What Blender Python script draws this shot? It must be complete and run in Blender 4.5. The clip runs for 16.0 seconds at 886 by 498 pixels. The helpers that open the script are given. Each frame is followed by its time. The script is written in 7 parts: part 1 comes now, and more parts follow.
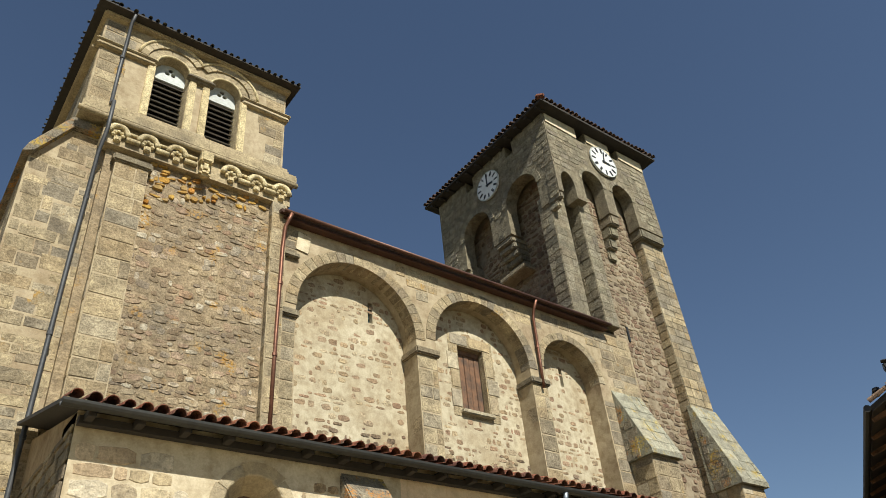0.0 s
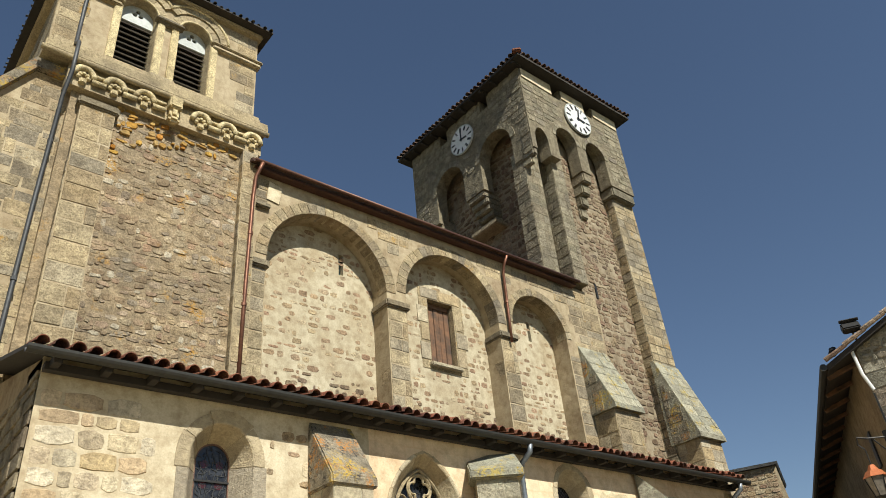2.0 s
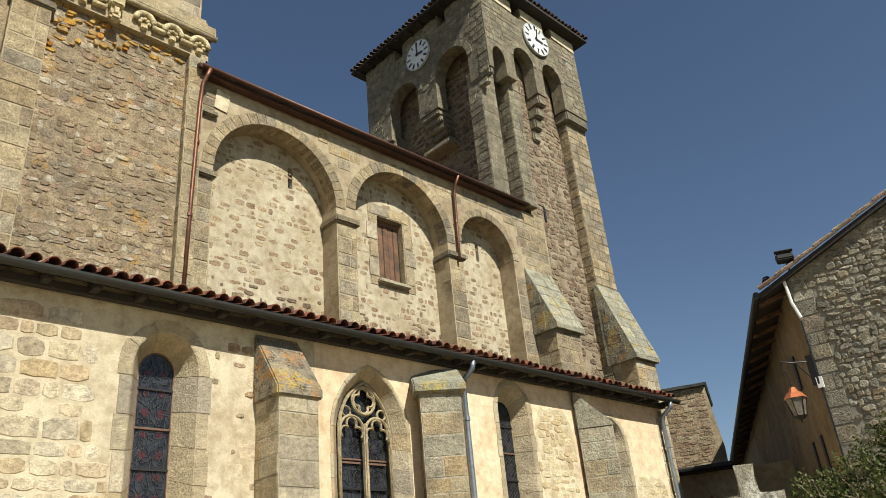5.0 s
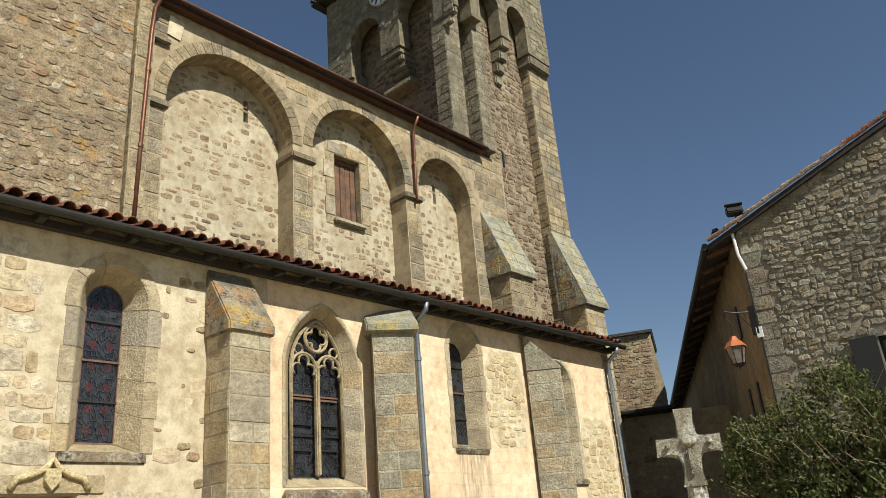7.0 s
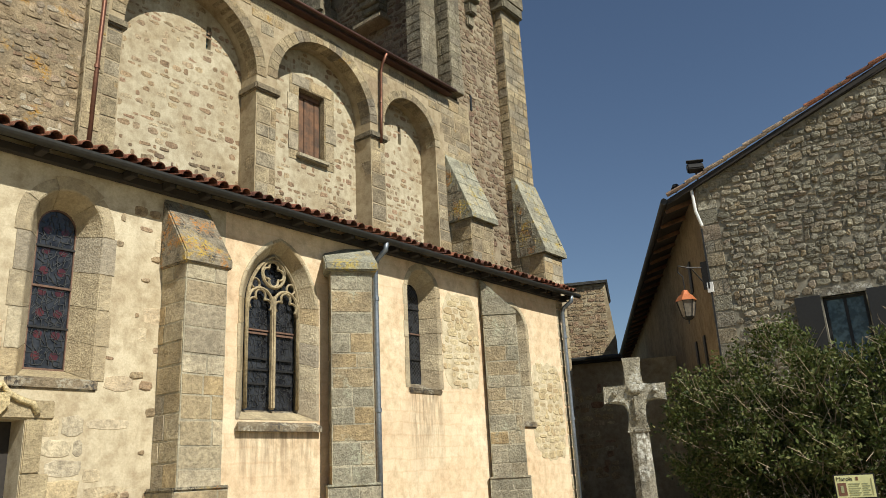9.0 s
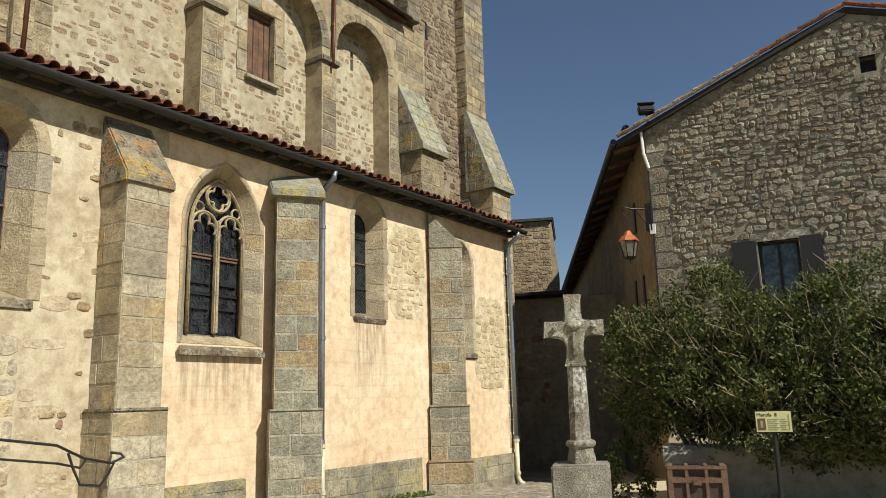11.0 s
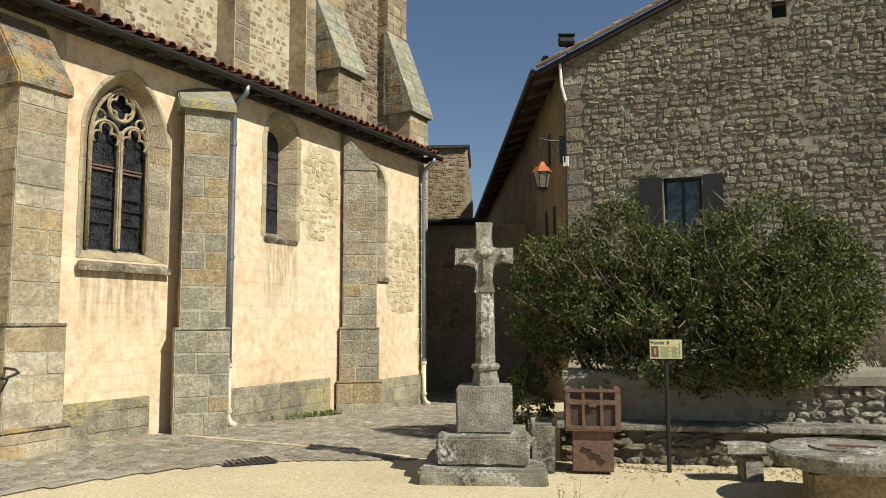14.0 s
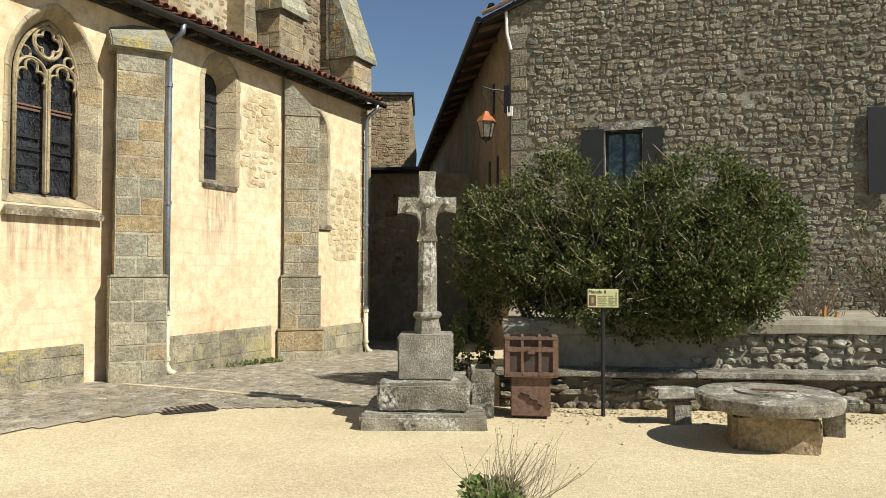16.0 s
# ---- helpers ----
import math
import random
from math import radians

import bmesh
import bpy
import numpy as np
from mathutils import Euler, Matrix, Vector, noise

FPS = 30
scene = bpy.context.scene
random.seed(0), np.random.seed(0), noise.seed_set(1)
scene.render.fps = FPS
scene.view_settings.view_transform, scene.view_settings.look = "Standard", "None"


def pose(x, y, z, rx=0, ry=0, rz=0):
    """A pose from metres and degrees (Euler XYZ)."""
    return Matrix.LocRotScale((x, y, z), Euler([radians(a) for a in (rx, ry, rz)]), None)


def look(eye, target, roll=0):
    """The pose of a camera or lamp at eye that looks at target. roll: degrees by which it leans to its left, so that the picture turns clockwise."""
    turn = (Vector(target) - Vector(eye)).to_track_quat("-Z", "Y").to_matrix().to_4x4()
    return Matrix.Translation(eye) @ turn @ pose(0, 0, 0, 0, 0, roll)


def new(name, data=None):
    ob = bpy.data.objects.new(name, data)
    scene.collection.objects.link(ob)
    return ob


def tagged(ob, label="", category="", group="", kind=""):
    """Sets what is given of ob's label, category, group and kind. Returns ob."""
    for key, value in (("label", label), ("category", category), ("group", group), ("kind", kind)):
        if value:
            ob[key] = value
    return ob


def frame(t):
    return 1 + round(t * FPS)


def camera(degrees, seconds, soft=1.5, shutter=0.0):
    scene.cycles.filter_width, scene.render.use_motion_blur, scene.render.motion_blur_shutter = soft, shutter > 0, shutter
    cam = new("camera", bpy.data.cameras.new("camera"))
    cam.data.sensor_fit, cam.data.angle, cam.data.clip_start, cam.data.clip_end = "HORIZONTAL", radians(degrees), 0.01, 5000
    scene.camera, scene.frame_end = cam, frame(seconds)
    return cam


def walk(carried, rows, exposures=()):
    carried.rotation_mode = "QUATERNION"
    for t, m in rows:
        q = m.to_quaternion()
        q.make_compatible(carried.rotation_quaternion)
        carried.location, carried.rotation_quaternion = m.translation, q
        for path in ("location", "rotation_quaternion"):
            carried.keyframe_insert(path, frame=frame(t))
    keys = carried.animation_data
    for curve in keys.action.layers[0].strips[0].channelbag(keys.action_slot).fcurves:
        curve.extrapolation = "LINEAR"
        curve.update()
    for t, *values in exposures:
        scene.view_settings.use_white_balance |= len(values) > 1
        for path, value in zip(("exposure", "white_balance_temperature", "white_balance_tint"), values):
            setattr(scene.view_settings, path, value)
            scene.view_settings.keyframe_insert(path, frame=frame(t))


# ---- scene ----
cam = camera(60.69, 16.0, soft=0.9)
EYE = (0.0, 0.0, 1.6)  # a tripod: the camera pans and tilts where it stands
TURNS = [  # seconds and the turn about x, y and z
    (0.0, 126.06, 4.93, -36.45),
    (0.5, 125.11, 5.01, -37.06),
    (1.0, 124.16, 5.10, -37.68),
    (1.5, 123.30, 5.06, -38.29),
    (2.0, 122.36, 5.04, -38.97),
    (2.5, 121.38, 5.06, -39.63),
    (3.0, 120.23, 5.19, -40.32),
    (3.5, 119.17, 5.16, -40.96),
    (4.0, 118.08, 5.06, -41.67),
    (6.5, 112.28, 4.79, -46.15),
    (7.0, 111.11, 4.53, -47.13),
    (7.5, 110.04, 4.20, -48.01),
    (8.0, 108.87, 3.65, -48.97),
    (8.5, 107.76, 3.17, -49.85),
    (9.0, 106.52, 2.80, -50.82),
    (11.5, 100.03, 1.21, -56.40),
    (12.0, 98.97, 0.97, -57.62),
    (12.5, 98.05, 0.79, -58.75),
    (13.0, 97.11, 0.61, -59.97),
    (13.5, 96.31, 0.42, -60.98),
    (14.0, 95.44, 0.22, -61.95),
    (14.5, 94.53, 0.01, -62.89),
    (15.0, 93.43, -0.18, -64.05),
    (15.5, 92.43, -0.20, -65.19),
    (16.0, 91.57, -0.13, -66.30),
]
walk(cam, [(t, pose(*EYE, rx, ry, rz)) for t, rx, ry, rz in TURNS], [(0, 0.09), (3.5, 0.08), (7, 0.0), (9, -0.07), (12.5, -0.13), (14.5, 0.02), (16, 0.15)])

# ---- sky, sun ----
SUN = Vector((0.17, 1.0, -1.0)).normalized()
w = bpy.data.worlds.new("sky")
scene.world = w
w.use_nodes = True
sky = w.node_tree.nodes.new("ShaderNodeTexSky")
sky.sky_type, sky.sun_disc = "NISHITA", False
sky.sun_elevation, sky.sun_rotation = radians(44), radians(189.6)
sky.air_density, sky.dust_density, sky.ozone_density = 1.1, 0.25, 2.0
sky.altitude = 900
w.node_tree.links.new(sky.outputs[0], w.node_tree.nodes["Background"].inputs[0])
w.node_tree.nodes["Background"].inputs[1].default_value = 0.078
sun = new("sun", bpy.data.lights.new("sun", "SUN"))
sun.data.energy, sun.data.angle, sun.data.color = 6.4, radians(0.5), (0.97, 0.96, 0.88)
sun.matrix_world = look((0, -20, 30), Vector((0, -20, 30)) + SUN)


# ---- materials ----
def nodes_of(name):
    m = bpy.data.materials.new(name)
    m.use_nodes = True
    t = m.node_tree
    b = t.nodes["Principled BSDF"]
    return m, t, b


def link(t, a, b):
    t.links.new(a, b)


def noise_tex(t, vec, scale, detail=6.0, rough=0.6):
    n = t.nodes.new("ShaderNodeTexNoise")
    n.inputs["Scale"].default_value, n.inputs["Detail"].default_value, n.inputs["Roughness"].default_value = scale, detail, rough
    link(t, vec, n.inputs["Vector"])
    return n.outputs["Fac"]


def ramp(t, fac, stops, mode="LINEAR"):
    r = t.nodes.new("ShaderNodeValToRGB")
    r.color_ramp.interpolation = mode
    e = r.color_ramp.elements
    while len(e) < len(stops):
        e.new(0.5)
    for k, (p, c) in zip(e, stops):
        k.position, k.color = p, (*c, 1.0) if len(c) == 3 else c
    link(t, fac, r.inputs["Fac"])
    return r.outputs["Color"]


def mix(t, fac, a, b, mode="MIX"):
    n = t.nodes.new("ShaderNodeMix")
    n.data_type, n.blend_type = "RGBA", mode
    for sock, v in ((n.inputs["Factor"], fac), (n.inputs["A"], a), (n.inputs["B"], b)):
        if isinstance(v, (int, float)):
            sock.default_value = v
        elif isinstance(v, tuple):
            sock.default_value = (*v, 1.0)
        else:
            link(t, v, sock)
    return n.outputs["Result"]


def math_node(t, op, a, b=0.0):
    n = t.nodes.new("ShaderNodeMath")
    n.operation = op
    for sock, v in ((n.inputs[0], a), (n.inputs[1], b)):
        if isinstance(v, (int, float)):
            sock.default_value = v
        else:
            link(t, v, sock)
    return n.outputs[0]


def world_pos(t):
    return t.nodes.new("ShaderNodeNewGeometry")


def bump(t, b, height, strength, dist):
    n = t.nodes.new("ShaderNodeBump")
    n.inputs["Strength"].default_value, n.inputs["Distance"].default_value = strength, dist
    link(t, height, n.inputs["Height"])
    link(t, n.outputs["Normal"], b.inputs["Normal"])


def stone_mat(name, tones, grain=28.0, rough=0.92, bump_d=0.035, bump_s=0.9, lichen=None, lichen_at=0.62, stain=(0.10, 0.085, 0.065), stain_amount=0.5, contrast=1.0):
    """Stone whose tone varies from piece to piece, with grain, stains and lichen."""
    m, t, b = nodes_of(name)
    g = world_pos(t)
    pos = g.outputs["Position"]
    info = t.nodes.new("ShaderNodeObjectInfo")
    pick = math_node(t, "FRACT", math_node(t, "ADD", info.outputs["Random"], g.outputs["Random Per Island"]))
    n = len(tones)
    col = ramp(t, pick, [(i / max(1, n - 1), c) for i, c in enumerate(tones)])
    fine = noise_tex(t, pos, grain, 8.0, 0.7)
    mid = noise_tex(t, pos, 5.0, 5.0, 0.6)
    big = noise_tex(t, pos, 0.9, 4.0, 0.6)
    col = mix(t, 0.9 * contrast, col, ramp(t, fine, [(0.30, (0.36, 0.34, 0.31)), (0.60, (1.18, 1.16, 1.12))]), "MULTIPLY")
    col = mix(t, 0.8 * contrast, col, ramp(t, mid, [(0.32, (0.55, 0.51, 0.46)), (0.64, (1.2, 1.17, 1.1))]), "MULTIPLY")
    col = mix(t, math_node(t, "MULTIPLY", ramp(t, big, [(0.48, (0, 0, 0)), (0.70, (1, 1, 1))]), stain_amount), col, stain)
    if lichen:
        for i, c in enumerate(lichen):
            f = noise_tex(t, pos, 2.2 + i * 1.7, 3.0, 0.5)
            f2 = noise_tex(t, pos, 19.0 + 7 * i, 4.0, 0.65)
            k = math_node(t, "MULTIPLY", ramp(t, f, [(lichen_at - 0.06, (0, 0, 0)), (lichen_at + 0.05, (1, 1, 1))]), ramp(t, f2, [(0.45, (0, 0, 0)), (0.56, (1, 1, 1))]))
            col = mix(t, k, col, c)
    link(t, col, b.inputs["Base Color"])
    b.inputs["Roughness"].default_value = rough
    b.inputs["Specular IOR Level"].default_value = 0.25
    h = math_node(t, "ADD", math_node(t, "MULTIPLY", fine, 0.7), mid)
    bump(t, b, h, bump_s, bump_d)
    return m


def render_mat(name, base, light, dark, bare=None, streak=0.5, grain=40.0, blotch=1.1, bump_s=0.5, runs=(), ghost=None):
    """Lime render or mortar: blotches, run-off streaks, fine grain."""
    m, t, b = nodes_of(name)
    pos = world_pos(t).outputs["Position"]
    mp = t.nodes.new("ShaderNodeMapping")
    mp.inputs["Scale"].default_value = (3.2, 3.2, 0.35)
    link(t, pos, mp.inputs["Vector"])
    big = noise_tex(t, pos, blotch, 6.0, 0.62)
    mid = noise_tex(t, pos, 6.0, 6.0, 0.65)
    fine = noise_tex(t, pos, grain, 6.0, 0.7)
    run = noise_tex(t, mp.outputs[0], 1.6, 5.0, 0.6)
    col = ramp(t, big, [(0.32, dark), (0.5, base), (0.68, light)])
    col = mix(t, 0.75, col, ramp(t, mid, [(0.32, (0.64, 0.57, 0.49)), (0.58, (1.08, 1.07, 1.05))]), "MULTIPLY")
    col = mix(t, 0.5, col, ramp(t, fine, [(0.3, (0.75, 0.72, 0.68)), (0.6, (1.05, 1.05, 1.05))]), "MULTIPLY")
    col = mix(t, math_node(t, "MULTIPLY", ramp(t, run, [(0.56, (0, 0, 0)), (0.72, (1, 1, 1))]), streak), col, (0.26, 0.19, 0.12))
    if ghost:  # the coursed stone shows faintly through thin render
        sep, com = t.nodes.new("ShaderNodeSeparateXYZ"), t.nodes.new("ShaderNodeCombineXYZ")
        wob = t.nodes.new("ShaderNodeVectorMath")
        wob.operation = "MULTIPLY_ADD"
        tint = t.nodes.new("ShaderNodeTexNoise")
        tint.inputs["Scale"].default_value = 3.0
        link(t, pos, tint.inputs["Vector"])
        link(t, tint.outputs["Color"], wob.inputs[0])
        wob.inputs[1].default_value = (0.16, 0.16, 0.09)
        link(t, pos, wob.inputs[2])
        link(t, wob.outputs[0], sep.inputs[0])
        link(t, sep.outputs[0], com.inputs[0])
        link(t, sep.outputs[2], com.inputs[1])
        br = t.nodes.new("ShaderNodeTexBrick")
        br.inputs["Scale"].default_value, br.inputs["Brick Width"].default_value, br.inputs["Row Height"].default_value = 1.0, 0.36, 0.19
        br.inputs["Mortar Size"].default_value, br.inputs["Mortar Smooth"].default_value = 0.022, 0.9
        br.inputs["Color1"].default_value, br.inputs["Color2"].default_value, br.inputs["Mortar"].default_value = (*ghost[0], 1), (*ghost[1], 1), (*ghost[2], 1)
        link(t, com.outputs[0], br.inputs["Vector"])
        col = mix(t, math_node(t, "MULTIPLY", ramp(t, noise_tex(t, pos, 0.8, 3.0, 0.6), [(0.38, (0, 0, 0)), (0.60, (1, 1, 1))]), 0.42), col, br.outputs["Color"])
    if runs:
        xyz = t.nodes.new("ShaderNodeSeparateXYZ")
        link(t, pos, xyz.inputs[0])
        drip = ramp(t, noise_tex(t, mp.outputs[0], 3.4, 6.0, 0.7), [(0.42, (0, 0, 0)), (0.62, (1, 1, 1))])
        for x0, x1, z0, z1 in runs:  # run-off below sills
            k = drip
            for v, a, d in ((xyz.outputs[0], x0, 0.15), (xyz.outputs[0], x1, -0.15), (xyz.outputs[2], z0, z1 - z0), (xyz.outputs[2], z1, -0.04)):
                s = math_node(t, "DIVIDE", math_node(t, "SUBTRACT", v, a), d)
                s.node.use_clamp = True
                k = math_node(t, "MULTIPLY", k, s)
            col = mix(t, math_node(t, "MULTIPLY", k, 0.85), col, (0.20, 0.14, 0.085))
    if bare:
        f = noise_tex(t, pos, 1.9, 7.0, 0.7)
        col = mix(t, ramp(t, f, [(0.60, (0, 0, 0)), (0.64, (1, 1, 1))]), col, bare)
    link(t, col, b.inputs["Base Color"])
    b.inputs["Roughness"].default_value = 0.95
    b.inputs["Specular IOR Level"].default_value = 0.2
    bump(t, b, math_node(t, "ADD", mid, math_node(t, "MULTIPLY", fine, 0.5)), bump_s, 0.02)
    return m


def plain_mat(name, color, rough=0.6, metal=0.0, grain=30.0, vary=0.5, bump_s=0.15, second=None):
    m, t, b = nodes_of(name)
    pos = world_pos(t).outputs["Position"]
    f = noise_tex(t, pos, grain, 5.0, 0.65)
    lo = second or tuple(c * (1 - vary * 0.7) for c in color)
    col = ramp(t, f, [(0.32, lo), (0.62, color)])
    big = noise_tex(t, pos, 2.3, 4.0, 0.6)
    col = mix(t, 0.5, col, ramp(t, big, [(0.3, (0.7, 0.7, 0.7)), (0.65, (1.1, 1.1, 1.1))]), "MULTIPLY")
    link(t, col, b.inputs["Base Color"])
    b.inputs["Roughness"].default_value, b.inputs["Metallic"].default_value = rough, metal
    bump(t, b, f, bump_s, 0.01)
    return m


ASHLAR = stone_mat("ashlar", [(0.40, 0.33, 0.21), (0.30, 0.25, 0.17), (0.48, 0.40, 0.26), (0.36, 0.28, 0.17), (0.25, 0.22, 0.17), (0.44, 0.38, 0.27)], 30, lichen=[(0.40, 0.24, 0.07)], lichen_at=0.70)
ASHLAR_PALE = stone_mat("ashlar_pale", [(0.46, 0.41, 0.30), (0.38, 0.30, 0.18), (0.54, 0.48, 0.36), (0.44, 0.33, 0.18), (0.34, 0.295, 0.22), (0.50, 0.43, 0.30)], 22, stain_amount=0.35, contrast=0.7)
ASHLAR_GREY = stone_mat("ashlar_grey", [(0.33, 0.30, 0.22), (0.27, 0.25, 0.19), (0.38, 0.34, 0.25), (0.36, 0.27, 0.15), (0.40, 0.36, 0.27)], 20, contrast=0.6, lichen=[(0.36, 0.35, 0.25)], lichen_at=0.62)
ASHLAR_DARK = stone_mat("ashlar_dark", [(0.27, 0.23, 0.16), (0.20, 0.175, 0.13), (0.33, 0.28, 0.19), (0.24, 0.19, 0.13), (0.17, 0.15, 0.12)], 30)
TRIM = stone_mat("trim", [(0.45, 0.37, 0.24), (0.39, 0.32, 0.20), (0.51, 0.43, 0.29)], 26, stain_amount=0.45, contrast=0.75)
JAMB = stone_mat("jamb_stone", [(0.46, 0.39, 0.27), (0.41, 0.33, 0.21), (0.52, 0.45, 0.32), (0.44, 0.34, 0.20), (0.38, 0.33, 0.25)], 30, stain_amount=0.25, contrast=0.5)
SILL = stone_mat("sill_stone", [(0.26, 0.21, 0.14), (0.22, 0.18, 0.13), (0.32, 0.26, 0.18)], 34, lichen=[(0.07, 0.06, 0.05), (0.40, 0.36, 0.27)], lichen_at=0.55)
PATCH = stone_mat("patch_stone", [(0.62, 0.52, 0.33), (0.55, 0.45, 0.27), (0.50, 0.38, 0.22), (0.66, 0.57, 0.39)], 26, stain_amount=0.15, contrast=0.6)
TRIM_PALE = stone_mat("trim_pale", [(0.66, 0.57, 0.36), (0.60, 0.50, 0.30)], 34, stain_amount=0.2)
CAP = stone_mat("cap_stone", [(0.30, 0.27, 0.20), (0.36, 0.32, 0.24), (0.25, 0.22, 0.17)], 30, lichen=[(0.45, 0.30, 0.06), (0.42, 0.19, 0.05), (0.07, 0.06, 0.05)], lichen_at=0.585)
CAP_PALE = stone_mat("cap_pale", [(0.36, 0.35, 0.28), (0.31, 0.31, 0.25), (0.42, 0.40, 0.31)], 30, lichen=[(0.40, 0.31, 0.10), (0.40, 0.28, 0.06)], lichen_at=0.63)
RUBBLE = stone_mat("rubble", [(0.34, 0.27, 0.17), (0.25, 0.18, 0.115), (0.44, 0.36, 0.25), (0.31, 0.20, 0.13), (0.52, 0.47, 0.37), (0.24, 0.19, 0.14), (0.40, 0.33, 0.22)], 26, lichen=[(0.40, 0.22, 0.05)], lichen_at=0.67)
RUBBLE_RED = stone_mat("rubble_red", [(0.25, 0.185, 0.125), (0.18, 0.13, 0.09), (0.33, 0.26, 0.17), (0.22, 0.14, 0.10), (0.36, 0.30, 0.21)], 26, bump_d=0.05)
LICHEN = stone_mat("lichen_stone", [(0.44, 0.24, 0.045), (0.36, 0.22, 0.07), (0.48, 0.29, 0.06), (0.36, 0.25, 0.11), (0.46, 0.20, 0.03)], 26, stain_amount=0.2, contrast=0.7)
RUBBLE_NICHE = stone_mat("rubble_niche", [(0.42, 0.34, 0.22), (0.36, 0.27, 0.17), (0.30, 0.21, 0.14), (0.46, 0.39, 0.27), (0.33, 0.22, 0.15), (0.40, 0.31, 0.19)], 26, stain_amount=0.2)
HEWN = stone_mat("hewn_block", [(0.56, 0.48, 0.34), (0.48, 0.37, 0.21), (0.62, 0.54, 0.39), (0.57, 0.43, 0.28), (0.42, 0.36, 0.26), (0.64, 0.57, 0.44), (0.50, 0.37, 0.23), (0.46, 0.41, 0.31)], 22, stain_amount=0.25, contrast=0.8)
HEWN_FAINT = stone_mat("flush_block", [(0.57, 0.49, 0.35), (0.51, 0.42, 0.28), (0.61, 0.53, 0.39), (0.54, 0.43, 0.29)], 22, stain_amount=0.2, contrast=0.6)
RUBBLE_PALE = stone_mat("rubble_pale", [(0.52, 0.44, 0.28), (0.46, 0.36, 0.21), (0.40, 0.30, 0.18), (0.30, 0.18, 0.11), (0.55, 0.49, 0.34)], 26, stain_amount=0.2)
RUBBLE_GREY = stone_mat("rubble_grey", [(0.30, 0.285, 0.225), (0.22, 0.21, 0.17), (0.36, 0.34, 0.27), (0.31, 0.255, 0.175), (0.25, 0.235, 0.20), (0.42, 0.395, 0.32), (0.27, 0.215, 0.165)], 24, bump_d=0.06)
RUBBLE_TERRACE = stone_mat("rubble_terrace", [(0.36, 0.34, 0.28), (0.30, 0.28, 0.23), (0.42, 0.40, 0.33), (0.33, 0.30, 0.24)], 24, lichen=[(0.52, 0.50, 0.44)], lichen_at=0.60, bump_d=0.05)
RUBBLE_BENCH = stone_mat("rubble_bench", [(0.22, 0.20, 0.15), (0.17, 0.15, 0.115), (0.27, 0.24, 0.18)], 24, lichen=[(0.40, 0.38, 0.31)], lichen_at=0.66, bump_d=0.05)
GRANITE = stone_mat("granite", [(0.31, 0.29, 0.24), (0.28, 0.26, 0.215), (0.34, 0.32, 0.26)], 42, lichen=[(0.07, 0.065, 0.055), (0.55, 0.53, 0.46)], lichen_at=0.56, bump_s=0.9)
GRANITE_CLEAN = stone_mat("granite_clean", [(0.42, 0.40, 0.34), (0.40, 0.38, 0.33)], 60, lichen=[(0.20, 0.19, 0.16)], lichen_at=0.66, bump_s=0.9)
MORTAR_NICHE = render_mat("mortar_niche", (0.46, 0.40, 0.28), (0.52, 0.46, 0.33), (0.38, 0.31, 0.20), streak=0.2)
MORTAR_WALL = render_mat("mortar_wall", (0.52, 0.445, 0.31), (0.58, 0.505, 0.36), (0.43, 0.35, 0.23), streak=0.25)
ASHLAR_TOWER = stone_mat("ashlar_tower", [(0.29, 0.265, 0.19), (0.21, 0.19, 0.14), (0.35, 0.315, 0.23), (0.25, 0.215, 0.155), (0.32, 0.295, 0.22), (0.23, 0.20, 0.16)], 26, bump_d=0.06)
MORTAR_BELFRY = stone_mat("mortar_belfry", [(0.33, 0.26, 0.17), (0.36, 0.29, 0.19)], 24, lichen=[(0.40, 0.22, 0.05)], lichen_at=0.66)
MORTAR_TAN = render_mat("mortar_tan", (0.38, 0.31, 0.20), (0.45, 0.37, 0.25), (0.29, 0.22, 0.14), streak=0.3)
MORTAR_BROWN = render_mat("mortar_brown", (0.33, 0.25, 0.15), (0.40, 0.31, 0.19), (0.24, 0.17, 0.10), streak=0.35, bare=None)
MORTAR_PALE = render_mat("mortar_pale", (0.58, 0.50, 0.34), (0.64, 0.56, 0.40), (0.47, 0.38, 0.24), streak=0.25)
MORTAR_GREY = render_mat("mortar_grey", (0.28, 0.26, 0.205), (0.33, 0.305, 0.24), (0.22, 0.20, 0.155), streak=0.25)
MORTAR_DARK = render_mat("mortar_dark", (0.15, 0.135, 0.105), (0.19, 0.17, 0.13), (0.11, 0.095, 0.07), streak=0.2)
MORTAR_RED = render_mat("mortar_red", (0.29, 0.24, 0.165), (0.35, 0.29, 0.20), (0.21, 0.165, 0.115), streak=0.2)
PLASTER = render_mat("plaster_peach", (0.70, 0.54, 0.355), (0.77, 0.655, 0.47), (0.62, 0.43, 0.27), streak=0.12, blotch=0.7, ghost=((0.76, 0.64, 0.45), (0.71, 0.56, 0.37), (0.64, 0.47, 0.30)), runs=((6.15, 7.65, 1.3, 2.34), (9.6, 10.6, 1.3, 2.97)))
# ochre render with the alley's shade put into its colour
PLASTER_SHADED = render_mat("plaster_ochre_shaded", (0.25, 0.195, 0.125), (0.30, 0.235, 0.155), (0.19, 0.145, 0.095), streak=0.1)
MORTAR_TOWER = stone_mat("mortar_tower", [(0.21, 0.185, 0.13), (0.24, 0.21, 0.15)], 26)
MORTAR_BLOCK = stone_mat("mortar_block", [(0.45, 0.41, 0.31), (0.42, 0.38, 0.28)], 30, contrast=0.6)
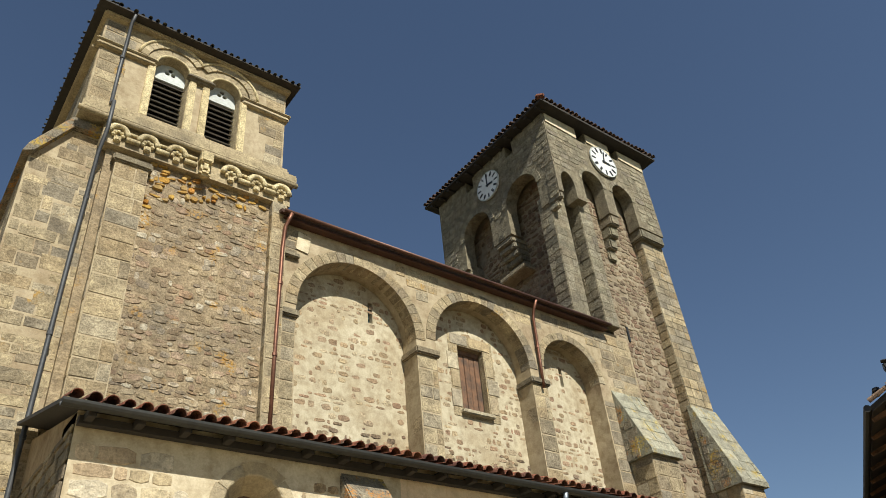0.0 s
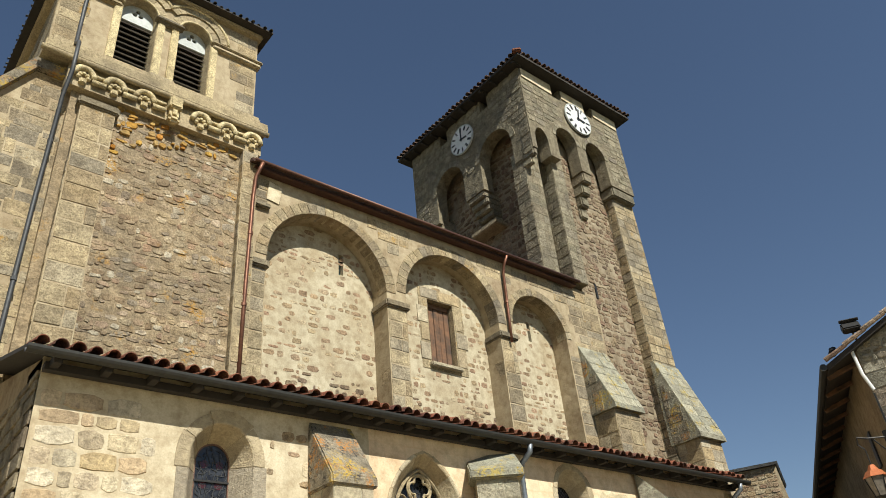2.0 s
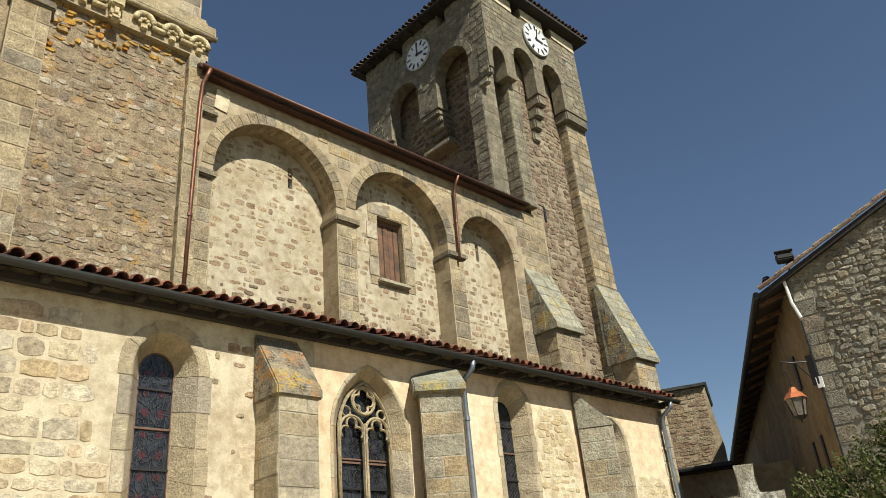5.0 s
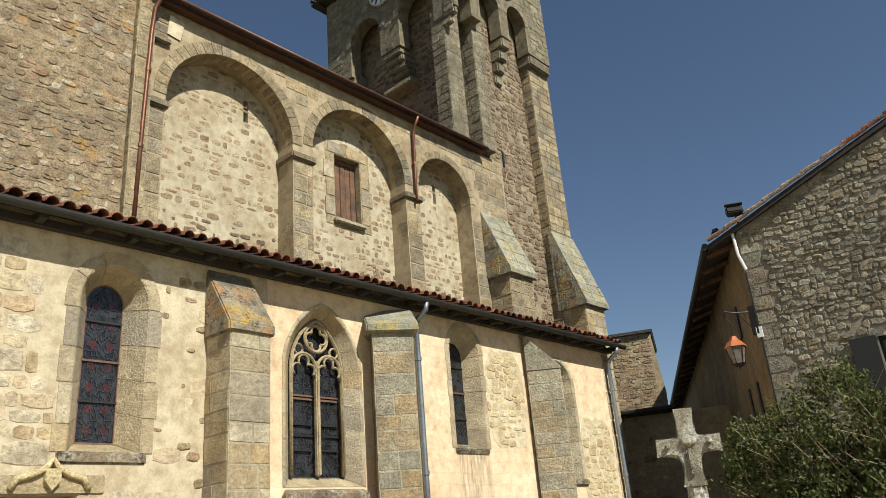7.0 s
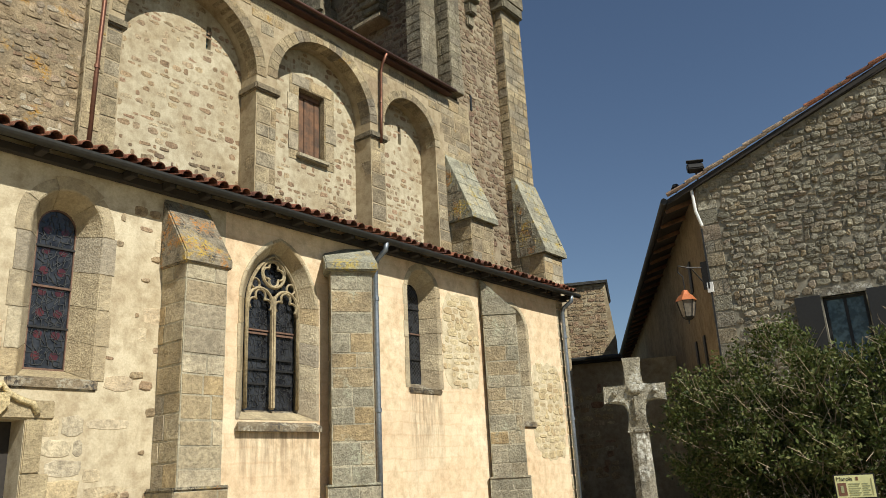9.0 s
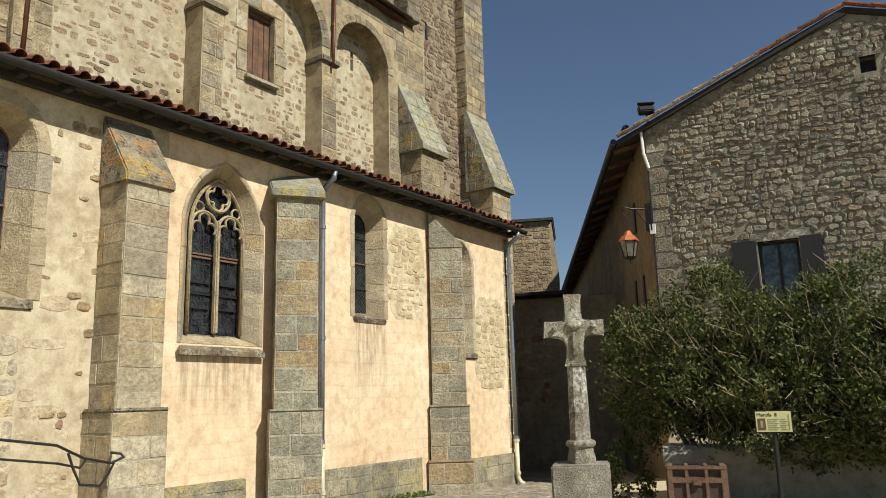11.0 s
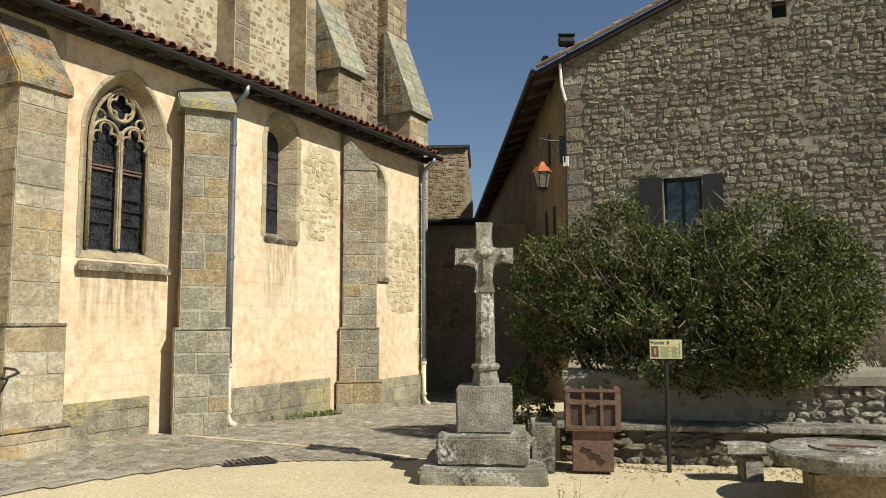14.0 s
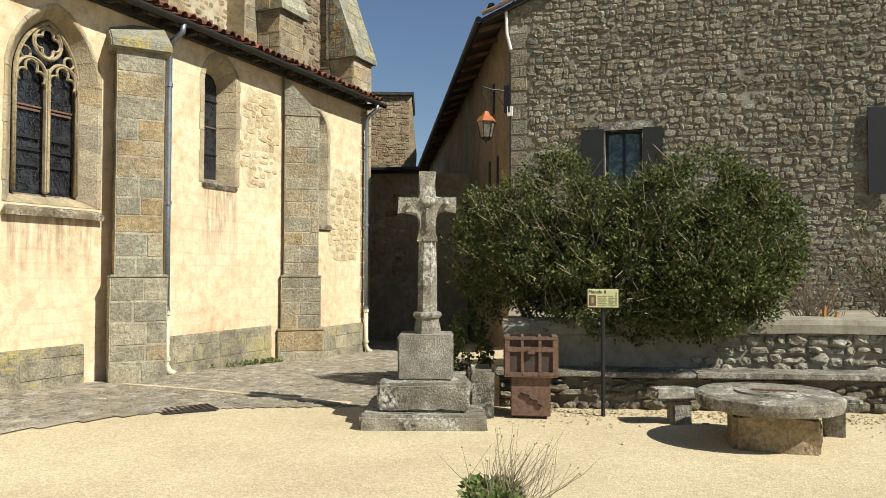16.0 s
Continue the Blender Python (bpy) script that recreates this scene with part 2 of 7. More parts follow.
BENCH_STONE = stone_mat("bench_stone", [(0.25, 0.235, 0.20), (0.29, 0.27, 0.225)], 40, lichen=[(0.07, 0.065, 0.055), (0.42, 0.40, 0.34)], lichen_at=0.58)
PLINTH = stone_mat("plinth_stone", [(0.34, 0.32, 0.24), (0.28, 0.26, 0.20), (0.40, 0.36, 0.26)], 30, lichen=[(0.40, 0.33, 0.13)], lichen_at=0.60)
ROOF_TILE = stone_mat("clay_tile", [(0.27, 0.095, 0.055), (0.20, 0.07, 0.045), (0.34, 0.14, 0.08), (0.15, 0.065, 0.05)], 22, rough=0.85, lichen=[(0.10, 0.085, 0.06)], lichen_at=0.60, stain_amount=0.3)
ROOF_DARK = stone_mat("old_tile", [(0.10, 0.055, 0.04), (0.075, 0.05, 0.04), (0.13, 0.07, 0.045)], 22, rough=0.85)
TILE_PALE = stone_mat("faded_tile", [(0.34, 0.27, 0.21), (0.42, 0.33, 0.26), (0.30, 0.20, 0.15)], 22, rough=0.85)
SLATE = stone_mat("slate", [(0.07, 0.07, 0.065), (0.055, 0.055, 0.055), (0.09, 0.085, 0.075)], 22, rough=0.7)
ZINC = plain_mat("zinc", (0.07, 0.07, 0.07), 0.55, 0.3, 20)
ZINC_PALE = plain_mat("zinc_pale", (0.27, 0.30, 0.33), 0.45, 0.6, 20)
GUTTER = plain_mat("gutter_metal", (0.035, 0.034, 0.03), 0.6, 0.2, 18)
COPPER = plain_mat("copper_pipe", (0.22, 0.095, 0.055), 0.45, 0.6, 16)
COPPER_DARK = plain_mat("copper_brown", (0.13, 0.06, 0.04), 0.5, 0.5, 16)
CREAM = plain_mat("cream_pipe", (0.62, 0.56, 0.38), 0.5, 0.0, 12, 0.3)
IRON = plain_mat("iron", (0.03, 0.028, 0.026), 0.55, 0.4, 40)
RUST = plain_mat("rusted_iron", (0.19, 0.105, 0.065), 0.75, 0.1, 24, 0.5, 0.3, (0.10, 0.055, 0.038))
RUST_DARK = plain_mat("rust_dark", (0.07, 0.045, 0.035), 0.8, 0.1, 24)
WOOD_DARK = plain_mat("weathered_wood", (0.20, 0.10, 0.05), 0.85, 0.0, 5, 0.6, 0.3, (0.07, 0.045, 0.03))
# dark timber, near black where it also paints shade under eaves and inside openings
TIMBER_AND_SHADE = plain_mat("timber_and_shade", (0.035, 0.028, 0.022), 0.85, 0.0, 14, 0.5, 0.3)
SHUTTER = plain_mat("shutter_paint", (0.016, 0.015, 0.014), 0.6, 0.0, 20, 0.4)
SLAT = plain_mat("louvre_wood", (0.15, 0.13, 0.10), 0.85, 0.0, 20, 0.5, 0.3)
WHITE = plain_mat("white_enamel", (0.80, 0.79, 0.74), 0.35, 0.0, 14, 0.12, 0.05)
GREY_WHITE = plain_mat("tympanum_grey", (0.50, 0.52, 0.48), 0.6, 0.0, 14, 0.3, 0.1)
BLACK = plain_mat("black_paint", (0.015, 0.015, 0.015), 0.5, 0.0, 14, 0.3, 0.05)
PANEL_YELLOW = plain_mat("panel_print", (0.62, 0.60, 0.30), 0.5, 0.0, 20, 0.15, 0.03)
PANEL_BAR = plain_mat("print_bar", (0.30, 0.31, 0.16), 0.5, 0.0, 20, 0.15, 0.03)
PANEL_DARK = plain_mat("print_dark", (0.16, 0.07, 0.04), 0.5, 0.0, 20, 0.15, 0.03)
LEAD = plain_mat("lead_came", (0.055, 0.055, 0.052), 0.6, 0.3, 30)
BARK = plain_mat("bark", (0.24, 0.18, 0.12), 0.9, 0.0, 30, 0.6, 0.4)
TWIG = plain_mat("dry_twig", (0.38, 0.30, 0.20), 0.9, 0.0, 30, 0.5, 0.2)
LAMP_RED = plain_mat("lamp_copper", (0.55, 0.17, 0.06), 0.4, 0.3, 20, 0.3)
ORANGE = plain_mat("orange_plastic", (0.40, 0.17, 0.04), 0.5, 0.0, 20, 0.2, 0.05)


def glass_mat(name, dark, tint):
    m, t, b = nodes_of(name)
    pos = world_pos(t).outputs["Position"]
    f = noise_tex(t, pos, 9.0, 2.0, 0.5)
    link(t, ramp(t, f, [(0.40, dark), (0.62, tint)]), b.inputs["Base Color"])
    b.inputs["Roughness"].default_value = 0.22
    bump(t, b, noise_tex(t, pos, 14.0, 3.0, 0.5), 0.25, 0.02)
    return m


GLASS = glass_mat("leaded_glass", (0.012, 0.012, 0.014), (0.035, 0.037, 0.042))
GLASS_RED = glass_mat("ruby_glass", (0.05, 0.012, 0.014), (0.09, 0.02, 0.02))
GLASS_CLEAR = glass_mat("window_glass", (0.04, 0.06, 0.06), (0.10, 0.15, 0.16))
GLASS_CLEAR.node_tree.nodes["Principled BSDF"].inputs["Roughness"].default_value = 0.05
GLASS_LAMP = glass_mat("lamp_glass", (0.12, 0.10, 0.08), (0.20, 0.17, 0.13))


def leaf_mat(name, tones):
    m, t, b = nodes_of(name)
    g = world_pos(t)
    col = ramp(t, g.outputs["Random Per Island"], [(i / (len(tones) - 1), c) for i, c in enumerate(tones)])
    link(t, col, b.inputs["Base Color"])
    b.inputs["Roughness"].default_value = 0.6
    b.inputs["Specular IOR Level"].default_value = 0.2
    tr = t.nodes.new("ShaderNodeBsdfTranslucent")
    link(t, col, tr.inputs["Color"])
    ms = t.nodes.new("ShaderNodeMixShader")
    ms.inputs[0].default_value = 0.22
    out = t.nodes["Material Output"]
    link(t, b.outputs[0], ms.inputs[1])
    link(t, tr.outputs[0], ms.inputs[2])
    link(t, ms.outputs[0], out.inputs["Surface"])
    return m


LEAF = leaf_mat("leaf", [(0.030, 0.045, 0.012), (0.065, 0.090, 0.020), (0.110, 0.135, 0.034), (0.045, 0.055, 0.018), (0.17, 0.165, 0.06), (0.08, 0.10, 0.028)])
GRASS = leaf_mat("grass_blade", [(0.09, 0.15, 0.03), (0.14, 0.18, 0.05), (0.20, 0.19, 0.08)])


def gravel_mat():
    m, t, b = nodes_of("gravel")
    pos = world_pos(t).outputs["Position"]
    v = t.nodes.new("ShaderNodeTexVoronoi")
    v.inputs["Scale"].default_value = 55.0
    link(t, pos, v.inputs["Vector"])
    col = ramp(t, v.outputs["Color"], [(0.1, (0.46, 0.38, 0.24)), (0.5, (0.55, 0.455, 0.29)), (0.9, (0.64, 0.55, 0.38))])
    col = mix(t, 0.8, col, ramp(t, noise_tex(t, pos, 90.0, 4.0, 0.7), [(0.3, (0.66, 0.62, 0.56)), (0.6, (1.08, 1.08, 1.05))]), "MULTIPLY")
    col = mix(t, 0.6, col, ramp(t, noise_tex(t, pos, 0.8, 5.0, 0.6), [(0.3, (0.76, 0.72, 0.66)), (0.65, (1.08, 1.06, 1.02))]), "MULTIPLY")
    col = mix(t, ramp(t, noise_tex(t, pos, 7.0, 6.0, 0.75), [(0.62, (0, 0, 0)), (0.72, (0.7, 0.7, 0.7))]), col, (0.28, 0.22, 0.13))
    col = mix(t, ramp(t, noise_tex(t, pos, 2.6, 5.0, 0.7), [(0.56, (0, 0, 0)), (0.70, (0.45, 0.45, 0.45))]), col, (0.40, 0.32, 0.20))
    link(t, col, b.inputs["Base Color"])
    b.inputs["Roughness"].default_value = 0.95
    bump(t, b, math_node(t, "ADD", v.outputs["Distance"], noise_tex(t, pos, 12.0, 5.0, 0.6)), 0.35, 0.012)
    return m


GRAVEL = gravel_mat()
SOIL = render_mat("joint_soil", (0.30, 0.26, 0.19), (0.38, 0.34, 0.26), (0.22, 0.19, 0.13), streak=0.0, blotch=0.7)
COBBLE = stone_mat("cobble", [(0.32, 0.29, 0.24), (0.27, 0.25, 0.205), (0.37, 0.34, 0.285), (0.31, 0.27, 0.20), (0.46, 0.43, 0.37), (0.24, 0.22, 0.185)], 30, stain_amount=0.25)
# dark colour for the unseen outer ground, to cut light bounced onto walls
LOW_BOUNCE_GROUND = render_mat("far_ground_low_bounce", (0.10, 0.10, 0.06), (0.14, 0.13, 0.085), (0.07, 0.08, 0.04), streak=0.0, blotch=0.2)


# ---- building blocks ----
BASE = {}


def thing(name, base, label, category, group="", kind=""):
    """An empty at a thing's base, to parent its parts."""
    ob = new(name)
    ob.empty_display_size = 0.2
    ob.location = base
    BASE[ob.name] = Vector(base)
    return tagged(ob, label, category, group, kind)


def link_mesh(name, bm, material, smooth=False):
    bmesh.ops.recalc_face_normals(bm, faces=bm.faces)
    me = bpy.data.meshes.new(name)
    bm.to_mesh(me)
    bm.free()
    me.materials.append(material)
    if smooth:
        me.shade_smooth()
    return me


def part(name, bm, material, parent=None, label="", smooth=False):
    """One mesh, given in the world's places, under a thing or under a part."""
    base = BASE[parent.name] if parent else Vector((0, 0, 0))
    bm.transform(Matrix.Translation(-base))
    ob = new(name, link_mesh(name, bm, material, smooth))
    if parent:
        ob.parent = parent
    BASE[ob.name] = base
    if label:
        tagged(ob, label)
    return ob


def piece(name, mesh, m, parent):
    ob = new(name, mesh)
    ob.parent = parent
    ob.matrix_local = Matrix.Translation(-BASE[parent.name]) @ m
    return ob


def add_box(bm, x0, x1, y0, y1, z0, z1, m=None, bevel=0.0):
    mm = Matrix.Translation(((x0 + x1) / 2, (y0 + y1) / 2, (z0 + z1) / 2)) @ Matrix.Diagonal((x1 - x0, y1 - y0, z1 - z0, 1))
    made = bmesh.ops.create_cube(bm, size=1, matrix=(m @ mm) if m else mm)["verts"]
    if bevel:
        edges = list({e for v in made for e in v.link_edges})
        bmesh.ops.bevel(bm, geom=edges, offset=bevel, segments=2, affect="EDGES")
    return made


def box(x0, x1, y0, y1, z0, z1, m=None, bevel=0.0):
    bm = bmesh.new()
    add_box(bm, x0, x1, y0, y1, z0, z1, m, bevel)
    return bm


def add_tube(bm, points, r, n=8, r1=None):
    """A round tube along points."""
    pts = [Vector(p) for p in points]
    rings = []
    for i, p in enumerate(pts):
        d = (pts[min(i + 1, len(pts) - 1)] - pts[max(i - 1, 0)]).normalized()
        a = d.orthogonal().normalized() if i == 0 else (rings[-1][1] - d * rings[-1][1].dot(d)).normalized()
        c = d.cross(a)
        rr = r if r1 is None else r + (r1 - r) * i / max(1, len(pts) - 1)
        rings.append(([bm.verts.new(p + rr * (math.cos(k * math.tau / n) * a + math.sin(k * math.tau / n) * c)) for k in range(n)], a))
    for (p, _), (q, _) in zip(rings, rings[1:]):
        for k in range(n):
            bm.faces.new((p[k], p[(k + 1) % n], q[(k + 1) % n], q[k]))
    bm.faces.new(rings[0][0])
    bm.faces.new(rings[-1][0])


def tube(points, r, n=8, r1=None):
    bm = bmesh.new()
    add_tube(bm, points, r, n, r1)
    return bm


class Plane:
    """A flat frame: origin, along, up, outward."""

    def __init__(self, o, u, v, n):
        self.o, self.u, self.v, self.n = Vector(o), Vector(u).normalized(), Vector(v).normalized(), Vector(n).normalized()

    def at(self, u, v, d=0.0):
        return self.o + self.u * u + self.v * v + self.n * d

    def matrix(self, u, v, d, su, sv, sn, turn=0.0):
        c, s = math.cos(turn), math.sin(turn)
        a, b, p = (self.u * c + self.v * s) * su, (self.v * c - self.u * s) * sv, self.at(u, v, d)
        k = self.n * sn
        return Matrix(((a.x, b.x, k.x, p.x), (a.y, b.y, k.y, p.y), (a.z, b.z, k.z, p.z), (0, 0, 0, 1)))


def south(y):
    return Plane((0, y, 0), (1, 0, 0), (0, 0, 1), (0, -1, 0))


def west(x):
    """Looks towards -x; u runs with y."""
    return Plane((x, 0, 0), (0, 1, 0), (0, 0, 1), (-1, 0, 0))


def slab(plane, outer, holes, depth, front=0.0):
    """A wall from its outline, with openings through it; it reaches depth behind its face."""
    bm = bmesh.new()
    loops = []
    for loop in (outer, *holes):
        vs = [bm.verts.new(plane.at(u, v, front)) for u, v in loop]
        loops.append(vs)
        for i in range(len(vs)):
            bm.edges.new((vs[i], vs[(i + 1) % len(vs)]))
    bmesh.ops.triangle_fill(bm, use_beauty=True, use_dissolve=False, edges=bm.edges[:])
    faces = bm.faces[:]
    back = {v: bm.verts.new(v.co - plane.n * depth) for vs in loops for v in vs}
    for f in faces:
        bm.faces.new([back[v] for v in reversed(f.verts)])
    for vs in loops:
        for i in range(len(vs)):
            a, b = vs[i], vs[(i + 1) % len(vs)]
            bm.faces.new((a, b, back[b], back[a]))
    return bm


def loft(plane, a, da, b, db, closed=True):
    """A band between two outlines at two depths."""
    bm = bmesh.new()
    va = [bm.verts.new(plane.at(u, v, da)) for u, v in a]
    vb = [bm.verts.new(plane.at(u, v, db)) for u, v in b]
    n = len(va)
    for i in range(n if closed else n - 1):
        j = (i + 1) % n
        bm.faces.new((va[i], va[j], vb[j], vb[i]))
    return bm


def arch(x0, x1, z0, zs, rise=None, n=14, pointed=False):
    """An arched outline: up the right side, over, down the left."""
    c, r = (x0 + x1) / 2, (x1 - x0) / 2
    rise = rise or r
    pts = [(x0, z0), (x1, z0)]
    if not pointed:
        pts += [(c + r * math.cos(math.pi * k / n), zs + rise * math.sin(math.pi * k / n)) for k in range(n + 1)]
    else:
        h = n // 2
        R = (r * r + rise * rise) / (2 * r)
        top = math.atan2(rise, R - r)
        pts += [(x1 - R + R * math.cos(top * k / h), zs + R * math.sin(top * k / h)) for k in range(h + 1)]
        pts += [(x0 + R - R * math.cos(top * k / h), zs + R * math.sin(top * k / h)) for k in range(h - 1, -1, -1)]
    return pts


def in_loop(loop, grow=0.0):
    """A test for points inside an outline grown by some metres."""
    cx, cz = sum(p[0] for p in loop) / len(loop), sum(p[1] for p in loop) / len(loop)
    pts = []
    for x, z in loop:
        d = math.hypot(x - cx, z - cz) or 1.0
        pts.append((cx + (x - cx) * (1 + grow / d), cz + (z - cz) * (1 + grow / d)))

    def test(u, v):
        inside = False
        j = len(pts) - 1
        for i in range(len(pts)):
            if (pts[i][1] > v) != (pts[j][1] > v) and u < (pts[j][0] - pts[i][0]) * (v - pts[i][1]) / (pts[j][1] - pts[i][1]) + pts[i][0]:
                inside = not inside
            j = i
        return inside
    return test


SHAPES = {}


def shapes(kind, material):
    """A few unit stones of a kind, shared by all pieces that use them."""
    key = (kind, material.name)
    if key in SHAPES:
        return SHAPES[key]
    rnd = random.Random(kind)
    out = []
    for k in range(10):
        if kind == "block":
            ring = [(-0.5, -0.5), (0.5, -0.5), (0.5, 0.5), (-0.5, 0.5)]
            ring = [(x * rnd.uniform(0.92, 1.0), y * rnd.uniform(0.90, 1.0)) for x, y in ring]
            inset, low = 0.972, 0.6
        elif kind == "hewn":
            n = 10
            ring = []
            for i in range(n):
                a = math.tau * (i + rnd.uniform(-0.2, 0.2)) / n
                c, s = math.cos(a), math.sin(a)
                e = 0.5 * (abs(c) ** 8 + abs(s) ** 8) ** (-1 / 8) * rnd.uniform(0.90, 1.03)
                ring.append((e * c, e * s))
            inset, low = rnd.uniform(0.90, 0.95), 0.5
        else:
            n = rnd.choice((6, 7, 8, 9))
            ring = []
            for i in range(n):
                a = math.tau * (i + rnd.uniform(-0.2, 0.2)) / n
                c, s = math.cos(a), math.sin(a)
                e = 0.5 * (abs(c) ** 4.5 + abs(s) ** 4.5) ** (-1 / 4.5) * rnd.uniform(0.84, 1.06)
                ring.append((e * c, e * s))
            inset, low = rnd.uniform(0.76, 0.88), 0.6
        n = len(ring)
        tilt = (rnd.uniform(-0.35, 0.35), rnd.uniform(-0.35, 0.35)) if kind != "block" else (rnd.uniform(-0.12, 0.12), rnd.uniform(-0.12, 0.12))
        vs = [(x, y, -0.3) for x, y in ring] + [(x, y, low) for x, y in ring] + [(x * inset, y * inset, 1.0 + tilt[0] * x + tilt[1] * y) for x, y in ring]
        fs = []
        for a in (0, n):
            fs += [(a + i, a + (i + 1) % n, a + n + (i + 1) % n, a + n + i) for i in range(n)]
        fs.append(tuple(range(2 * n, 3 * n)))
        if kind == "split":  # a broken front: an uneven inner ring round a raised point
            fs.pop()
            vs = vs[:2 * n]
            vs += [(x * inset, y * inset, rnd.uniform(0.72, 1.15)) for x, y in ring]
            vs += [(x * 0.45 + rnd.uniform(-0.08, 0.08), y * 0.45 + rnd.uniform(-0.08, 0.08), rnd.uniform(0.9, 1.5)) for x, y in ring[::2]]
            m = (n + 1) // 2
            for i in range(n):
                a, b = 3 * n + i // 2, 3 * n + ((i + 1) // 2) % m
                p, q = 2 * n + i, 2 * n + (i + 1) % n
                fs.append((p, q, b) if i % 2 == 0 and a == b else (p, q, b, a) if a != b else (p, q, a))
            fs.append(tuple(range(3 * n, 3 * n + m)))
        me = bpy.data.meshes.new("stone")
        me.from_pydata(vs, [], fs)
        me.materials.append(material)
        out.append((me, np.array(vs), fs))
    SHAPES[key] = out
    return out


def put_stones(places, kind, material, parent, single=0, near=None, name="stone", rest="stonework"):
    """Stones as pieces of their own for the first ones (those nearest to near), the rest joined."""
    rnd = random.Random(len(places))
    variants = shapes(kind, material)
    if near is not None:
        near = Vector(near)
        places = sorted(places, key=lambda m: (m.translation - near).length)
    for m in places[:single]:
        piece(name, rnd.choice(variants)[0], m, parent)
    verts, faces, k = [], [], 0
    base = BASE[parent.name]
    for m in places[single:]:
        _, vs, fs = rnd.choice(variants)
        a = np.array(m)
        verts.append(vs @ a[:3, :3].T + a[:3, 3] - np.array(base))
        faces += [tuple(i + k for i in f) for f in fs]
        k += len(vs)
    if verts:
        me = bpy.data.meshes.new(rest)
        me.from_pydata(np.concatenate(verts).tolist(), [], faces)
        me.materials.append(material)
        ob = new(rest, me)
        ob.parent = parent
        tagged(ob, kind="stuff")
        BASE[ob.name] = base


def courses(plane, u0, u1, v0, v1, h, wid, proud, skip=(), joint=0.02, seed=1, vary=0.45, tilt=0.02, keep=1.0, ragged=False):
    """Places of stones laid in courses over a rectangle of a plane, left out where skip says so."""
    rnd = random.Random(seed)
    out = []
    v = v0
    while v < v1 - 0.3 * h:
        hh = min(h * rnd.uniform(1 - vary * 0.6, 1 + vary * 0.6), v1 - v)
        if v1 - v - hh < 0.35 * h:
            hh = v1 - v
        u = u0 - (rnd.uniform(0, wid * 0.6) if ragged else 0)
        while u < u1 - 0.02:
            ww = wid * rnd.uniform(1 - vary, 1 + vary)
            if u + ww > u1 - 0.3 * wid:
                ww = u1 - u
            a, b = max(u, u0), u + ww
            cu, cv = (a + b) / 2, v + hh / 2
            if b - a > 0.05 and rnd.random() < keep and not any(s(x, z) for s in skip for x, z in ((cu, cv), (a + 0.02, v + 0.02), (b - 0.02, v + 0.02), (a + 0.02, v + hh - 0.02), (b - 0.02, v + hh - 0.02))):
                dv = rnd.uniform(-0.25, 0.25) * h if ragged else 0
                hs = hh * (rnd.uniform(0.72, 1.25) if ragged else 1.0) - joint
                out.append(plane.matrix(cu, cv + dv, -0.004, b - a - joint, hs, proud * rnd.uniform(0.5, 1.3), rnd.uniform(-tilt, tilt)))
            u += ww
        v += hh
    return out


def voussoirs(plane, cx, zs, r0, r1, a0, a1, n, proud, parent, material, depth=0.0, cz=0.0, name="voussoir"):
    """Arch stones, each a wedge of its own."""
    for k in range(n):
        s, e = a0 + (a1 - a0) * (k + 0.03) / n, a0 + (a1 - a0) * (k + 0.97) / n
        bm = bmesh.new()
        ring = [(cx + r * math.cos(a), zs + r * math.sin(a)) for r, a in ((r0, s), (r0, e), (r1, e), (r1, s))]
        f = [bm.verts.new(plane.at(u, v, proud)) for u, v in ring]
        g = [bm.verts.new(plane.at(u, v, -depth)) for u, v in ring]
        bm.faces.new(f)
        bm.faces.new(g[::-1])
        for i in range(4):
            bm.faces.new((f[i], g[i], g[(i + 1) % 4], f[(i + 1) % 4]))
        part(name, bm, material, parent)


def pipe_run(parent, points, r, material, name="downpipe", collars=()):
    ob = part(name, tube(points, r, 10), material, parent, smooth=True)
    for p, d in collars:
        p, d = Vector(p), Vector(d)
        part("collar", tube([p - d * 0.03, p + d * 0.03], r * 1.3, 10), material, ob)
    return ob


def tile_row(parent, plane_pts, count, r, length, down, material, name="roof_tile"):
    """The row of rounded tile ends along an eave."""
    a, b = Vector(plane_pts[0]), Vector(plane_pts[1])
    down = Vector(down).normalized()
    along = (b - a).normalized()
    up = along.cross(down).normalized()
    if up.z < 0:
        up = -up
    rnd = random.Random(count)
    variants = []
    for k in range(5):
        n, vs, fs = 6, [], []
        for e, (d, rr) in enumerate(((0.0, 1.0), (1.0, 0.86))):
            for i in range(n + 1):
                t = math.pi * i / n
                for q in (rr, rr * 0.82):
                    vs.append((q * math.cos(t), d, q * math.sin(t)))
        w = 2 * (n + 1)
        for i in range(n):
            o, p = 2 * i, 2 * i + 2
            fs += [(o, p, p + w, o + w), (o + 1, o + 1 + w, p + 1 + w, p + 1), (o, o + 1, p + 1, p)]
        me = bpy.data.meshes.new(name)
        me.from_pydata(vs, [], fs)
        me.materials.append(material)
        me.shade_smooth()
        variants.append(me)
    for k in range(count):
        p = a + (b - a) * (k + 0.5) / count + up * rnd.uniform(-0.012, 0.012) + down * rnd.uniform(-0.03, 0.03)
        rr = r * rnd.uniform(0.92, 1.08)
        d = (-down + along * rnd.uniform(-0.05, 0.05)).normalized()
        x, y, z = along * rr, d * length, up * rr
        piece(name, variants[k % 5], Matrix(((x.x, y.x, z.x, p.x), (x.y, y.y, z.y, p.y), (x.z, y.z, z.z, p.z), (0, 0, 0, 1))), parent)


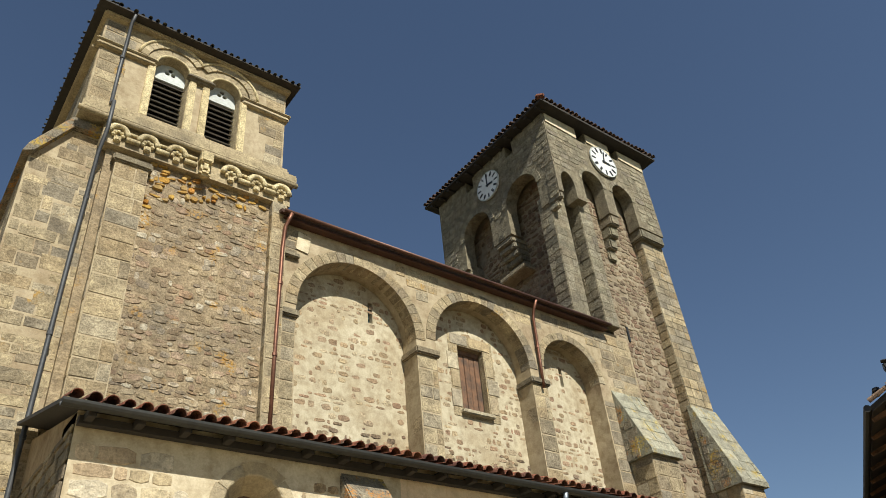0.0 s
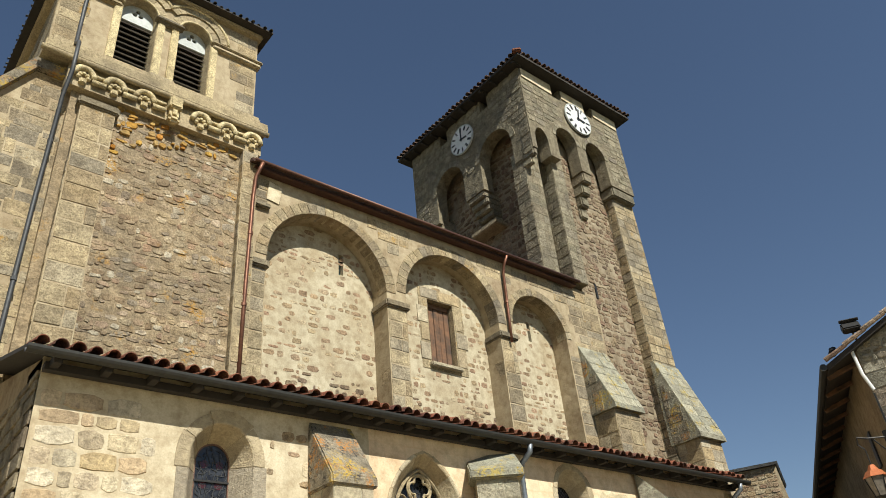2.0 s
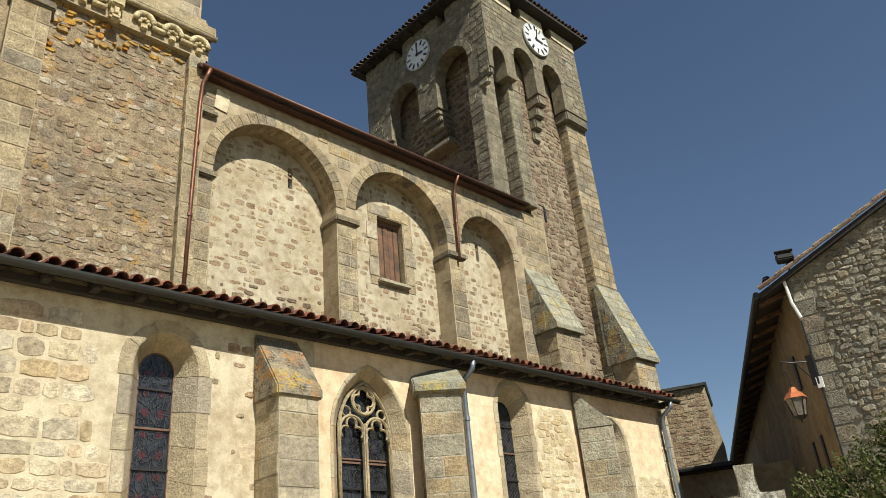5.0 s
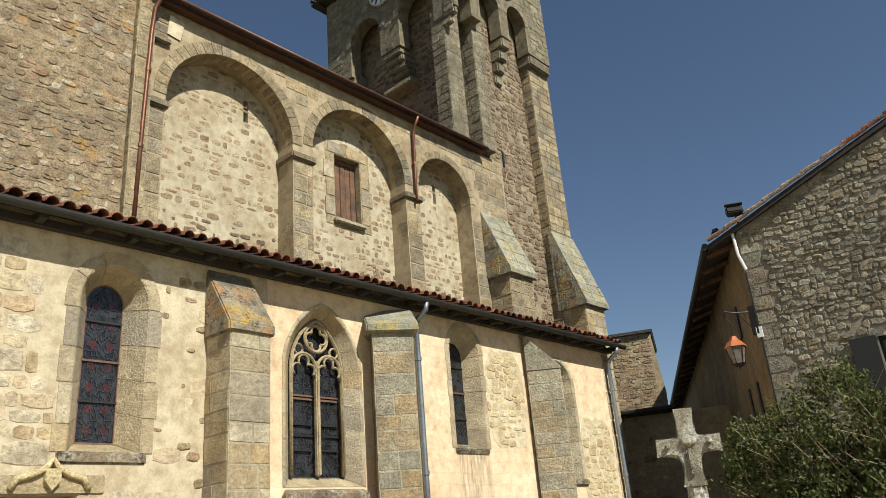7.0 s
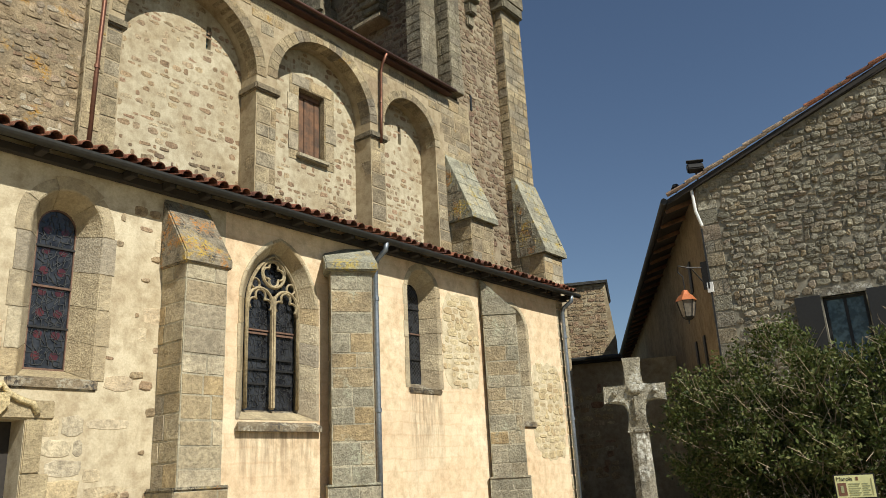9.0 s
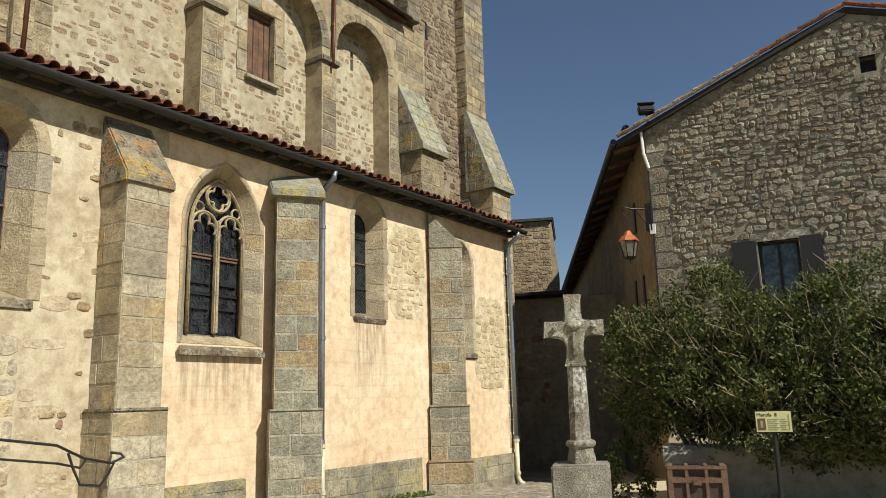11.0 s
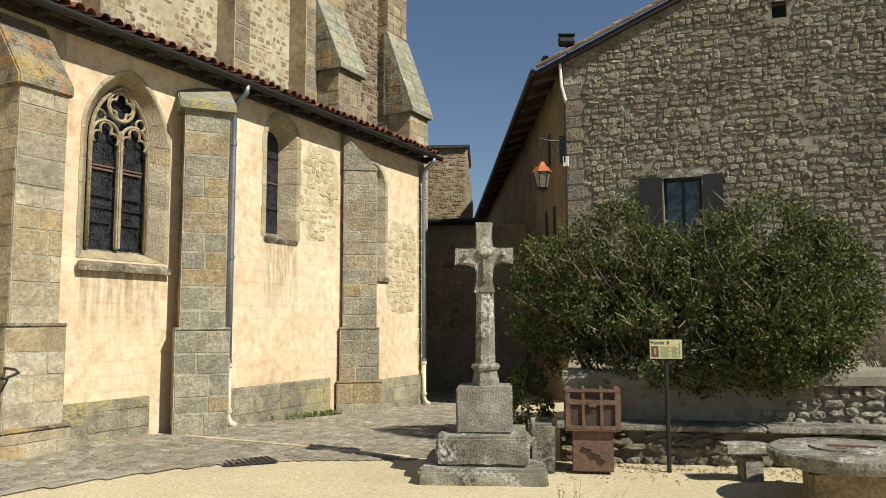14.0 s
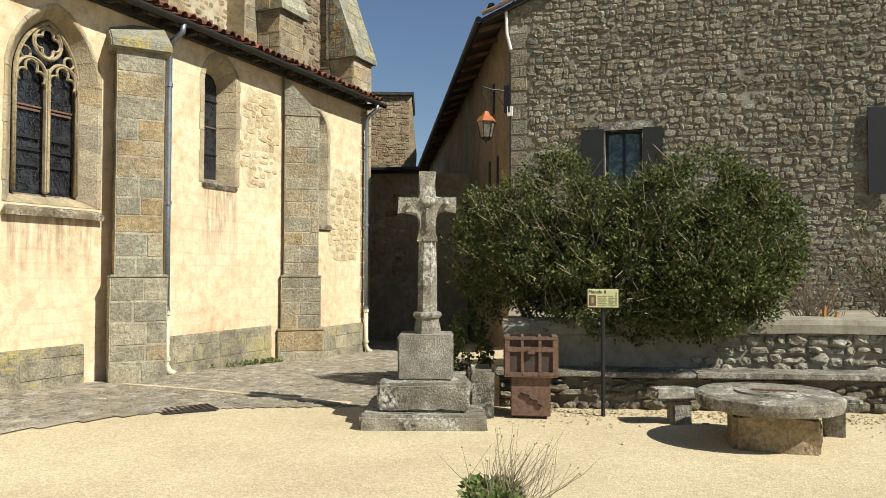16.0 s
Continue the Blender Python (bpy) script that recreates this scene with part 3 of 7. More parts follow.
# ---- ground ----
def gz(x, y):
    """The ground's height: it falls along the church towards the alley."""
    s = min(1.0, max(0.0, (y - 4.0) / 3.5))
    return s * s * (3 - 2 * s) * (0.14 - 0.042 * max(0.0, min(x, 24.0) - 5.5)) if x > 5.5 else s * s * (3 - 2 * s) * 0.14


def ground_sheet():
    xs = [-1500, -400, -120, -40, -15] + [-8 + 0.8 * k for k in range(42)] + [30, 45, 90, 300, 1500]
    ys = [-1500, -400, -120, -40, -15] + [-10 + 0.8 * k for k in range(32)] + [20, 30, 60, 150, 500, 1500]
    bm = bmesh.new()
    g = [[bm.verts.new((x, y, gz(x, y) + (0.012 * noise.noise((x * 0.9, y * 0.9, 0.0)) if abs(x) < 20 and abs(y) < 15 else 0.0))) for y in ys] for x in xs]
    for i in range(len(xs) - 1):
        for j in range(len(ys) - 1):
            bm.faces.new((g[i][j], g[i + 1][j], g[i + 1][j + 1], g[i][j + 1]))
    # outer faces out of view get the dark colour to limit bounce
    far = [f for f in bm.faces if not (-14 < f.calc_center_median().x < 30 and -6 < f.calc_center_median().y < 30)]
    for f in far:
        f.material_index = 1
    ob = part("ground", bm, GRAVEL, smooth=True)
    ob.data.materials.append(LOW_BOUNCE_GROUND)
    tagged(ob, "pale yellow fine gravel of the church square", "ground", kind="structure")


ground_sheet()

EDGE = [(-6.0, 7.6), (2.0, 6.95), (4.7, 6.42), (6.1, 6.09), (6.9, 5.55), (7.5, 4.88), (7.75, 4.5), (8.6, 4.2), (10.4, 3.75), (16.0, 7.0), (24.0, 12.0), (24.0, 13.0), (15.0, 9.2), (-6.0, 9.2)]


def paved_yard():
    bm = bmesh.new()
    inside = in_loop(EDGE)
    step = 0.1
    vs = {}
    for i in range(int(30 / step)):
        for j in range(int(9.5 / step)):
            x, y = -6 + i * step, 3.6 + j * step
            if inside(x + step / 2, y + step / 2):
                q = []
                for a, b in ((0, 0), (1, 0), (1, 1), (0, 1)):
                    k = (i + a, j + b)
                    if k not in vs:
                        px, py = -6 + k[0] * step, 3.6 + k[1] * step
                        vs[k] = bm.verts.new((px, py, gz(px, py) + 0.008 + 0.003 * noise.noise((px * 2, py * 2, 1.0))))
                    q.append(vs[k])
                bm.faces.new(q)
    yard = part("pavement", bm, SOIL, smooth=True)
    tagged(yard, "worn grey cobbled paving along the church wall", "pavement", kind="structure")
    rnd = random.Random(5)
    places = []
    row = 0
    y = 3.7
    while y < 8.5:
        x = 3.0 + rnd.uniform(0, 0.1)
        d = rnd.uniform(0.10, 0.15)
        while x < 17.0:
            wd = rnd.uniform(0.11, 0.24)
            px, py = x + wd / 2, y + d / 2 + 0.04 * math.sin(x * 1.3)
            if inside(px, py) and inside(px + 0.1, py - 0.08) and rnd.random() < 0.93:
                places.append(Plane((px, py, gz(px, py) + 0.006), (1, 0, 0), (0, 1, 0), (0, 0, 1)).matrix(0, 0, 0, wd - 0.015, d - 0.012, rnd.uniform(0.004, 0.014), rnd.uniform(-0.12, 0.12)))
            x += wd
        y += d
        row += 1
    put_stones(places, "cobble", COBBLE, yard, 300, (6.5, 6.6, 0), "cobble", "cobblestone")
    bm = bmesh.new()
    for k in range(14):
        t0, t1 = k / 14, (k + 0.96) / 14
        a, b = Vector((7.55, 7.95, 0)).lerp(Vector((7.8, 4.62, 0)), t0), Vector((7.55, 7.95, 0)).lerp(Vector((7.8, 4.62, 0)), t1)
        q = [(a.x - 0.05, a.y), (a.x + 0.05, a.y), (b.x + 0.05, b.y), (b.x - 0.05, b.y)]
        top = [bm.verts.new((x, y, gz(x, y) + 0.024)) for x, y in q]
        low = [bm.verts.new((x, y, gz(x, y))) for x, y in q]
        bm.faces.new(top)
        for i in range(4):
            bm.faces.new((top[i], low[i], low[(i + 1) % 4], top[(i + 1) % 4]))
    part("gutter_strip", bm, MORTAR_PALE, yard, "pale stone strip set in the paving")
    grate = part("drain_grate", box(-0.30, 0.30, -0.17, 0.17, 0.0, 0.018, pose(6.5, 5.92, gz(6.5, 5.92), 0, 0, -30)), IRON, yard, "dark iron drain grate")
    for k in range(9):
        part("grate_bar", box(-0.26 + k * 0.065, -0.235 + k * 0.065, -0.15, 0.15, 0.018, 0.026, pose(6.5, 5.92, gz(6.5, 5.92), 0, 0, -30)), RUST_DARK, grate)


# ---- church: aisle ----
YA = 8.53
FA = south(YA)
church = thing("church", (1.66, YA, 0), "old stone church with rendered aisle, buttresses and arcaded nave", "church")

W1 = arch(3.40, 4.23, 2.80, 4.56, 0.44)
W2 = arch(6.24, 7.60, 2.42, 4.02, 1.00, 16, True)
W3 = arch(9.70, 10.50, 3.02, 4.70, 0.44)
W4 = arch(12.50, 13.44, 2.50, 4.40, 0.46)
DOOR = [(2.78, -0.3), (3.55, -0.3), (3.55, 2.36), (2.78, 2.36)]


def aisle():
    outer = [(1.66, -0.5), (15.1, -0.5), (15.1, 5.44), (1.66, 5.44)]
    stone_part = [(1.66, -0.5), (5.95, -0.5), (5.95, 5.44), (1.66, 5.44)]
    wall_a = part("aisle_wall", slab(FA, stone_part, [W1, [(2.78, -0.3), (3.55, -0.3), (3.55, 2.36), (2.78, 2.36)]], 0.6), MORTAR_WALL, church, "squared pale stone wall with wide mortar joints")
    wall_b = part("rendered_wall", slab(FA, [(5.95, -0.5), (15.1, -0.5), (15.1, 5.44), (5.95, 5.44)], [W2, W3, W4], 0.6), PLASTER, church, "peach lime render, stained and patched")
    skip = [in_loop(W1, 0.30), in_loop(DOOR, 0.28), lambda u, v: u > 4.3 and u < 5.95 and v > 1.2 and (u * 7.3 + v * 3.1) % 1.0 < 0.18]
    put_stones(courses(FA, 1.70, 3.25, 0.0, 5.1, 0.21, 0.31, 0.012, skip, 0.022, 3, 0.6, 0.03, 0.97), "hewn", HEWN, wall_a, 160, (2.6, YA, 3), "block", "stone_block")
    put_stones(courses(FA, 4.2, 5.9, 0.0, 5.1, 0.22, 0.36, 0.007, skip, 0.03, 4, 0.6, 0.03, 0.62), "hewn", HEWN_FAINT, wall_a, 80, (5, YA, 3), "block", "stone_block")
    put_stones(courses(FA, 3.25, 4.2, 0.0, 5.1, 0.22, 0.34, 0.010, skip, 0.022, 6, 0.6, 0.03, 0.9), "hewn", HEWN, wall_a, 60, (4, YA, 3), "block", "stone_block")
    put_stones(courses(FA, 4.35, 5.9, 0.2, 5.0, 0.09, 0.14, 0.016, [], 0.02, 31, 0.5, 0.12, 0.10, True), "rubble", RUBBLE_NICHE, wall_a, 60, (5, YA, 3))
    # bare masonry where the render has come off
    rnd = random.Random(8)
    for (u0, u1, v0, v1), sd in (((10.62, 11.75, 3.05, 4.85), 4), ((13.46, 14.75, 1.75, 3.75), 6)):
        cu, cv = (u0 + u1) / 2, (v0 + v1) / 2
        hole = lambda u, v: ((u - cu) / (u1 - u0) * 2) ** 4 + ((v - cv) / (v1 - v0) * 2) ** 4 > 1.05 + 0.35 * noise.noise((u * 2.5, v * 2.5, 3.0))
        bed = []
        for k in range(48):
            a = math.tau * k / 48
            c, s = math.cos(a), math.sin(a)
            r = 0.98 / (c ** 4 + s ** 4) ** 0.25 + 0.13 * noise.noise((c * 4 + sd, s * 4, 1.0))
            bed.append((cu + (u1 - u0) / 2 * r * c, cv + (v1 - v0) / 2 * r * s))
        part("mortar_bed", slab(FA, bed, [], 0.02, 0.004), MORTAR_PALE, wall_b, "bare pale mortar where the render is lost")
        put_stones(courses(FA, u0 - 0.1, u1 + 0.1, v0 - 0.1, v1 + 0.1, 0.13, 0.21, 0.017, [hole], 0.010, sd, 0.5, 0.08, 0.98, True), "rubble", PATCH, wall_b, 90, (cu, YA, cv))
    # plinth of dressed stone along the foot
    for k, (u0, u1) in enumerate(((5.98, 7.35), (8.35, 11.5), (12.75, 15.02))):
        top = (0.60, 0.57, 0.42)[k]
        pl = part("plinth", box(u0, u1, YA - (0.09 if k == 0 else 0.05), YA - 0.003, -0.5, top, None, 0.012), PLINTH, church, "grey weathered plinth course")
        put_stones(courses(south(YA - (0.09 if k == 0 else 0.05)), u0, u1, -0.35 if k else -0.05, top - 0.02, 0.26, 0.55, 0.012, [], 0.014, 40 + k, 0.3, 0.005), "block", PLINTH, pl, 40, (u0, YA, 0), "plinth_stone", "plinth_course")
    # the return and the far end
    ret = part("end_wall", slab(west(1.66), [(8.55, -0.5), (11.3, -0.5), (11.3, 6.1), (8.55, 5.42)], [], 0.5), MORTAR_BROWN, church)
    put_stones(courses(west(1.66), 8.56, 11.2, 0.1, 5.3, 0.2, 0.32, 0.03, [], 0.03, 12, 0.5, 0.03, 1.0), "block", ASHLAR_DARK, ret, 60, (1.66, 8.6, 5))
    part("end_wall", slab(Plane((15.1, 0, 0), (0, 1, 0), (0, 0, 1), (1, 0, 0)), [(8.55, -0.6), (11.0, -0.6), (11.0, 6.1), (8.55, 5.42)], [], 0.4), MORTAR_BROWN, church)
    # quoins beside the last downpipe
    put_stones(courses(FA, 14.78, 15.09, 0.5, 5.2, 0.3, 0.3, 0.014, [], 0.02, 77, 0.25, 0.01), "block", ASHLAR_PALE, wall_b, 30, (15, YA, 3), "quoin")
    # eaves: boards, roof, tiles, gutter
    roof = bmesh.new()
    for a, b, c, d in ((8.18, 5.40, 11.05, 6.25),):
        vs = [roof.verts.new(p) for p in ((1.42, a, b), (15.2, a, b), (15.2, c, d), (1.42, c, d), (1.42, a, b - 0.05), (15.2, a, b - 0.05), (15.2, c, d - 0.05), (1.42, c, d - 0.05))]
        for q in ((0, 1, 2, 3), (7, 6, 5, 4), (0, 4, 5, 1), (1, 5, 6, 2), (2, 6, 7, 3), (3, 7, 4, 0)):
            roof.faces.new([vs[i] for i in q])
    # roof underside and rafters take near black as painted eaves shade
    rf = part("aisle_roof", roof, TIMBER_AND_SHADE, church, "lean-to roof of red clay tiles")
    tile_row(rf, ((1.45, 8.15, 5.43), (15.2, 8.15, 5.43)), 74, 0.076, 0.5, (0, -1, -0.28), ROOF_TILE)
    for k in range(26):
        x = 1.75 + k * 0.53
        part("rafter_end", box(x - 0.045, x + 0.045, 8.22, 8.52, 5.26, 5.36, None, 0.006), TIMBER_AND_SHADE, rf)
    prof = [(0.075 * math.cos(math.pi + math.pi * k / 8), 0.075 * math.sin(math.pi + math.pi * k / 8)) for k in range(9)]
    prof += [(0.066 * math.cos(2 * math.pi - math.pi * k / 8), 0.066 * math.sin(2 * math.pi - math.pi * k / 8)) for k in range(9)]
    bm = bmesh.new()
    ends = []
    for x in (1.40, 15.22):
        ends.append([bm.verts.new((x, 8.15 + a, 5.36 + b)) for a, b in prof])
    for i in range(len(prof)):
        j = (i + 1) % len(prof)
        bm.faces.new((ends[0][i], ends[0][j], ends[1][j], ends[1][i]))
    bm.faces.new(ends[0][::-1])
    bm.faces.new(ends[1])
    part("gutter", bm, GUTTER, church, "dark half-round eaves gutter")
    # near black too, for the shadow band below the gutter
    part("wall_plate", box(1.66, 15.1, 8.40, 8.5, 5.24, 5.33), TIMBER_AND_SHADE, church)


def leaded(parent, loop, depth, rnd, ruby, diamonds=False):
    """Dark leaded glass with its cames and saddle bars."""
    xs, zs = [p[0] for p in loop], [p[1] for p in loop]
    x0, x1, z0, z1 = min(xs), max(xs), min(zs), max(zs)
    pane = part("pane", slab(FA, loop, [], 0.012, -depth), GLASS, parent, "dark leaded glass")
    test = in_loop(loop, -0.015)
    bm = bmesh.new()

    def came(p, q, r=0.0042):
        if test(*p) and test(*q):
            add_tube(bm, [FA.at(p[0], p[1], -depth + 0.008), FA.at(q[0], q[1], -depth + 0.008)], r, 4)
    if diamonds:
        s = 0.075
        for i in range(-60, 60):
            for k in range(60):
                a = (x0 + (i + k) * s * 0.5, z0 + (k - i) * s * 0.5)
                if x0 < a[0] < x1 and z0 < a[1] < z1:
                    came(a, (a[0] + s * 0.5, a[1] + s * 0.5), 0.0036)
                    came(a, (a[0] + s * 0.5, a[1] - s * 0.5), 0.0036)
    else:
        z = z0 + 0.05
        while z < z1:
            x = x0 + rnd.uniform(0.0, 0.05)
            while x < x1:
                d, e = rnd.uniform(0.04, 0.09), rnd.uniform(-0.07, 0.07)
                came((x, z), (x + d, z + e))
                came((x, z), (x + rnd.uniform(-0.04, 0.04), z + rnd.uniform(0.05, 0.1)))
                x += rnd.uniform(0.05, 0.09)
            z += rnd.uniform(0.06, 0.09)
        if ruby:
            for k in range(7):
                z = z0 + (z1 - z0) * (0.08 + 0.13 * k)
                for sgn in (-1, 1):
                    c, r = ((x0 + x1) / 2 + sgn * (x1 - x0) * 0.22, z), 0.05
                    if test(c[0] + sgn * r, z):
                        b2 = bmesh.new()
                        bmesh.ops.create_circle(b2, cap_ends=True, radius=r, segments=12, matrix=Matrix.Translation(FA.at(c[0], c[1], -depth + 0.004)) @ Matrix.Rotation(math.pi / 2, 4, "X"))
                        part("roundel", b2, GLASS_RED, parent, "ruby glass roundel")
    part("came", bm, LEAD, parent, "thin lead lines")
    for k in range(1, 4):
        z = z0 + (z1 - z0) * k / 4
        a, b = x0 + 0.005, x1 - 0.005
        if test(a + 0.03, z) and test(b - 0.03, z):
            part("saddle_bar", box(a, b, YA + depth - 0.03, YA + depth - 0.012, z - 0.012, z + 0.012), RUST if k == 2 else IRON, parent)
    return pane


def jamb_blocks(win, outer, inner, depth, margin, step=0.30, seed=1, material=None):
    """Dressed jamb and arch stones round an opening, each a block that turns into the splay."""
    rnd = random.Random(seed)
    cx = sum(p[0] for p in outer) / len(outer)
    path = list(zip(outer, inner))
    path = path[1:] + path[:1]
    runs = [0.0]
    for (a, _), (b, _) in zip(path, path[1:]):
        runs.append(runs[-1] + math.hypot(b[0] - a[0], b[1] - a[1]))

    def at(d):
        k = max(i for i in range(len(runs)) if runs[i] <= d + 1e-9)
        k = min(k, len(runs) - 2)
        f = (d - runs[k]) / max(1e-6, runs[k + 1] - runs[k])
        (a, c), (b, e) = path[k], path[k + 1]
        tx, tz = b[0] - a[0], b[1] - a[1]
        l = math.hypot(tx, tz) or 1.0
        mid = lambda p, q: (p[0] + (q[0] - p[0]) * f, p[1] + (q[1] - p[1]) * f)
        return mid(a, b), mid(c, e), (tz / l, -tx / l)
    d = 0.0
    k = 0
    while d < runs[-1] - 0.05:
        l = step * rnd.uniform(0.8, 1.3)
        if runs[-1] - d - l < 0.15:
            l = runs[-1] - d
        wide = margin * (1.12 if k % 2 else 0.94)
        bm = bmesh.new()
        rows = []
        for i in range(5):
            o, n, (nx, nz) = at(d + 0.005 + (l - 0.010) * i / 4)
            far = (o[0] + nx * wide, o[1] + nz * wide)
            rows.append([bm.verts.new(FA.at(*far, -0.01)), bm.verts.new(FA.at(*far, 0.010)), bm.verts.new(FA.at(o[0] + nx * 0.012, o[1] + nz * 0.012, 0.014)), bm.verts.new(FA.at(o[0] - nx * 0.008, o[1] - nz * 0.008, 0.002)), bm.verts.new(FA.at(n[0] - nx * 0.008, n[1] - nz * 0.008, -depth)), bm.verts.new(FA.at(n[0] + nx * 0.02, n[1] + nz * 0.02, -depth))])
        for p, q in zip(rows, rows[1:]):
            for i in range(5):
                bm.faces.new((p[i], p[i + 1], q[i + 1], q[i]))
        bm.faces.new(rows[0])
        bm.faces.new(rows[-1][::-1])
        part("jamb_stone", bm, material or TRIM, win)
        d += l
        k += 1


def windows():
    rnd = random.Random(21)
    g1 = arch(3.60, 4.06, 2.94, 4.60, 0.25)
    win = part("window", loft(FA, W1, 0.006, g1, -0.34), TRIM, church, "tall round-headed stained glass window in splayed stone jambs")
    leaded(win, g1, 0.34, rnd, True)
    jamb_blocks(win, W1, g1, 0.33, 0.15, 0.36, 5, JAMB)
    part("frame", slab(FA, arch(3.59, 4.07, 2.92, 4.60, 0.26), [arch(3.615, 4.045, 2.955, 4.59, 0.235)], 0.03, -0.32), RUST, win)
    part("window_sill", box(3.30, 4.30, YA - 0.03, YA + 0.34, 2.68, 2.81, None, 0.02), SILL, win)
    # pointed window
    g2 = arch(6.465, 7.43, 2.56, 4.08, 0.78, 16, True)
    win = part("window", loft(FA, W2, 0.006, g2, -0.26), TRIM, church, "pointed window with stone tracery and leaded lights")
    jamb_blocks(win, W2, g2, 0.25, 0.05, 0.32, 6, JAMB)
    c = 6.945

    def arc(cx, cz, r, t0, t1, n=12):
        return [(cx + r * math.cos(t0 + (t1 - t0) * k / n), cz + r * math.sin(t0 + (t1 - t0) * k / n)) for k in range(n + 1)]

    def ribs(name, lines, r, label=""):
        bm = bmesh.new()
        for line in lines:
            add_tube(bm, [FA.at(u, v, -0.20) for u, v in line], r, 6)
            add_tube(bm, [FA.at(u, v, -0.20 + r * 0.8) for u, v in line], r * 0.5, 5)
        part(name, bm, TRIM, win, label, True)
    rim = arch(6.485, 7.41, 2.585, 4.08, 0.755, 16, True)
    ribs("tracery_frame", [rim[1:] + [rim[0]]], 0.030)
    for s in (-1, 1):
        m = c + s * 0.232
        ribs("light_arch", [[(m + 0.215, 3.95)] + arc(m, 4.10, 0.215, 0, math.pi) + [(m - 0.215, 3.95)]], 0.026)
        ribs("cusp", [arc(m, 4.205, 0.088, -0.6, math.pi + 0.6), arc(m + 0.115, 4.07, 0.085, -0.9, 2.2), arc(m - 0.115, 4.07, 0.085, math.pi - 2.2, math.pi + 0.9)], 0.019, "foiled head of one light")
        ribs("spandrel_bar", [arc(c + s * 0.325, 4.37, 0.075, 0, math.tau)], 0.018)
    ribs("oculus", [arc(c, 4.555, 0.205, 0, math.tau, 24)], 0.026, "round stone oculus")
    ribs("foil", [arc(c + 0.108 * math.cos(q * math.pi / 2), 4.555 + 0.108 * math.sin(q * math.pi / 2), 0.082, q * math.pi / 2 - 1.9, q * math.pi / 2 + 1.9) for q in range(4)], 0.020, "quatrefoil bars")
    part("mullion", box(c - 0.035, c + 0.035, YA + 0.15, YA + 0.24, 2.58, 4.22, None, 0.018), TRIM, win)
    leaded(win, arch(6.475, 7.42, 2.57, 4.08, 0.77, 16, True), 0.30, rnd, False)
    for s in (-1, 1):
        for k in range(1, 4):
            z = 2.58 + 0.36 * k
            part("saddle_bar", box(c + s * 0.238 - 0.19, c + s * 0.238 + 0.19, YA + 0.26, YA + 0.285, z - 0.014, z + 0.014), RUST if k == 3 else IRON, win)
    sill = bmesh.new()
    vs = [sill.verts.new(p) for p in ((6.18, YA - 0.09, 2.33), (7.64, YA - 0.09, 2.33), (7.5, YA + 0.27, 2.57), (6.4, YA + 0.27, 2.57), (6.18, YA - 0.09, 2.26), (7.64, YA - 0.09, 2.26), (7.64, YA + 0.1, 2.26), (6.18, YA + 0.1, 2.26))]
    for q in ((0, 1, 2, 3), (4, 5, 1, 0), (5, 6, 2, 1), (7, 4, 0, 3), (7, 6, 5, 4), (3, 2, 6, 7)):
        sill.faces.new([vs[i] for i in q])
    part("window_sill", sill, SILL, win, "weathered sloping stone sill")
    # narrow latticed window
    g3 = arch(9.86, 10.34, 3.10, 4.66, 0.27)
    win = part("window", loft(FA, W3, 0.006, g3, -0.30), TRIM, church, "narrow latticed window in splayed stone jambs")
    leaded(win, g3, 0.30, rnd, False, True)
    jamb_blocks(win, W3, g3, 0.29, 0.10, 0.34, 7, JAMB)
    part("window_sill", box(9.66, 10.54, -0.03, 0.30, -0.05, 0.05, Matrix.Translation((0, YA, 2.97)) @ Matrix.Rotation(radians(22), 4, "X"), 0.02), SILL, win, "brown weathered sloping sill")
    g4 = arch(12.68, 13.28, 2.58, 4.38, 0.30)
    win = part("window", loft(FA, W4, 0.006, g4, -0.30), TRIM, church, "narrow window half behind a buttress")
    leaded(win, g4, 0.30, rnd, False, True)
    jamb_blocks(win, W4, g4, 0.29, 0.08, 0.34, 8, JAMB)
    part("window_sill", box(12.42, 13.55, YA - 0.05, YA + 0.3, 2.40, 2.52, None, 0.02), SILL, win)
    # side door under an ogee hood with a shield
    door = part("door", box(2.78, 3.55, YA + 0.32, YA + 0.4, -0.2, 2.36), TIMBER_AND_SHADE, church, "dark wooden side door in a stone frame")
    for x in (2.90, 3.05, 3.2, 3.35):
        part("board", box(x - 0.07, x + 0.07, YA + 0.30, YA + 0.32, -0.1, 2.3, None, 0.006), TIMBER_AND_SHADE, door)
    for x0, x1, z0, z1 in ((3.55, 3.80, -0.2, 0.6), (3.55, 3.74, 0.6, 1.2), (3.55, 3.84, 1.2, 1.8), (3.55, 3.74, 1.8, 2.36), (2.5, 3.84, 2.36, 2.56)):
        part("jamb_stone", box(x0 + 0.004, x1, YA - 0.03, YA + 0.3, z0 + 0.006, z1, None, 0.012), TRIM, door)
    hood = bmesh.new()
    pts = [(2.88, 2.42), (2.93, 2.52), (3.08, 2.56), (3.2, 2.62), (3.27, 2.72), (3.34, 2.62), (3.46, 2.56), (3.6, 2.52), (3.66, 2.42)]
    add_tube(hood, [FA.at(u, v, 0.05) for u, v in pts], 0.035, 8)
    part("hood_mould", hood, TRIM_PALE, door, "carved ogee hood", True)
    part("shield", slab(FA, [(3.19, 2.62), (3.35, 2.62), (3.35, 2.50), (3.27, 2.40), (3.19, 2.50)], [], 0.06, 0.09), TRIM_PALE, door, "small carved stone shield")


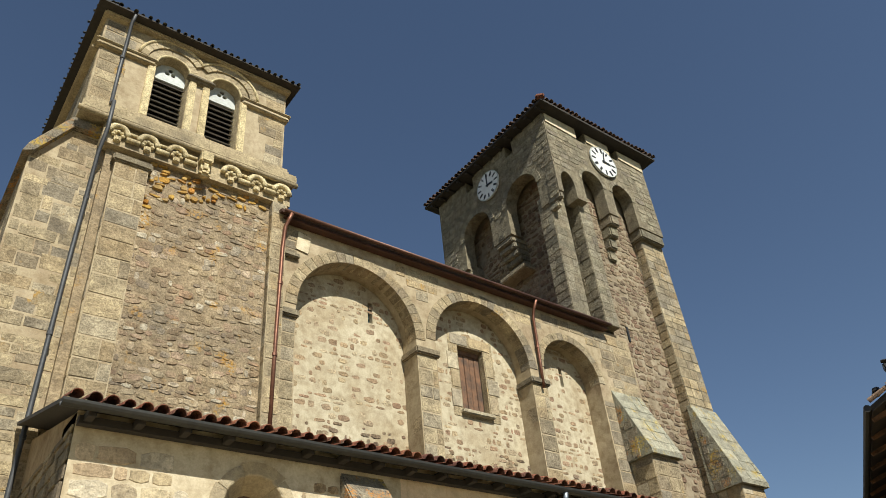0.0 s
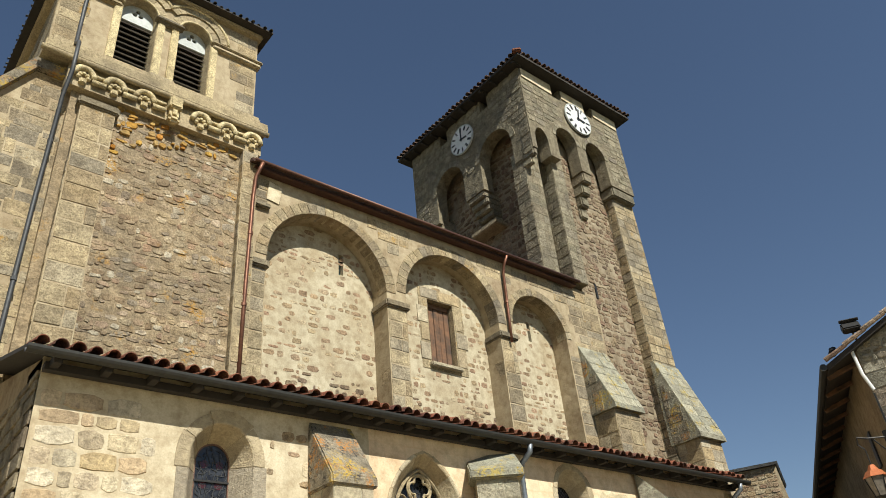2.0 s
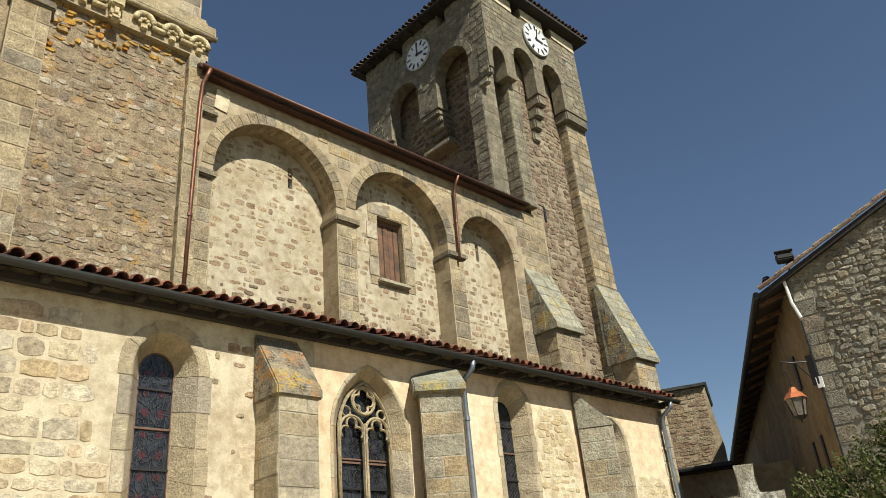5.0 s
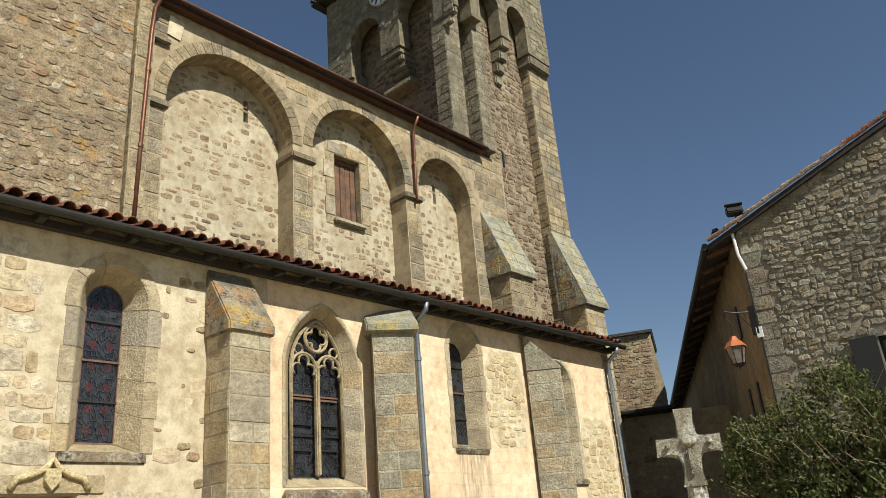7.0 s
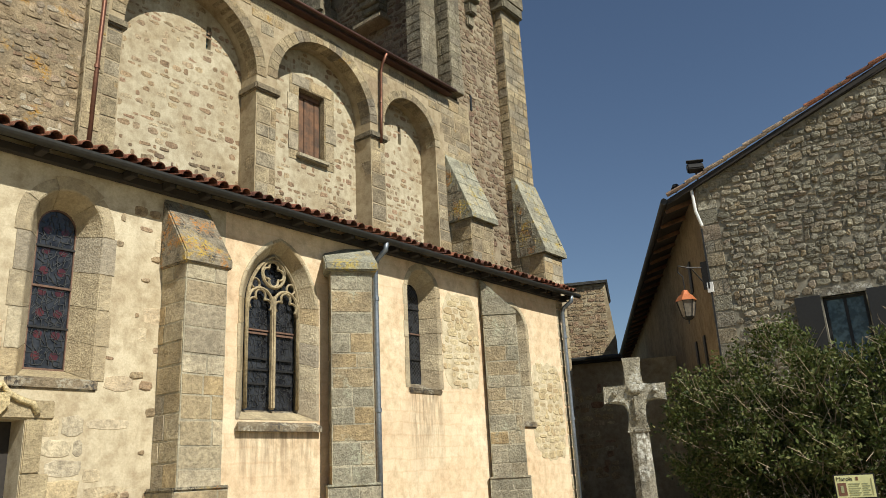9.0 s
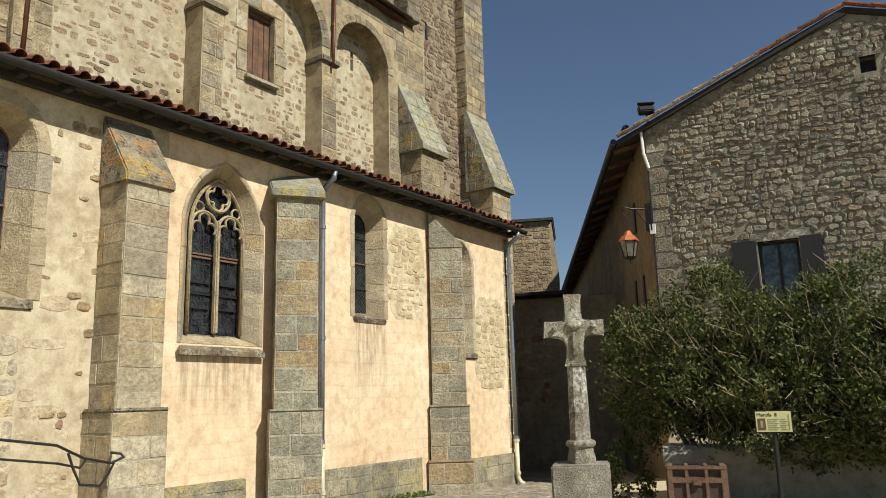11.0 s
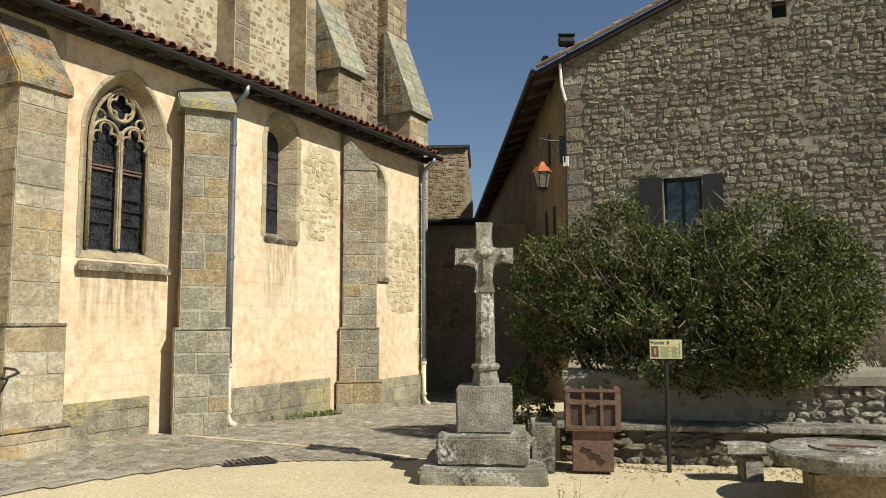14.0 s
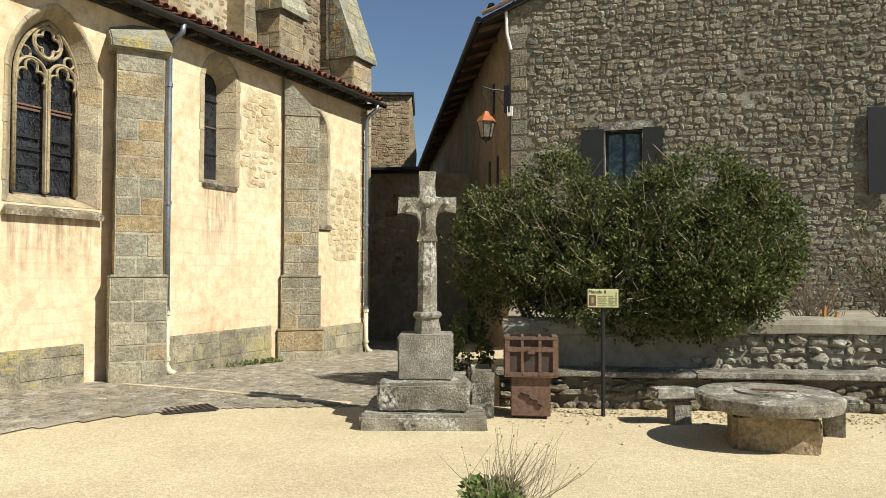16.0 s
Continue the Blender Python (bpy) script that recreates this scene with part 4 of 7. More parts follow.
def buttress(left, normal_az, width, depth, steps, cap, material, seed, cap_mat, g=0.09, across=False):
    """A buttress turned to its normal; left is its front left corner. steps: (z0, z1, grow). cap: eave z, top z; across: it falls along the front."""
    a = radians(normal_az)
    n = Vector((math.cos(a), math.sin(a), 0))
    u = Vector((-n.y, n.x, 0))
    o = Vector((*left, 0))
    ob = None
    core = bmesh.new()
    m = Matrix(((u.x, -n.x, 0, o.x), (u.y, -n.y, 0, o.y), (0, 0, 1, 0), (0, 0, 0, 1)))
    z0, z1, out = steps[-1]
    add_box(core, -out, width + out, -out, depth, z0, z1, m)
    ob = part("buttress", core, MORTAR_BLOCK, church, "squared stone buttress with a sloping lichened cap")
    for z0, z1, out in steps[:-1]:
        part("buttress_foot", box(-out, width + out, -out, depth, z0, z1 - 0.002, m), MORTAR_BLOCK, ob)
    over = g
    for i, (z0, z1, g) in enumerate(steps):
        front = Plane(o - u * g + n * g, u, (0, 0, 1), n)
        side = Plane(o - u * g + n * g, -n, (0, 0, 1), -u)
        side_r = Plane(o + u * (width + g) + n * g, -n, (0, 0, 1), u)
        pl = courses(front, 0, width + 2 * g, z0, z1, 0.28, 0.44, 0.011, [], 0.009, seed + i, 0.4, 0.006)
        pl += courses(side, 0.0, depth + g, z0, z1, 0.28, 0.36, 0.011, [], 0.009, seed + 9 + i, 0.35, 0.006)
        pl += courses(side_r, 0.0, depth + g, z0, z1, 0.28, 0.36, 0.011, [], 0.009, seed + 19 + i, 0.35, 0.006)
        put_stones(pl, "block", material, ob, 150, o, "block")
        if g > 0.02:
            part("offset", box(-g - 0.02, width + g + 0.02, -g - 0.02, depth, z1 - 0.004, z1 + 0.045, m, 0.02), cap_mat, ob)
    ez, tz = cap
    g = over
    bm = bmesh.new()
    vs = [bm.verts.new(m @ Vector(p)) for p in ((-g, -g, ez), (width + g, -g, ez), (width + g, -g, ez + 0.12), (-g, -g, ez + 0.12), (-g, depth, ez), (width + g, depth, ez), (width + g, depth, tz + 0.05), (-g, depth, tz + 0.05))]
    if across:
        for i, z in ((3, tz), (7, tz), (2, ez + 0.06), (6, ez + 0.06)):
            vs[i].co.z = z
    for q in ((0, 1, 2, 3), (3, 2, 6, 7), (0, 3, 7, 4), (1, 5, 6, 2), (4, 7, 6, 5), (0, 4, 5, 1)):
        bm.faces.new([vs[i] for i in q])
    bmesh.ops.bevel(bm, geom=bm.edges[:], offset=0.02, segments=2, affect="EDGES")
    slope = part("cap", bm, cap_mat, ob, "sloping cap stone with orange and black lichen")
    return ob


def aisle_buttresses():
    buttress((5.03, 7.99), 270, 0.59, 0.54, ((-0.2, 0.42, 0.12), (0.42, 1.55, 0.06), (1.55, 4.26, 0.0)), (4.24, 5.16), ASHLAR_PALE, 100, CAP, 0.05)
    buttress((7.62, 8.22), 233, 0.62, 0.62, ((-0.3, 1.48, 0.06), (1.48, 4.62, 0.0)), (4.62, 5.12), ASHLAR_GREY, 140, CAP_PALE)
    buttress((11.80, 8.44), 217, 0.64, 0.72, ((-0.4, 0.45, 0.10), (0.45, 1.45, 0.05), (1.45, 4.50, 0.0)), (4.49, 5.25), ASHLAR_GREY, 180, ASHLAR_GREY, 0.02, True)


def aisle_pipes():
    for x, zf in ((8.80, 0.0), (14.88, -0.26)):
        y = YA - 0.11
        grey = pipe_run(church, [(x, 8.15, 5.30), (x, 8.17, 5.18), (x, y - 0.05, 5.06), (x, y, 4.95), (x, y, 4.2), (x, y, 2.5), (x, y, zf + 0.95)], 0.045, ZINC_PALE, "downpipe", [((x, y, z), (0, 0, 1)) for z in (4.4, 2.6, zf + 1.0)])
        cream = pipe_run(church, [(x, y, zf + 0.97), (x, y, zf + 0.16), (x + 0.02, y - 0.05, zf + 0.06), (x + 0.06, y - 0.12, zf + 0.02)], 0.052, CREAM, "downpipe_foot", [((x, y, zf + 0.94), (0, 0, 1)), ((x, y, zf + 0.25), (0, 0, 1))])
        tagged(grey, "grey zinc downpipe")
        tagged(cream, "cream painted pipe foot")


aisle()
windows()
aisle_buttresses()
aisle_pipes()

# ---- church: nave ----
YN = 11.0
FN, FB = south(YN), south(11.5)
A1 = arch(5.51, 8.26, 5.95, 9.34, 1.37, 24)
A2 = arch(8.76, 11.45, 5.95, 9.42, 1.36, 24)
A3 = arch(11.92, 13.80, 5.95, 9.55, 0.96, 20)


def nave():
    wall_n = part("nave_wall", slab(FN, [(5.15, 5.85), (15.35, 5.85), (15.35, 11.2), (5.15, 11.2)], [A1, A2, A3], 0.5), MORTAR_TAN, church, "nave wall with three blind arches")
    nwin = [(9.74, 8.25), (10.50, 8.25), (10.50, 9.83), (9.74, 9.83)]
    slits = [[(7.42, 9.75), (7.53, 9.75), (7.53, 10.25), (7.42, 10.25)], [(12.95, 9.5), (13.06, 9.5), (13.06, 10.0), (12.95, 10.0)]]
    back = part("niche_wall", slab(FB, [(5.15, 5.85), (15.35, 5.85), (15.35, 11.2), (5.15, 11.2)], [nwin, *slits], 0.4), MORTAR_NICHE, church, "pale mortared rubble at the back of the blind arches")
    # added near-black sheet that stands for the unlit interior behind the openings
    part("inner_shade_sheet", box(5.2, 15.3, 11.92, 12.0, 5.9, 11.1), TIMBER_AND_SHADE, back)
    for s in slits:
        x0, x1, z0, z1 = s[0][0], s[1][0], s[0][1], s[2][1]
        part("slit_glass", box(x0, x1, 11.62, 11.63, z0, z1), GLASS_CLEAR, back, "narrow glazed slit")
    # stones that show through the mortar
    skip = [in_loop(nwin, 0.15)]
    outside = lambda u, v: not any(t(u, v) for t in tests)
    tests = [in_loop(a, 0.3) for a in (A1, A2, A3)]
    put_stones(courses(FB, 5.3, 13.9, 6.0, 10.8, 0.125, 0.19, 0.008, [*skip, outside], 0.03, 51, 0.55, 0.06, 0.50, False), "rubble", RUBBLE_NICHE, back, 220, (7, 11.5, 8))
    put_stones(courses(FB, 5.3, 13.9, 6.0, 7.4, 0.12, 0.17, 0.014, [outside], 0.03, 57, 0.55, 0.1, 0.30, True), "rubble", RUBBLE_RED, back, 100, (7, 11.5, 7))
    # blocked window with weathered boards
    win = part("window", slab(FB, [(9.5, 8.1), (10.78, 8.1), (10.78, 10.1), (9.5, 10.1)], [[(9.75, 8.26), (10.49, 8.26), (10.49, 9.82), (9.75, 9.82)]], 0.15, 0.012), ASHLAR, church, "blocked square window closed with weathered boards")
    for k in range(5):
        x = 9.75 + 0.148 * k
        part("board", box(x + 0.004, x + 0.144, 11.66 + 0.008 * (k % 2), 11.70, 8.28, 9.82, None, 0.008), WOOD_DARK, win)
    part("board", box(9.75, 10.49, 11.64, 11.66, 9.70, 9.82, None, 0.006), WOOD_DARK, win)
    part("window_sill", box(9.68, 10.56, 11.38, 11.62, 8.15, 8.25, None, 0.02), ASHLAR_GREY, win)
    put_stones([FB.matrix(x, z, 0.012, w, h, 0.014) for x, z, w, h in ((9.6, 8.5, 0.26, 0.42), (9.62, 8.95, 0.22, 0.4), (9.58, 9.4, 0.3, 0.42), (10.64, 8.5, 0.26, 0.42), (10.68, 8.95, 0.32, 0.4), (10.62, 9.4, 0.22, 0.42), (9.8, 9.97, 0.5, 0.27), (10.4, 9.97, 0.64, 0.27))], "block", ASHLAR_PALE, win, 8, (0, 0, 0), "jamb_stone")
    # ashlar of spandrels and piers
    near = [in_loop(arch(5.51 - 0.25, 8.26 + 0.25, 5.0, 9.34, 1.62, 24)), in_loop(arch(8.76 - 0.25, 11.45 + 0.25, 5.0, 9.42, 1.61, 24)), in_loop(arch(11.92 - 0.2, 13.80 + 0.2, 5.0, 9.55, 1.16, 20))]
    spand = courses(FN, 5.2, 15.3, 9.3, 11.1, 0.26, 0.44, 0.012, near, 0.018, 61, 0.4, 0.008)
    piers = []
    for u0, u1 in ((5.20, 5.50), (8.27, 8.75), (11.46, 11.91), (13.82, 14.3)):
        piers += courses(FN, u0, u1, 6.1, 9.1, 0.33, 0.40, 0.012, [], 0.016, int(u0 * 10), 0.3, 0.005)
        piers += courses(west(u0), YN + 0.0, YN + 0.49, 6.1, 9.1, 0.33, 0.3, 0.012, [], 0.016, int(u0 * 7), 0.3, 0.005) if u0 > 8 else []
    right = courses(FN, 14.3, 15.3, 6.1, 9.3, 0.28, 0.42, 0.012, [], 0.02, 66, 0.4, 0.01)
    put_stones(spand + piers + right, "block", ASHLAR, wall_n, 280, (8.5, YN, 9.0), "block")
    for (x0, x1, zs), k in (((5.51, 8.26, 9.34), 23), ((8.76, 11.45, 9.42), 23), ((11.92, 13.80, 9.55), 17)):
        c, r = (x0 + x1) / 2, (x1 - x0) / 2
        voussoirs(FN, c, zs, r - 0.004, r + (0.235 if r > 1 else 0.19), 0.0, math.pi, k, 0.014, wall_n, ASHLAR, 0.3)
    for x0, x1, z in ((5.12, 5.56, 9.20), (8.20, 8.82, 9.16), (11.40, 11.98, 9.20)):
        part("impost", box(x0, x1, YN - 0.08, YN + 0.5, z - 0.16, z, None, 0.03), ASHLAR_DARK, wall_n, "moulded impost block")
    part("impost", box(5.10, 5.52, YN - 0.1, YN - 0.02, 10.36, 10.46, None, 0.02), ASHLAR_DARK, wall_n)
    part("patch", slab(FN, [(5.45, 10.62), (5.72, 10.58), (5.78, 10.98), (5.5, 11.06)], [], 0.01, 0.028), MORTAR_PALE, wall_n, "pale mortar patch")
    # roof edge
    roof = bmesh.new()
    vs = [roof.verts.new(p) for p in ((5.0, 10.72, 11.28), (14.4, 10.72, 11.28), (14.4, 14.5, 12.6), (5.0, 14.5, 12.6), (5.0, 10.72, 11.20), (14.4, 10.72, 11.20), (14.4, 14.5, 12.5), (5.0, 14.5, 12.5))]
    for q in ((0, 1, 2, 3), (7, 6, 5, 4), (0, 4, 5, 1), (1, 5, 6, 2), (2, 6, 7, 3), (3, 7, 4, 0)):
        roof.faces.new([vs[i] for i in q])
    rf = part("nave_roof", roof, ROOF_DARK, church, "nave roof with a brown copper gutter")
    tile_row(rf, ((5.1, 10.78, 11.28), (14.35, 10.78, 11.28)), 52, 0.05, 0.4, (0, -1, -0.35), ROOF_DARK)
    part("gutter", tube([(5.05, 10.70, 11.24), (14.42, 10.70, 11.24)], 0.038, 10), COPPER_DARK, rf, smooth=True)
    part("fascia", box(5.1, 14.38, 10.80, 10.98, 11.15, 11.19), COPPER_DARK, rf)
    pipe_run(church, [(5.2, 10.68, 11.2), (5.16, 10.74, 11.05), (5.12, 10.80, 10.9), (5.10, 10.84, 10.4), (5.06, 10.86, 8.5), (5.02, 10.86, 6.2)], 0.04, COPPER, "downpipe", [((5.09, 10.85, 9.6), (0, 0, 1)), ((5.05, 10.86, 8.1), (0, 0, 1))])
    pipe_run(church, [(11.76, 10.70, 11.2), (11.76, 10.84, 11.0), (11.76, 10.90, 10.8), (11.74, 10.92, 9.6), (11.72, 10.92, 8.95)], 0.035, COPPER, "downpipe", [((11.74, 10.92, 10.0), (0, 0, 1))])
    sloped_buttress(church, 14.22, 15.22, YN, 10.30, 9.45, 7.58, 5.9, ASHLAR, 200)


def sloped_buttress(parent, x0, x1, y_wall, y_front, z_top, z_edge, z_base, material, seed):
    """A buttress whose long weathered slope leans back to the wall, over a set-back foot."""
    bm = bmesh.new()
    prof = [(y_wall + 0.1, z_top), (y_wall, z_top), (y_front - 0.06, z_edge + 0.1), (y_front - 0.06, z_edge), (y_wall + 0.1, z_edge)]
    a = [bm.verts.new((x0 - 0.05, y, z)) for y, z in prof]
    b = [bm.verts.new((x1 + 0.05, y, z)) for y, z in prof]
    bm.faces.new(a)
    bm.faces.new(b[::-1])
    for i in range(5):
        bm.faces.new((a[i], b[i], b[(i + 1) % 5], a[(i + 1) % 5]))
    ob = part("buttress", bm, CAP_PALE, parent, "buttress with a long lichened stone slope")
    part("foot", box(x0 + 0.04, x1 - 0.04, y_front + 0.06, y_wall + 0.1, z_base, z_edge), MORTAR_TAN, ob)
    d = Vector((0, y_wall - y_front + 0.06, z_top - z_edge - 0.1))
    slope = Plane((x0 - 0.05, y_front - 0.06, z_edge + 0.1), (1, 0, 0), d, d.cross(Vector((1, 0, 0))) * -1)
    if slope.n.z < 0:
        slope.n = -slope.n
    put_stones(courses(slope, 0, x1 - x0 + 0.1, 0.0, d.length, 0.32, 0.5, 0.014, [], 0.008, seed, 0.2, 0.003), "block", CAP_PALE, ob, 40, (x0, y_front, z_edge), "slope_stone")
    side = west(x0 - 0.05)
    up = lambda u, v: v > z_edge + 0.1 + (u - y_front + 0.06) / (y_wall - y_front + 0.06) * (z_top - z_edge - 0.1) - 0.02
    put_stones(courses(side, y_front - 0.05, y_wall, z_edge + 0.02, z_top, 0.24, 0.3, 0.012, [up], 0.012, seed + 2, 0.3, 0.005), "block", CAP, ob, 40, (x0, y_front, z_edge), "block")
    pl = courses(south(y_front + 0.06), x0 + 0.04, x1 - 0.04, z_base, z_edge - 0.01, 0.3, 0.45, 0.014, [], 0.014, seed + 3, 0.3, 0.005)
    pl += courses(west(x0 + 0.04), y_front + 0.06, y_wall, z_base, z_edge - 0.01, 0.3, 0.4, 0.014, [], 0.014, seed + 4, 0.3, 0.005)
    put_stones(pl, "block", material, ob, 60, (x0, y_front, z_edge), "block")


nave()

# ---- belfry ----
belfry = thing("belfry", (1.16, 11.0, 0), "square stone belfry with paired louvred windows over a carved cornice", "bell tower")


def belfry_tower():
    # lower stage
    low = part("lower_wall", box(1.7, 5.2, 11.0, 15.5, 0, 11.9), MORTAR_BELFRY, belfry, "brown rubble panel spotted with orange lichen")
    put_stones(courses(FN, 2.44, 4.86, 5.9, 11.5, 0.115, 0.17, 0.016, [], 0.012, 301, 0.6, 0.2, 0.82, True), "rubble", RUBBLE, low, 300, (3.6, 11, 8.5), "stone", "rubble_stone")
    crust = courses(FN, 2.46, 4.8, 9.9, 11.5, 0.10, 0.16, 0.048, [lambda u, v: v < 10.45 + 0.36 * (u - 2.4) + 0.7 * noise.noise((u * 2.2, v * 2.2, 7.0))], 0.014, 305, 0.6, 0.25, 0.62, True)
    put_stones(crust, "rubble", LICHEN, low, 60, (2.6, 11, 11.2), "stone", "rubble_stone")
    for x0, x1, z1, sd in ((1.86, 2.44, 11.15, 311), (4.86, 5.17, 11.5, 317)):
        pil = part("pilaster", box(x0, x1, 10.86, 11.05, 5.5, z1), MORTAR_TAN, belfry, "dressed stone pilaster")
        pl = courses(south(10.86), x0, x1, 5.6, z1, 0.34, 0.5 if x1 - x0 > 0.4 else 0.32, 0.014, [], 0.014, sd, 0.3, 0.004)
        pl += courses(west(x0), 10.86, 11.0, 5.6, z1, 0.34, 0.2, 0.012, [], 0.014, sd + 1, 0.3, 0.004)
        put_stones(pl, "block", ASHLAR, pil, 60, (x0, 11, 8), "block")
    part("pilaster_cap", box(1.80, 2.50, 10.80, 11.0, 11.15, 11.32, None, 0.03), ASHLAR_DARK, belfry)
    # wide corner mass with a sloped top
    bm = slab(south(11.12), [(0.58, 0), (1.9, 0), (1.9, 11.75), (1.08, 11.75), (0.58, 10.95)], [], 4.0)
    turret = part("corner_mass", bm, MORTAR_TAN, belfry, "coursed stone corner of the belfry with a sloped top")
    sl = lambda u, v: v > 10.9 + (u - 0.58) * 1.6 or u > 1.88
    pl = courses(south(11.12), 0.6, 1.88, 0.5, 11.7, 0.22, 0.36, 0.010, [sl], 0.014, 331, 0.6, 0.03, 0.95, True)
    pl += courses(west(0.58), 11.13, 14.5, 0.5, 10.8, 0.22, 0.36, 0.010, [], 0.014, 333, 0.6, 0.03, 0.95, True)
    put_stones(pl, "block", ASHLAR, turret, 220, (1.2, 11.1, 8), "block", "corner_stone")
    cap = bmesh.new()
    prof = [(0.46, 10.82), (0.52, 11.02), (1.06, 11.92), (1.6, 11.92), (1.6, 11.72), (1.12, 11.72), (0.62, 10.9)]
    a, b = [cap.verts.new((x, 10.98, z)) for x, z in prof], [cap.verts.new((x, 15.0, z)) for x, z in prof]
    cap.faces.new(a)
    cap.faces.new(b[::-1])
    for i in range(len(prof)):
        j = (i + 1) % len(prof)
        cap.faces.new((a[i], b[i], b[j], a[j]))
    part("sloped_coping", cap, CAP, belfry, "sloping coping with lichen")
    # carved cornice: a corbel table of small arches
    corn = part("cornice", box(1.10, 5.30, 10.72, 15.6, 12.02, 12.26, None, 0.03), TRIM, belfry, "moulded cornice over a row of carved arches")
    part("cornice_roll", tube([(1.05, 10.76, 12.0), (5.32, 10.76, 12.0)], 0.055, 8), TRIM, corn, smooth=True)
    part("frieze", box(1.55, 5.22, 10.86, 11.1, 11.50, 12.02), TRIM, corn)
    n = 7
    for k in range(n):
        cx = 1.80 + k * 0.535
        if k == 3:
            c = bmesh.new()
            add_box(c, cx - 0.12, cx + 0.12, 10.66, 10.9, 11.72, 11.98, None, 0.03)
            add_box(c, cx - 0.09, cx + 0.09, 10.70, 10.9, 11.52, 11.74, None, 0.05)
            add_box(c, cx - 0.11, cx + 0.11, 10.68, 10.88, 11.40, 11.54, None, 0.05)
            part("corbel", c, TRIM_PALE, corn, "carved stone corbel")
            continue
        bm = bmesh.new()
        add_tube(bm, [(cx + 0.17 * math.cos(t), 10.80, 11.72 + 0.19 * math.sin(t)) for t in [math.pi * i / 10 for i in range(11)]], 0.055, 7)
        arc = part("carved_arch", bm, TRIM_PALE, corn, "small carved arch on the cornice", True)
        bm = bmesh.new()
        for t in range(5):
            a = math.pi * (t / 4)
            bmesh.ops.create_icosphere(bm, subdivisions=1, radius=0.045, matrix=Matrix.Translation((cx + 0.085 * math.cos(a), 10.82, 11.70 + 0.09 * math.sin(a))))
        add_box(bm, cx - 0.06, cx + 0.06, 10.78, 10.9, 11.56, 11.68, None, 0.02)
        part("leaf_carving", bm, TRIM_PALE, arc)
        if k < n - 1:
            x = cx + 0.2675
            part("roll", tube([(x - 0.12, 10.80, 11.66), (x + 0.12, 10.80, 11.66)], 0.05, 8), TRIM_PALE, corn, smooth=True)
            part("roll", tube([(x - 0.12, 10.82, 11.82), (x + 0.12, 10.82, 11.82)], 0.035, 8), TRIM_PALE, corn, smooth=True)
    part("weathering", box(1.16, 5.24, 10.95, 11.15, 12.26, 12.62, None, 0.06), TRIM, corn)
    # upper stage
    fu = south(11.1)
    o1, o2 = arch(2.26, 2.94, 12.64, 14.22, 0.34), arch(3.40, 4.06, 12.64, 14.22, 0.33)
    up = part("upper_wall", slab(fu, [(1.16, 12.2), (5.13, 12.2), (5.13, 15.02), (1.16, 15.02)], [o1, o2], 0.45), MORTAR_TAN, belfry, "dressed stone bell stage")
    part("side_wall", slab(west(1.16), [(11.56, 12.2), (15.4, 12.2), (15.4, 15.02), (11.56, 15.02)], [], 0.4), MORTAR_TAN, belfry)
    part("side_wall", box(4.75, 5.13, 11.56, 15.4, 12.2, 15.02), MORTAR_TAN, belfry)
    part("back_wall", box(1.56, 4.74, 15.0, 15.4, 12.2, 15.02), MORTAR_TAN, belfry)
    # added black backing, painted shade behind the louvres
    part("inner_shade_sheet", box(1.6, 4.7, 12.3, 12.4, 12.2, 14.9), TIMBER_AND_SHADE, belfry)
    skip = [in_loop(arch(1.84, 3.22, 12.7, 14.22, 0.72)), in_loop(arch(2.98, 4.48, 12.7, 14.22, 0.72)), lambda u, v: 2.0 < u < 4.3 and v < 14.2]
    pl = courses(fu, 1.18, 5.11, 12.64, 14.9, 0.27, 0.5, 0.012, skip, 0.014, 351, 0.3, 0.004)
    pl += courses(west(1.16), 11.12, 15.3, 12.64, 14.8, 0.27, 0.5, 0.012, [], 0.014, 353, 0.3, 0.004)
    put_stones(pl, "block", ASHLAR, up, 120, (3, 11, 13.5), "block")
    for c, r, o, a0, a1 in ((2.60, 0.34, o1, 0.63, math.pi - 0.12), (3.73, 0.33, o2, 0.12, math.pi - 0.63)):
        win = part("window", loft(fu, o, 0.01, arch(c - r + 0.03, c + r - 0.03, 12.67, 14.2, r - 0.03), -0.32), TRIM, belfry, "round-headed bell opening with wooden louvres")
        voussoirs(fu, c, 14.22, r + 0.0, r + 0.20, 0.02, math.pi - 0.02, 9, 0.02, win, TRIM, 0.1)
        voussoirs(fu, c, 14.22, r + 0.21, r + 0.36, a0, a1, 10, 0.055, win, TRIM, 0.1)
        roll = [fu.at(c + (r + 0.39) * math.cos(a0 + (a1 - a0) * k / 16), 14.22 + (r + 0.39) * math.sin(a0 + (a1 - a0) * k / 16), 0.05) for k in range(17)]
        part("hood_roll", tube(roll, 0.035, 8), TRIM_PALE, win, "pale rounded hood mould", True)
        roll = [fu.at(c + (r + 0.015) * math.cos(math.pi * k / 16), 14.22 + (r + 0.015) * math.sin(math.pi * k / 16), 0.02) for k in range(17)]
        part("hood_roll", tube(roll, 0.025, 8), TRIM_PALE, win, smooth=True)
        clover = []
        for q in (90, 210, 330):
            a = radians(q)
            clover.append([(c + 0.07 * math.cos(a) + 0.052 * math.cos(math.tau * k / 10), 14.32 + 0.07 * math.sin(a) + 0.052 * math.sin(math.tau * k / 10)) for k in range(10)])
        part("tympanum", slab(fu, arch(c - r, c + r, 14.04, 14.22, r), clover, 0.05, -0.2), GREY_WHITE, win, "pale panel pierced by a trefoil")
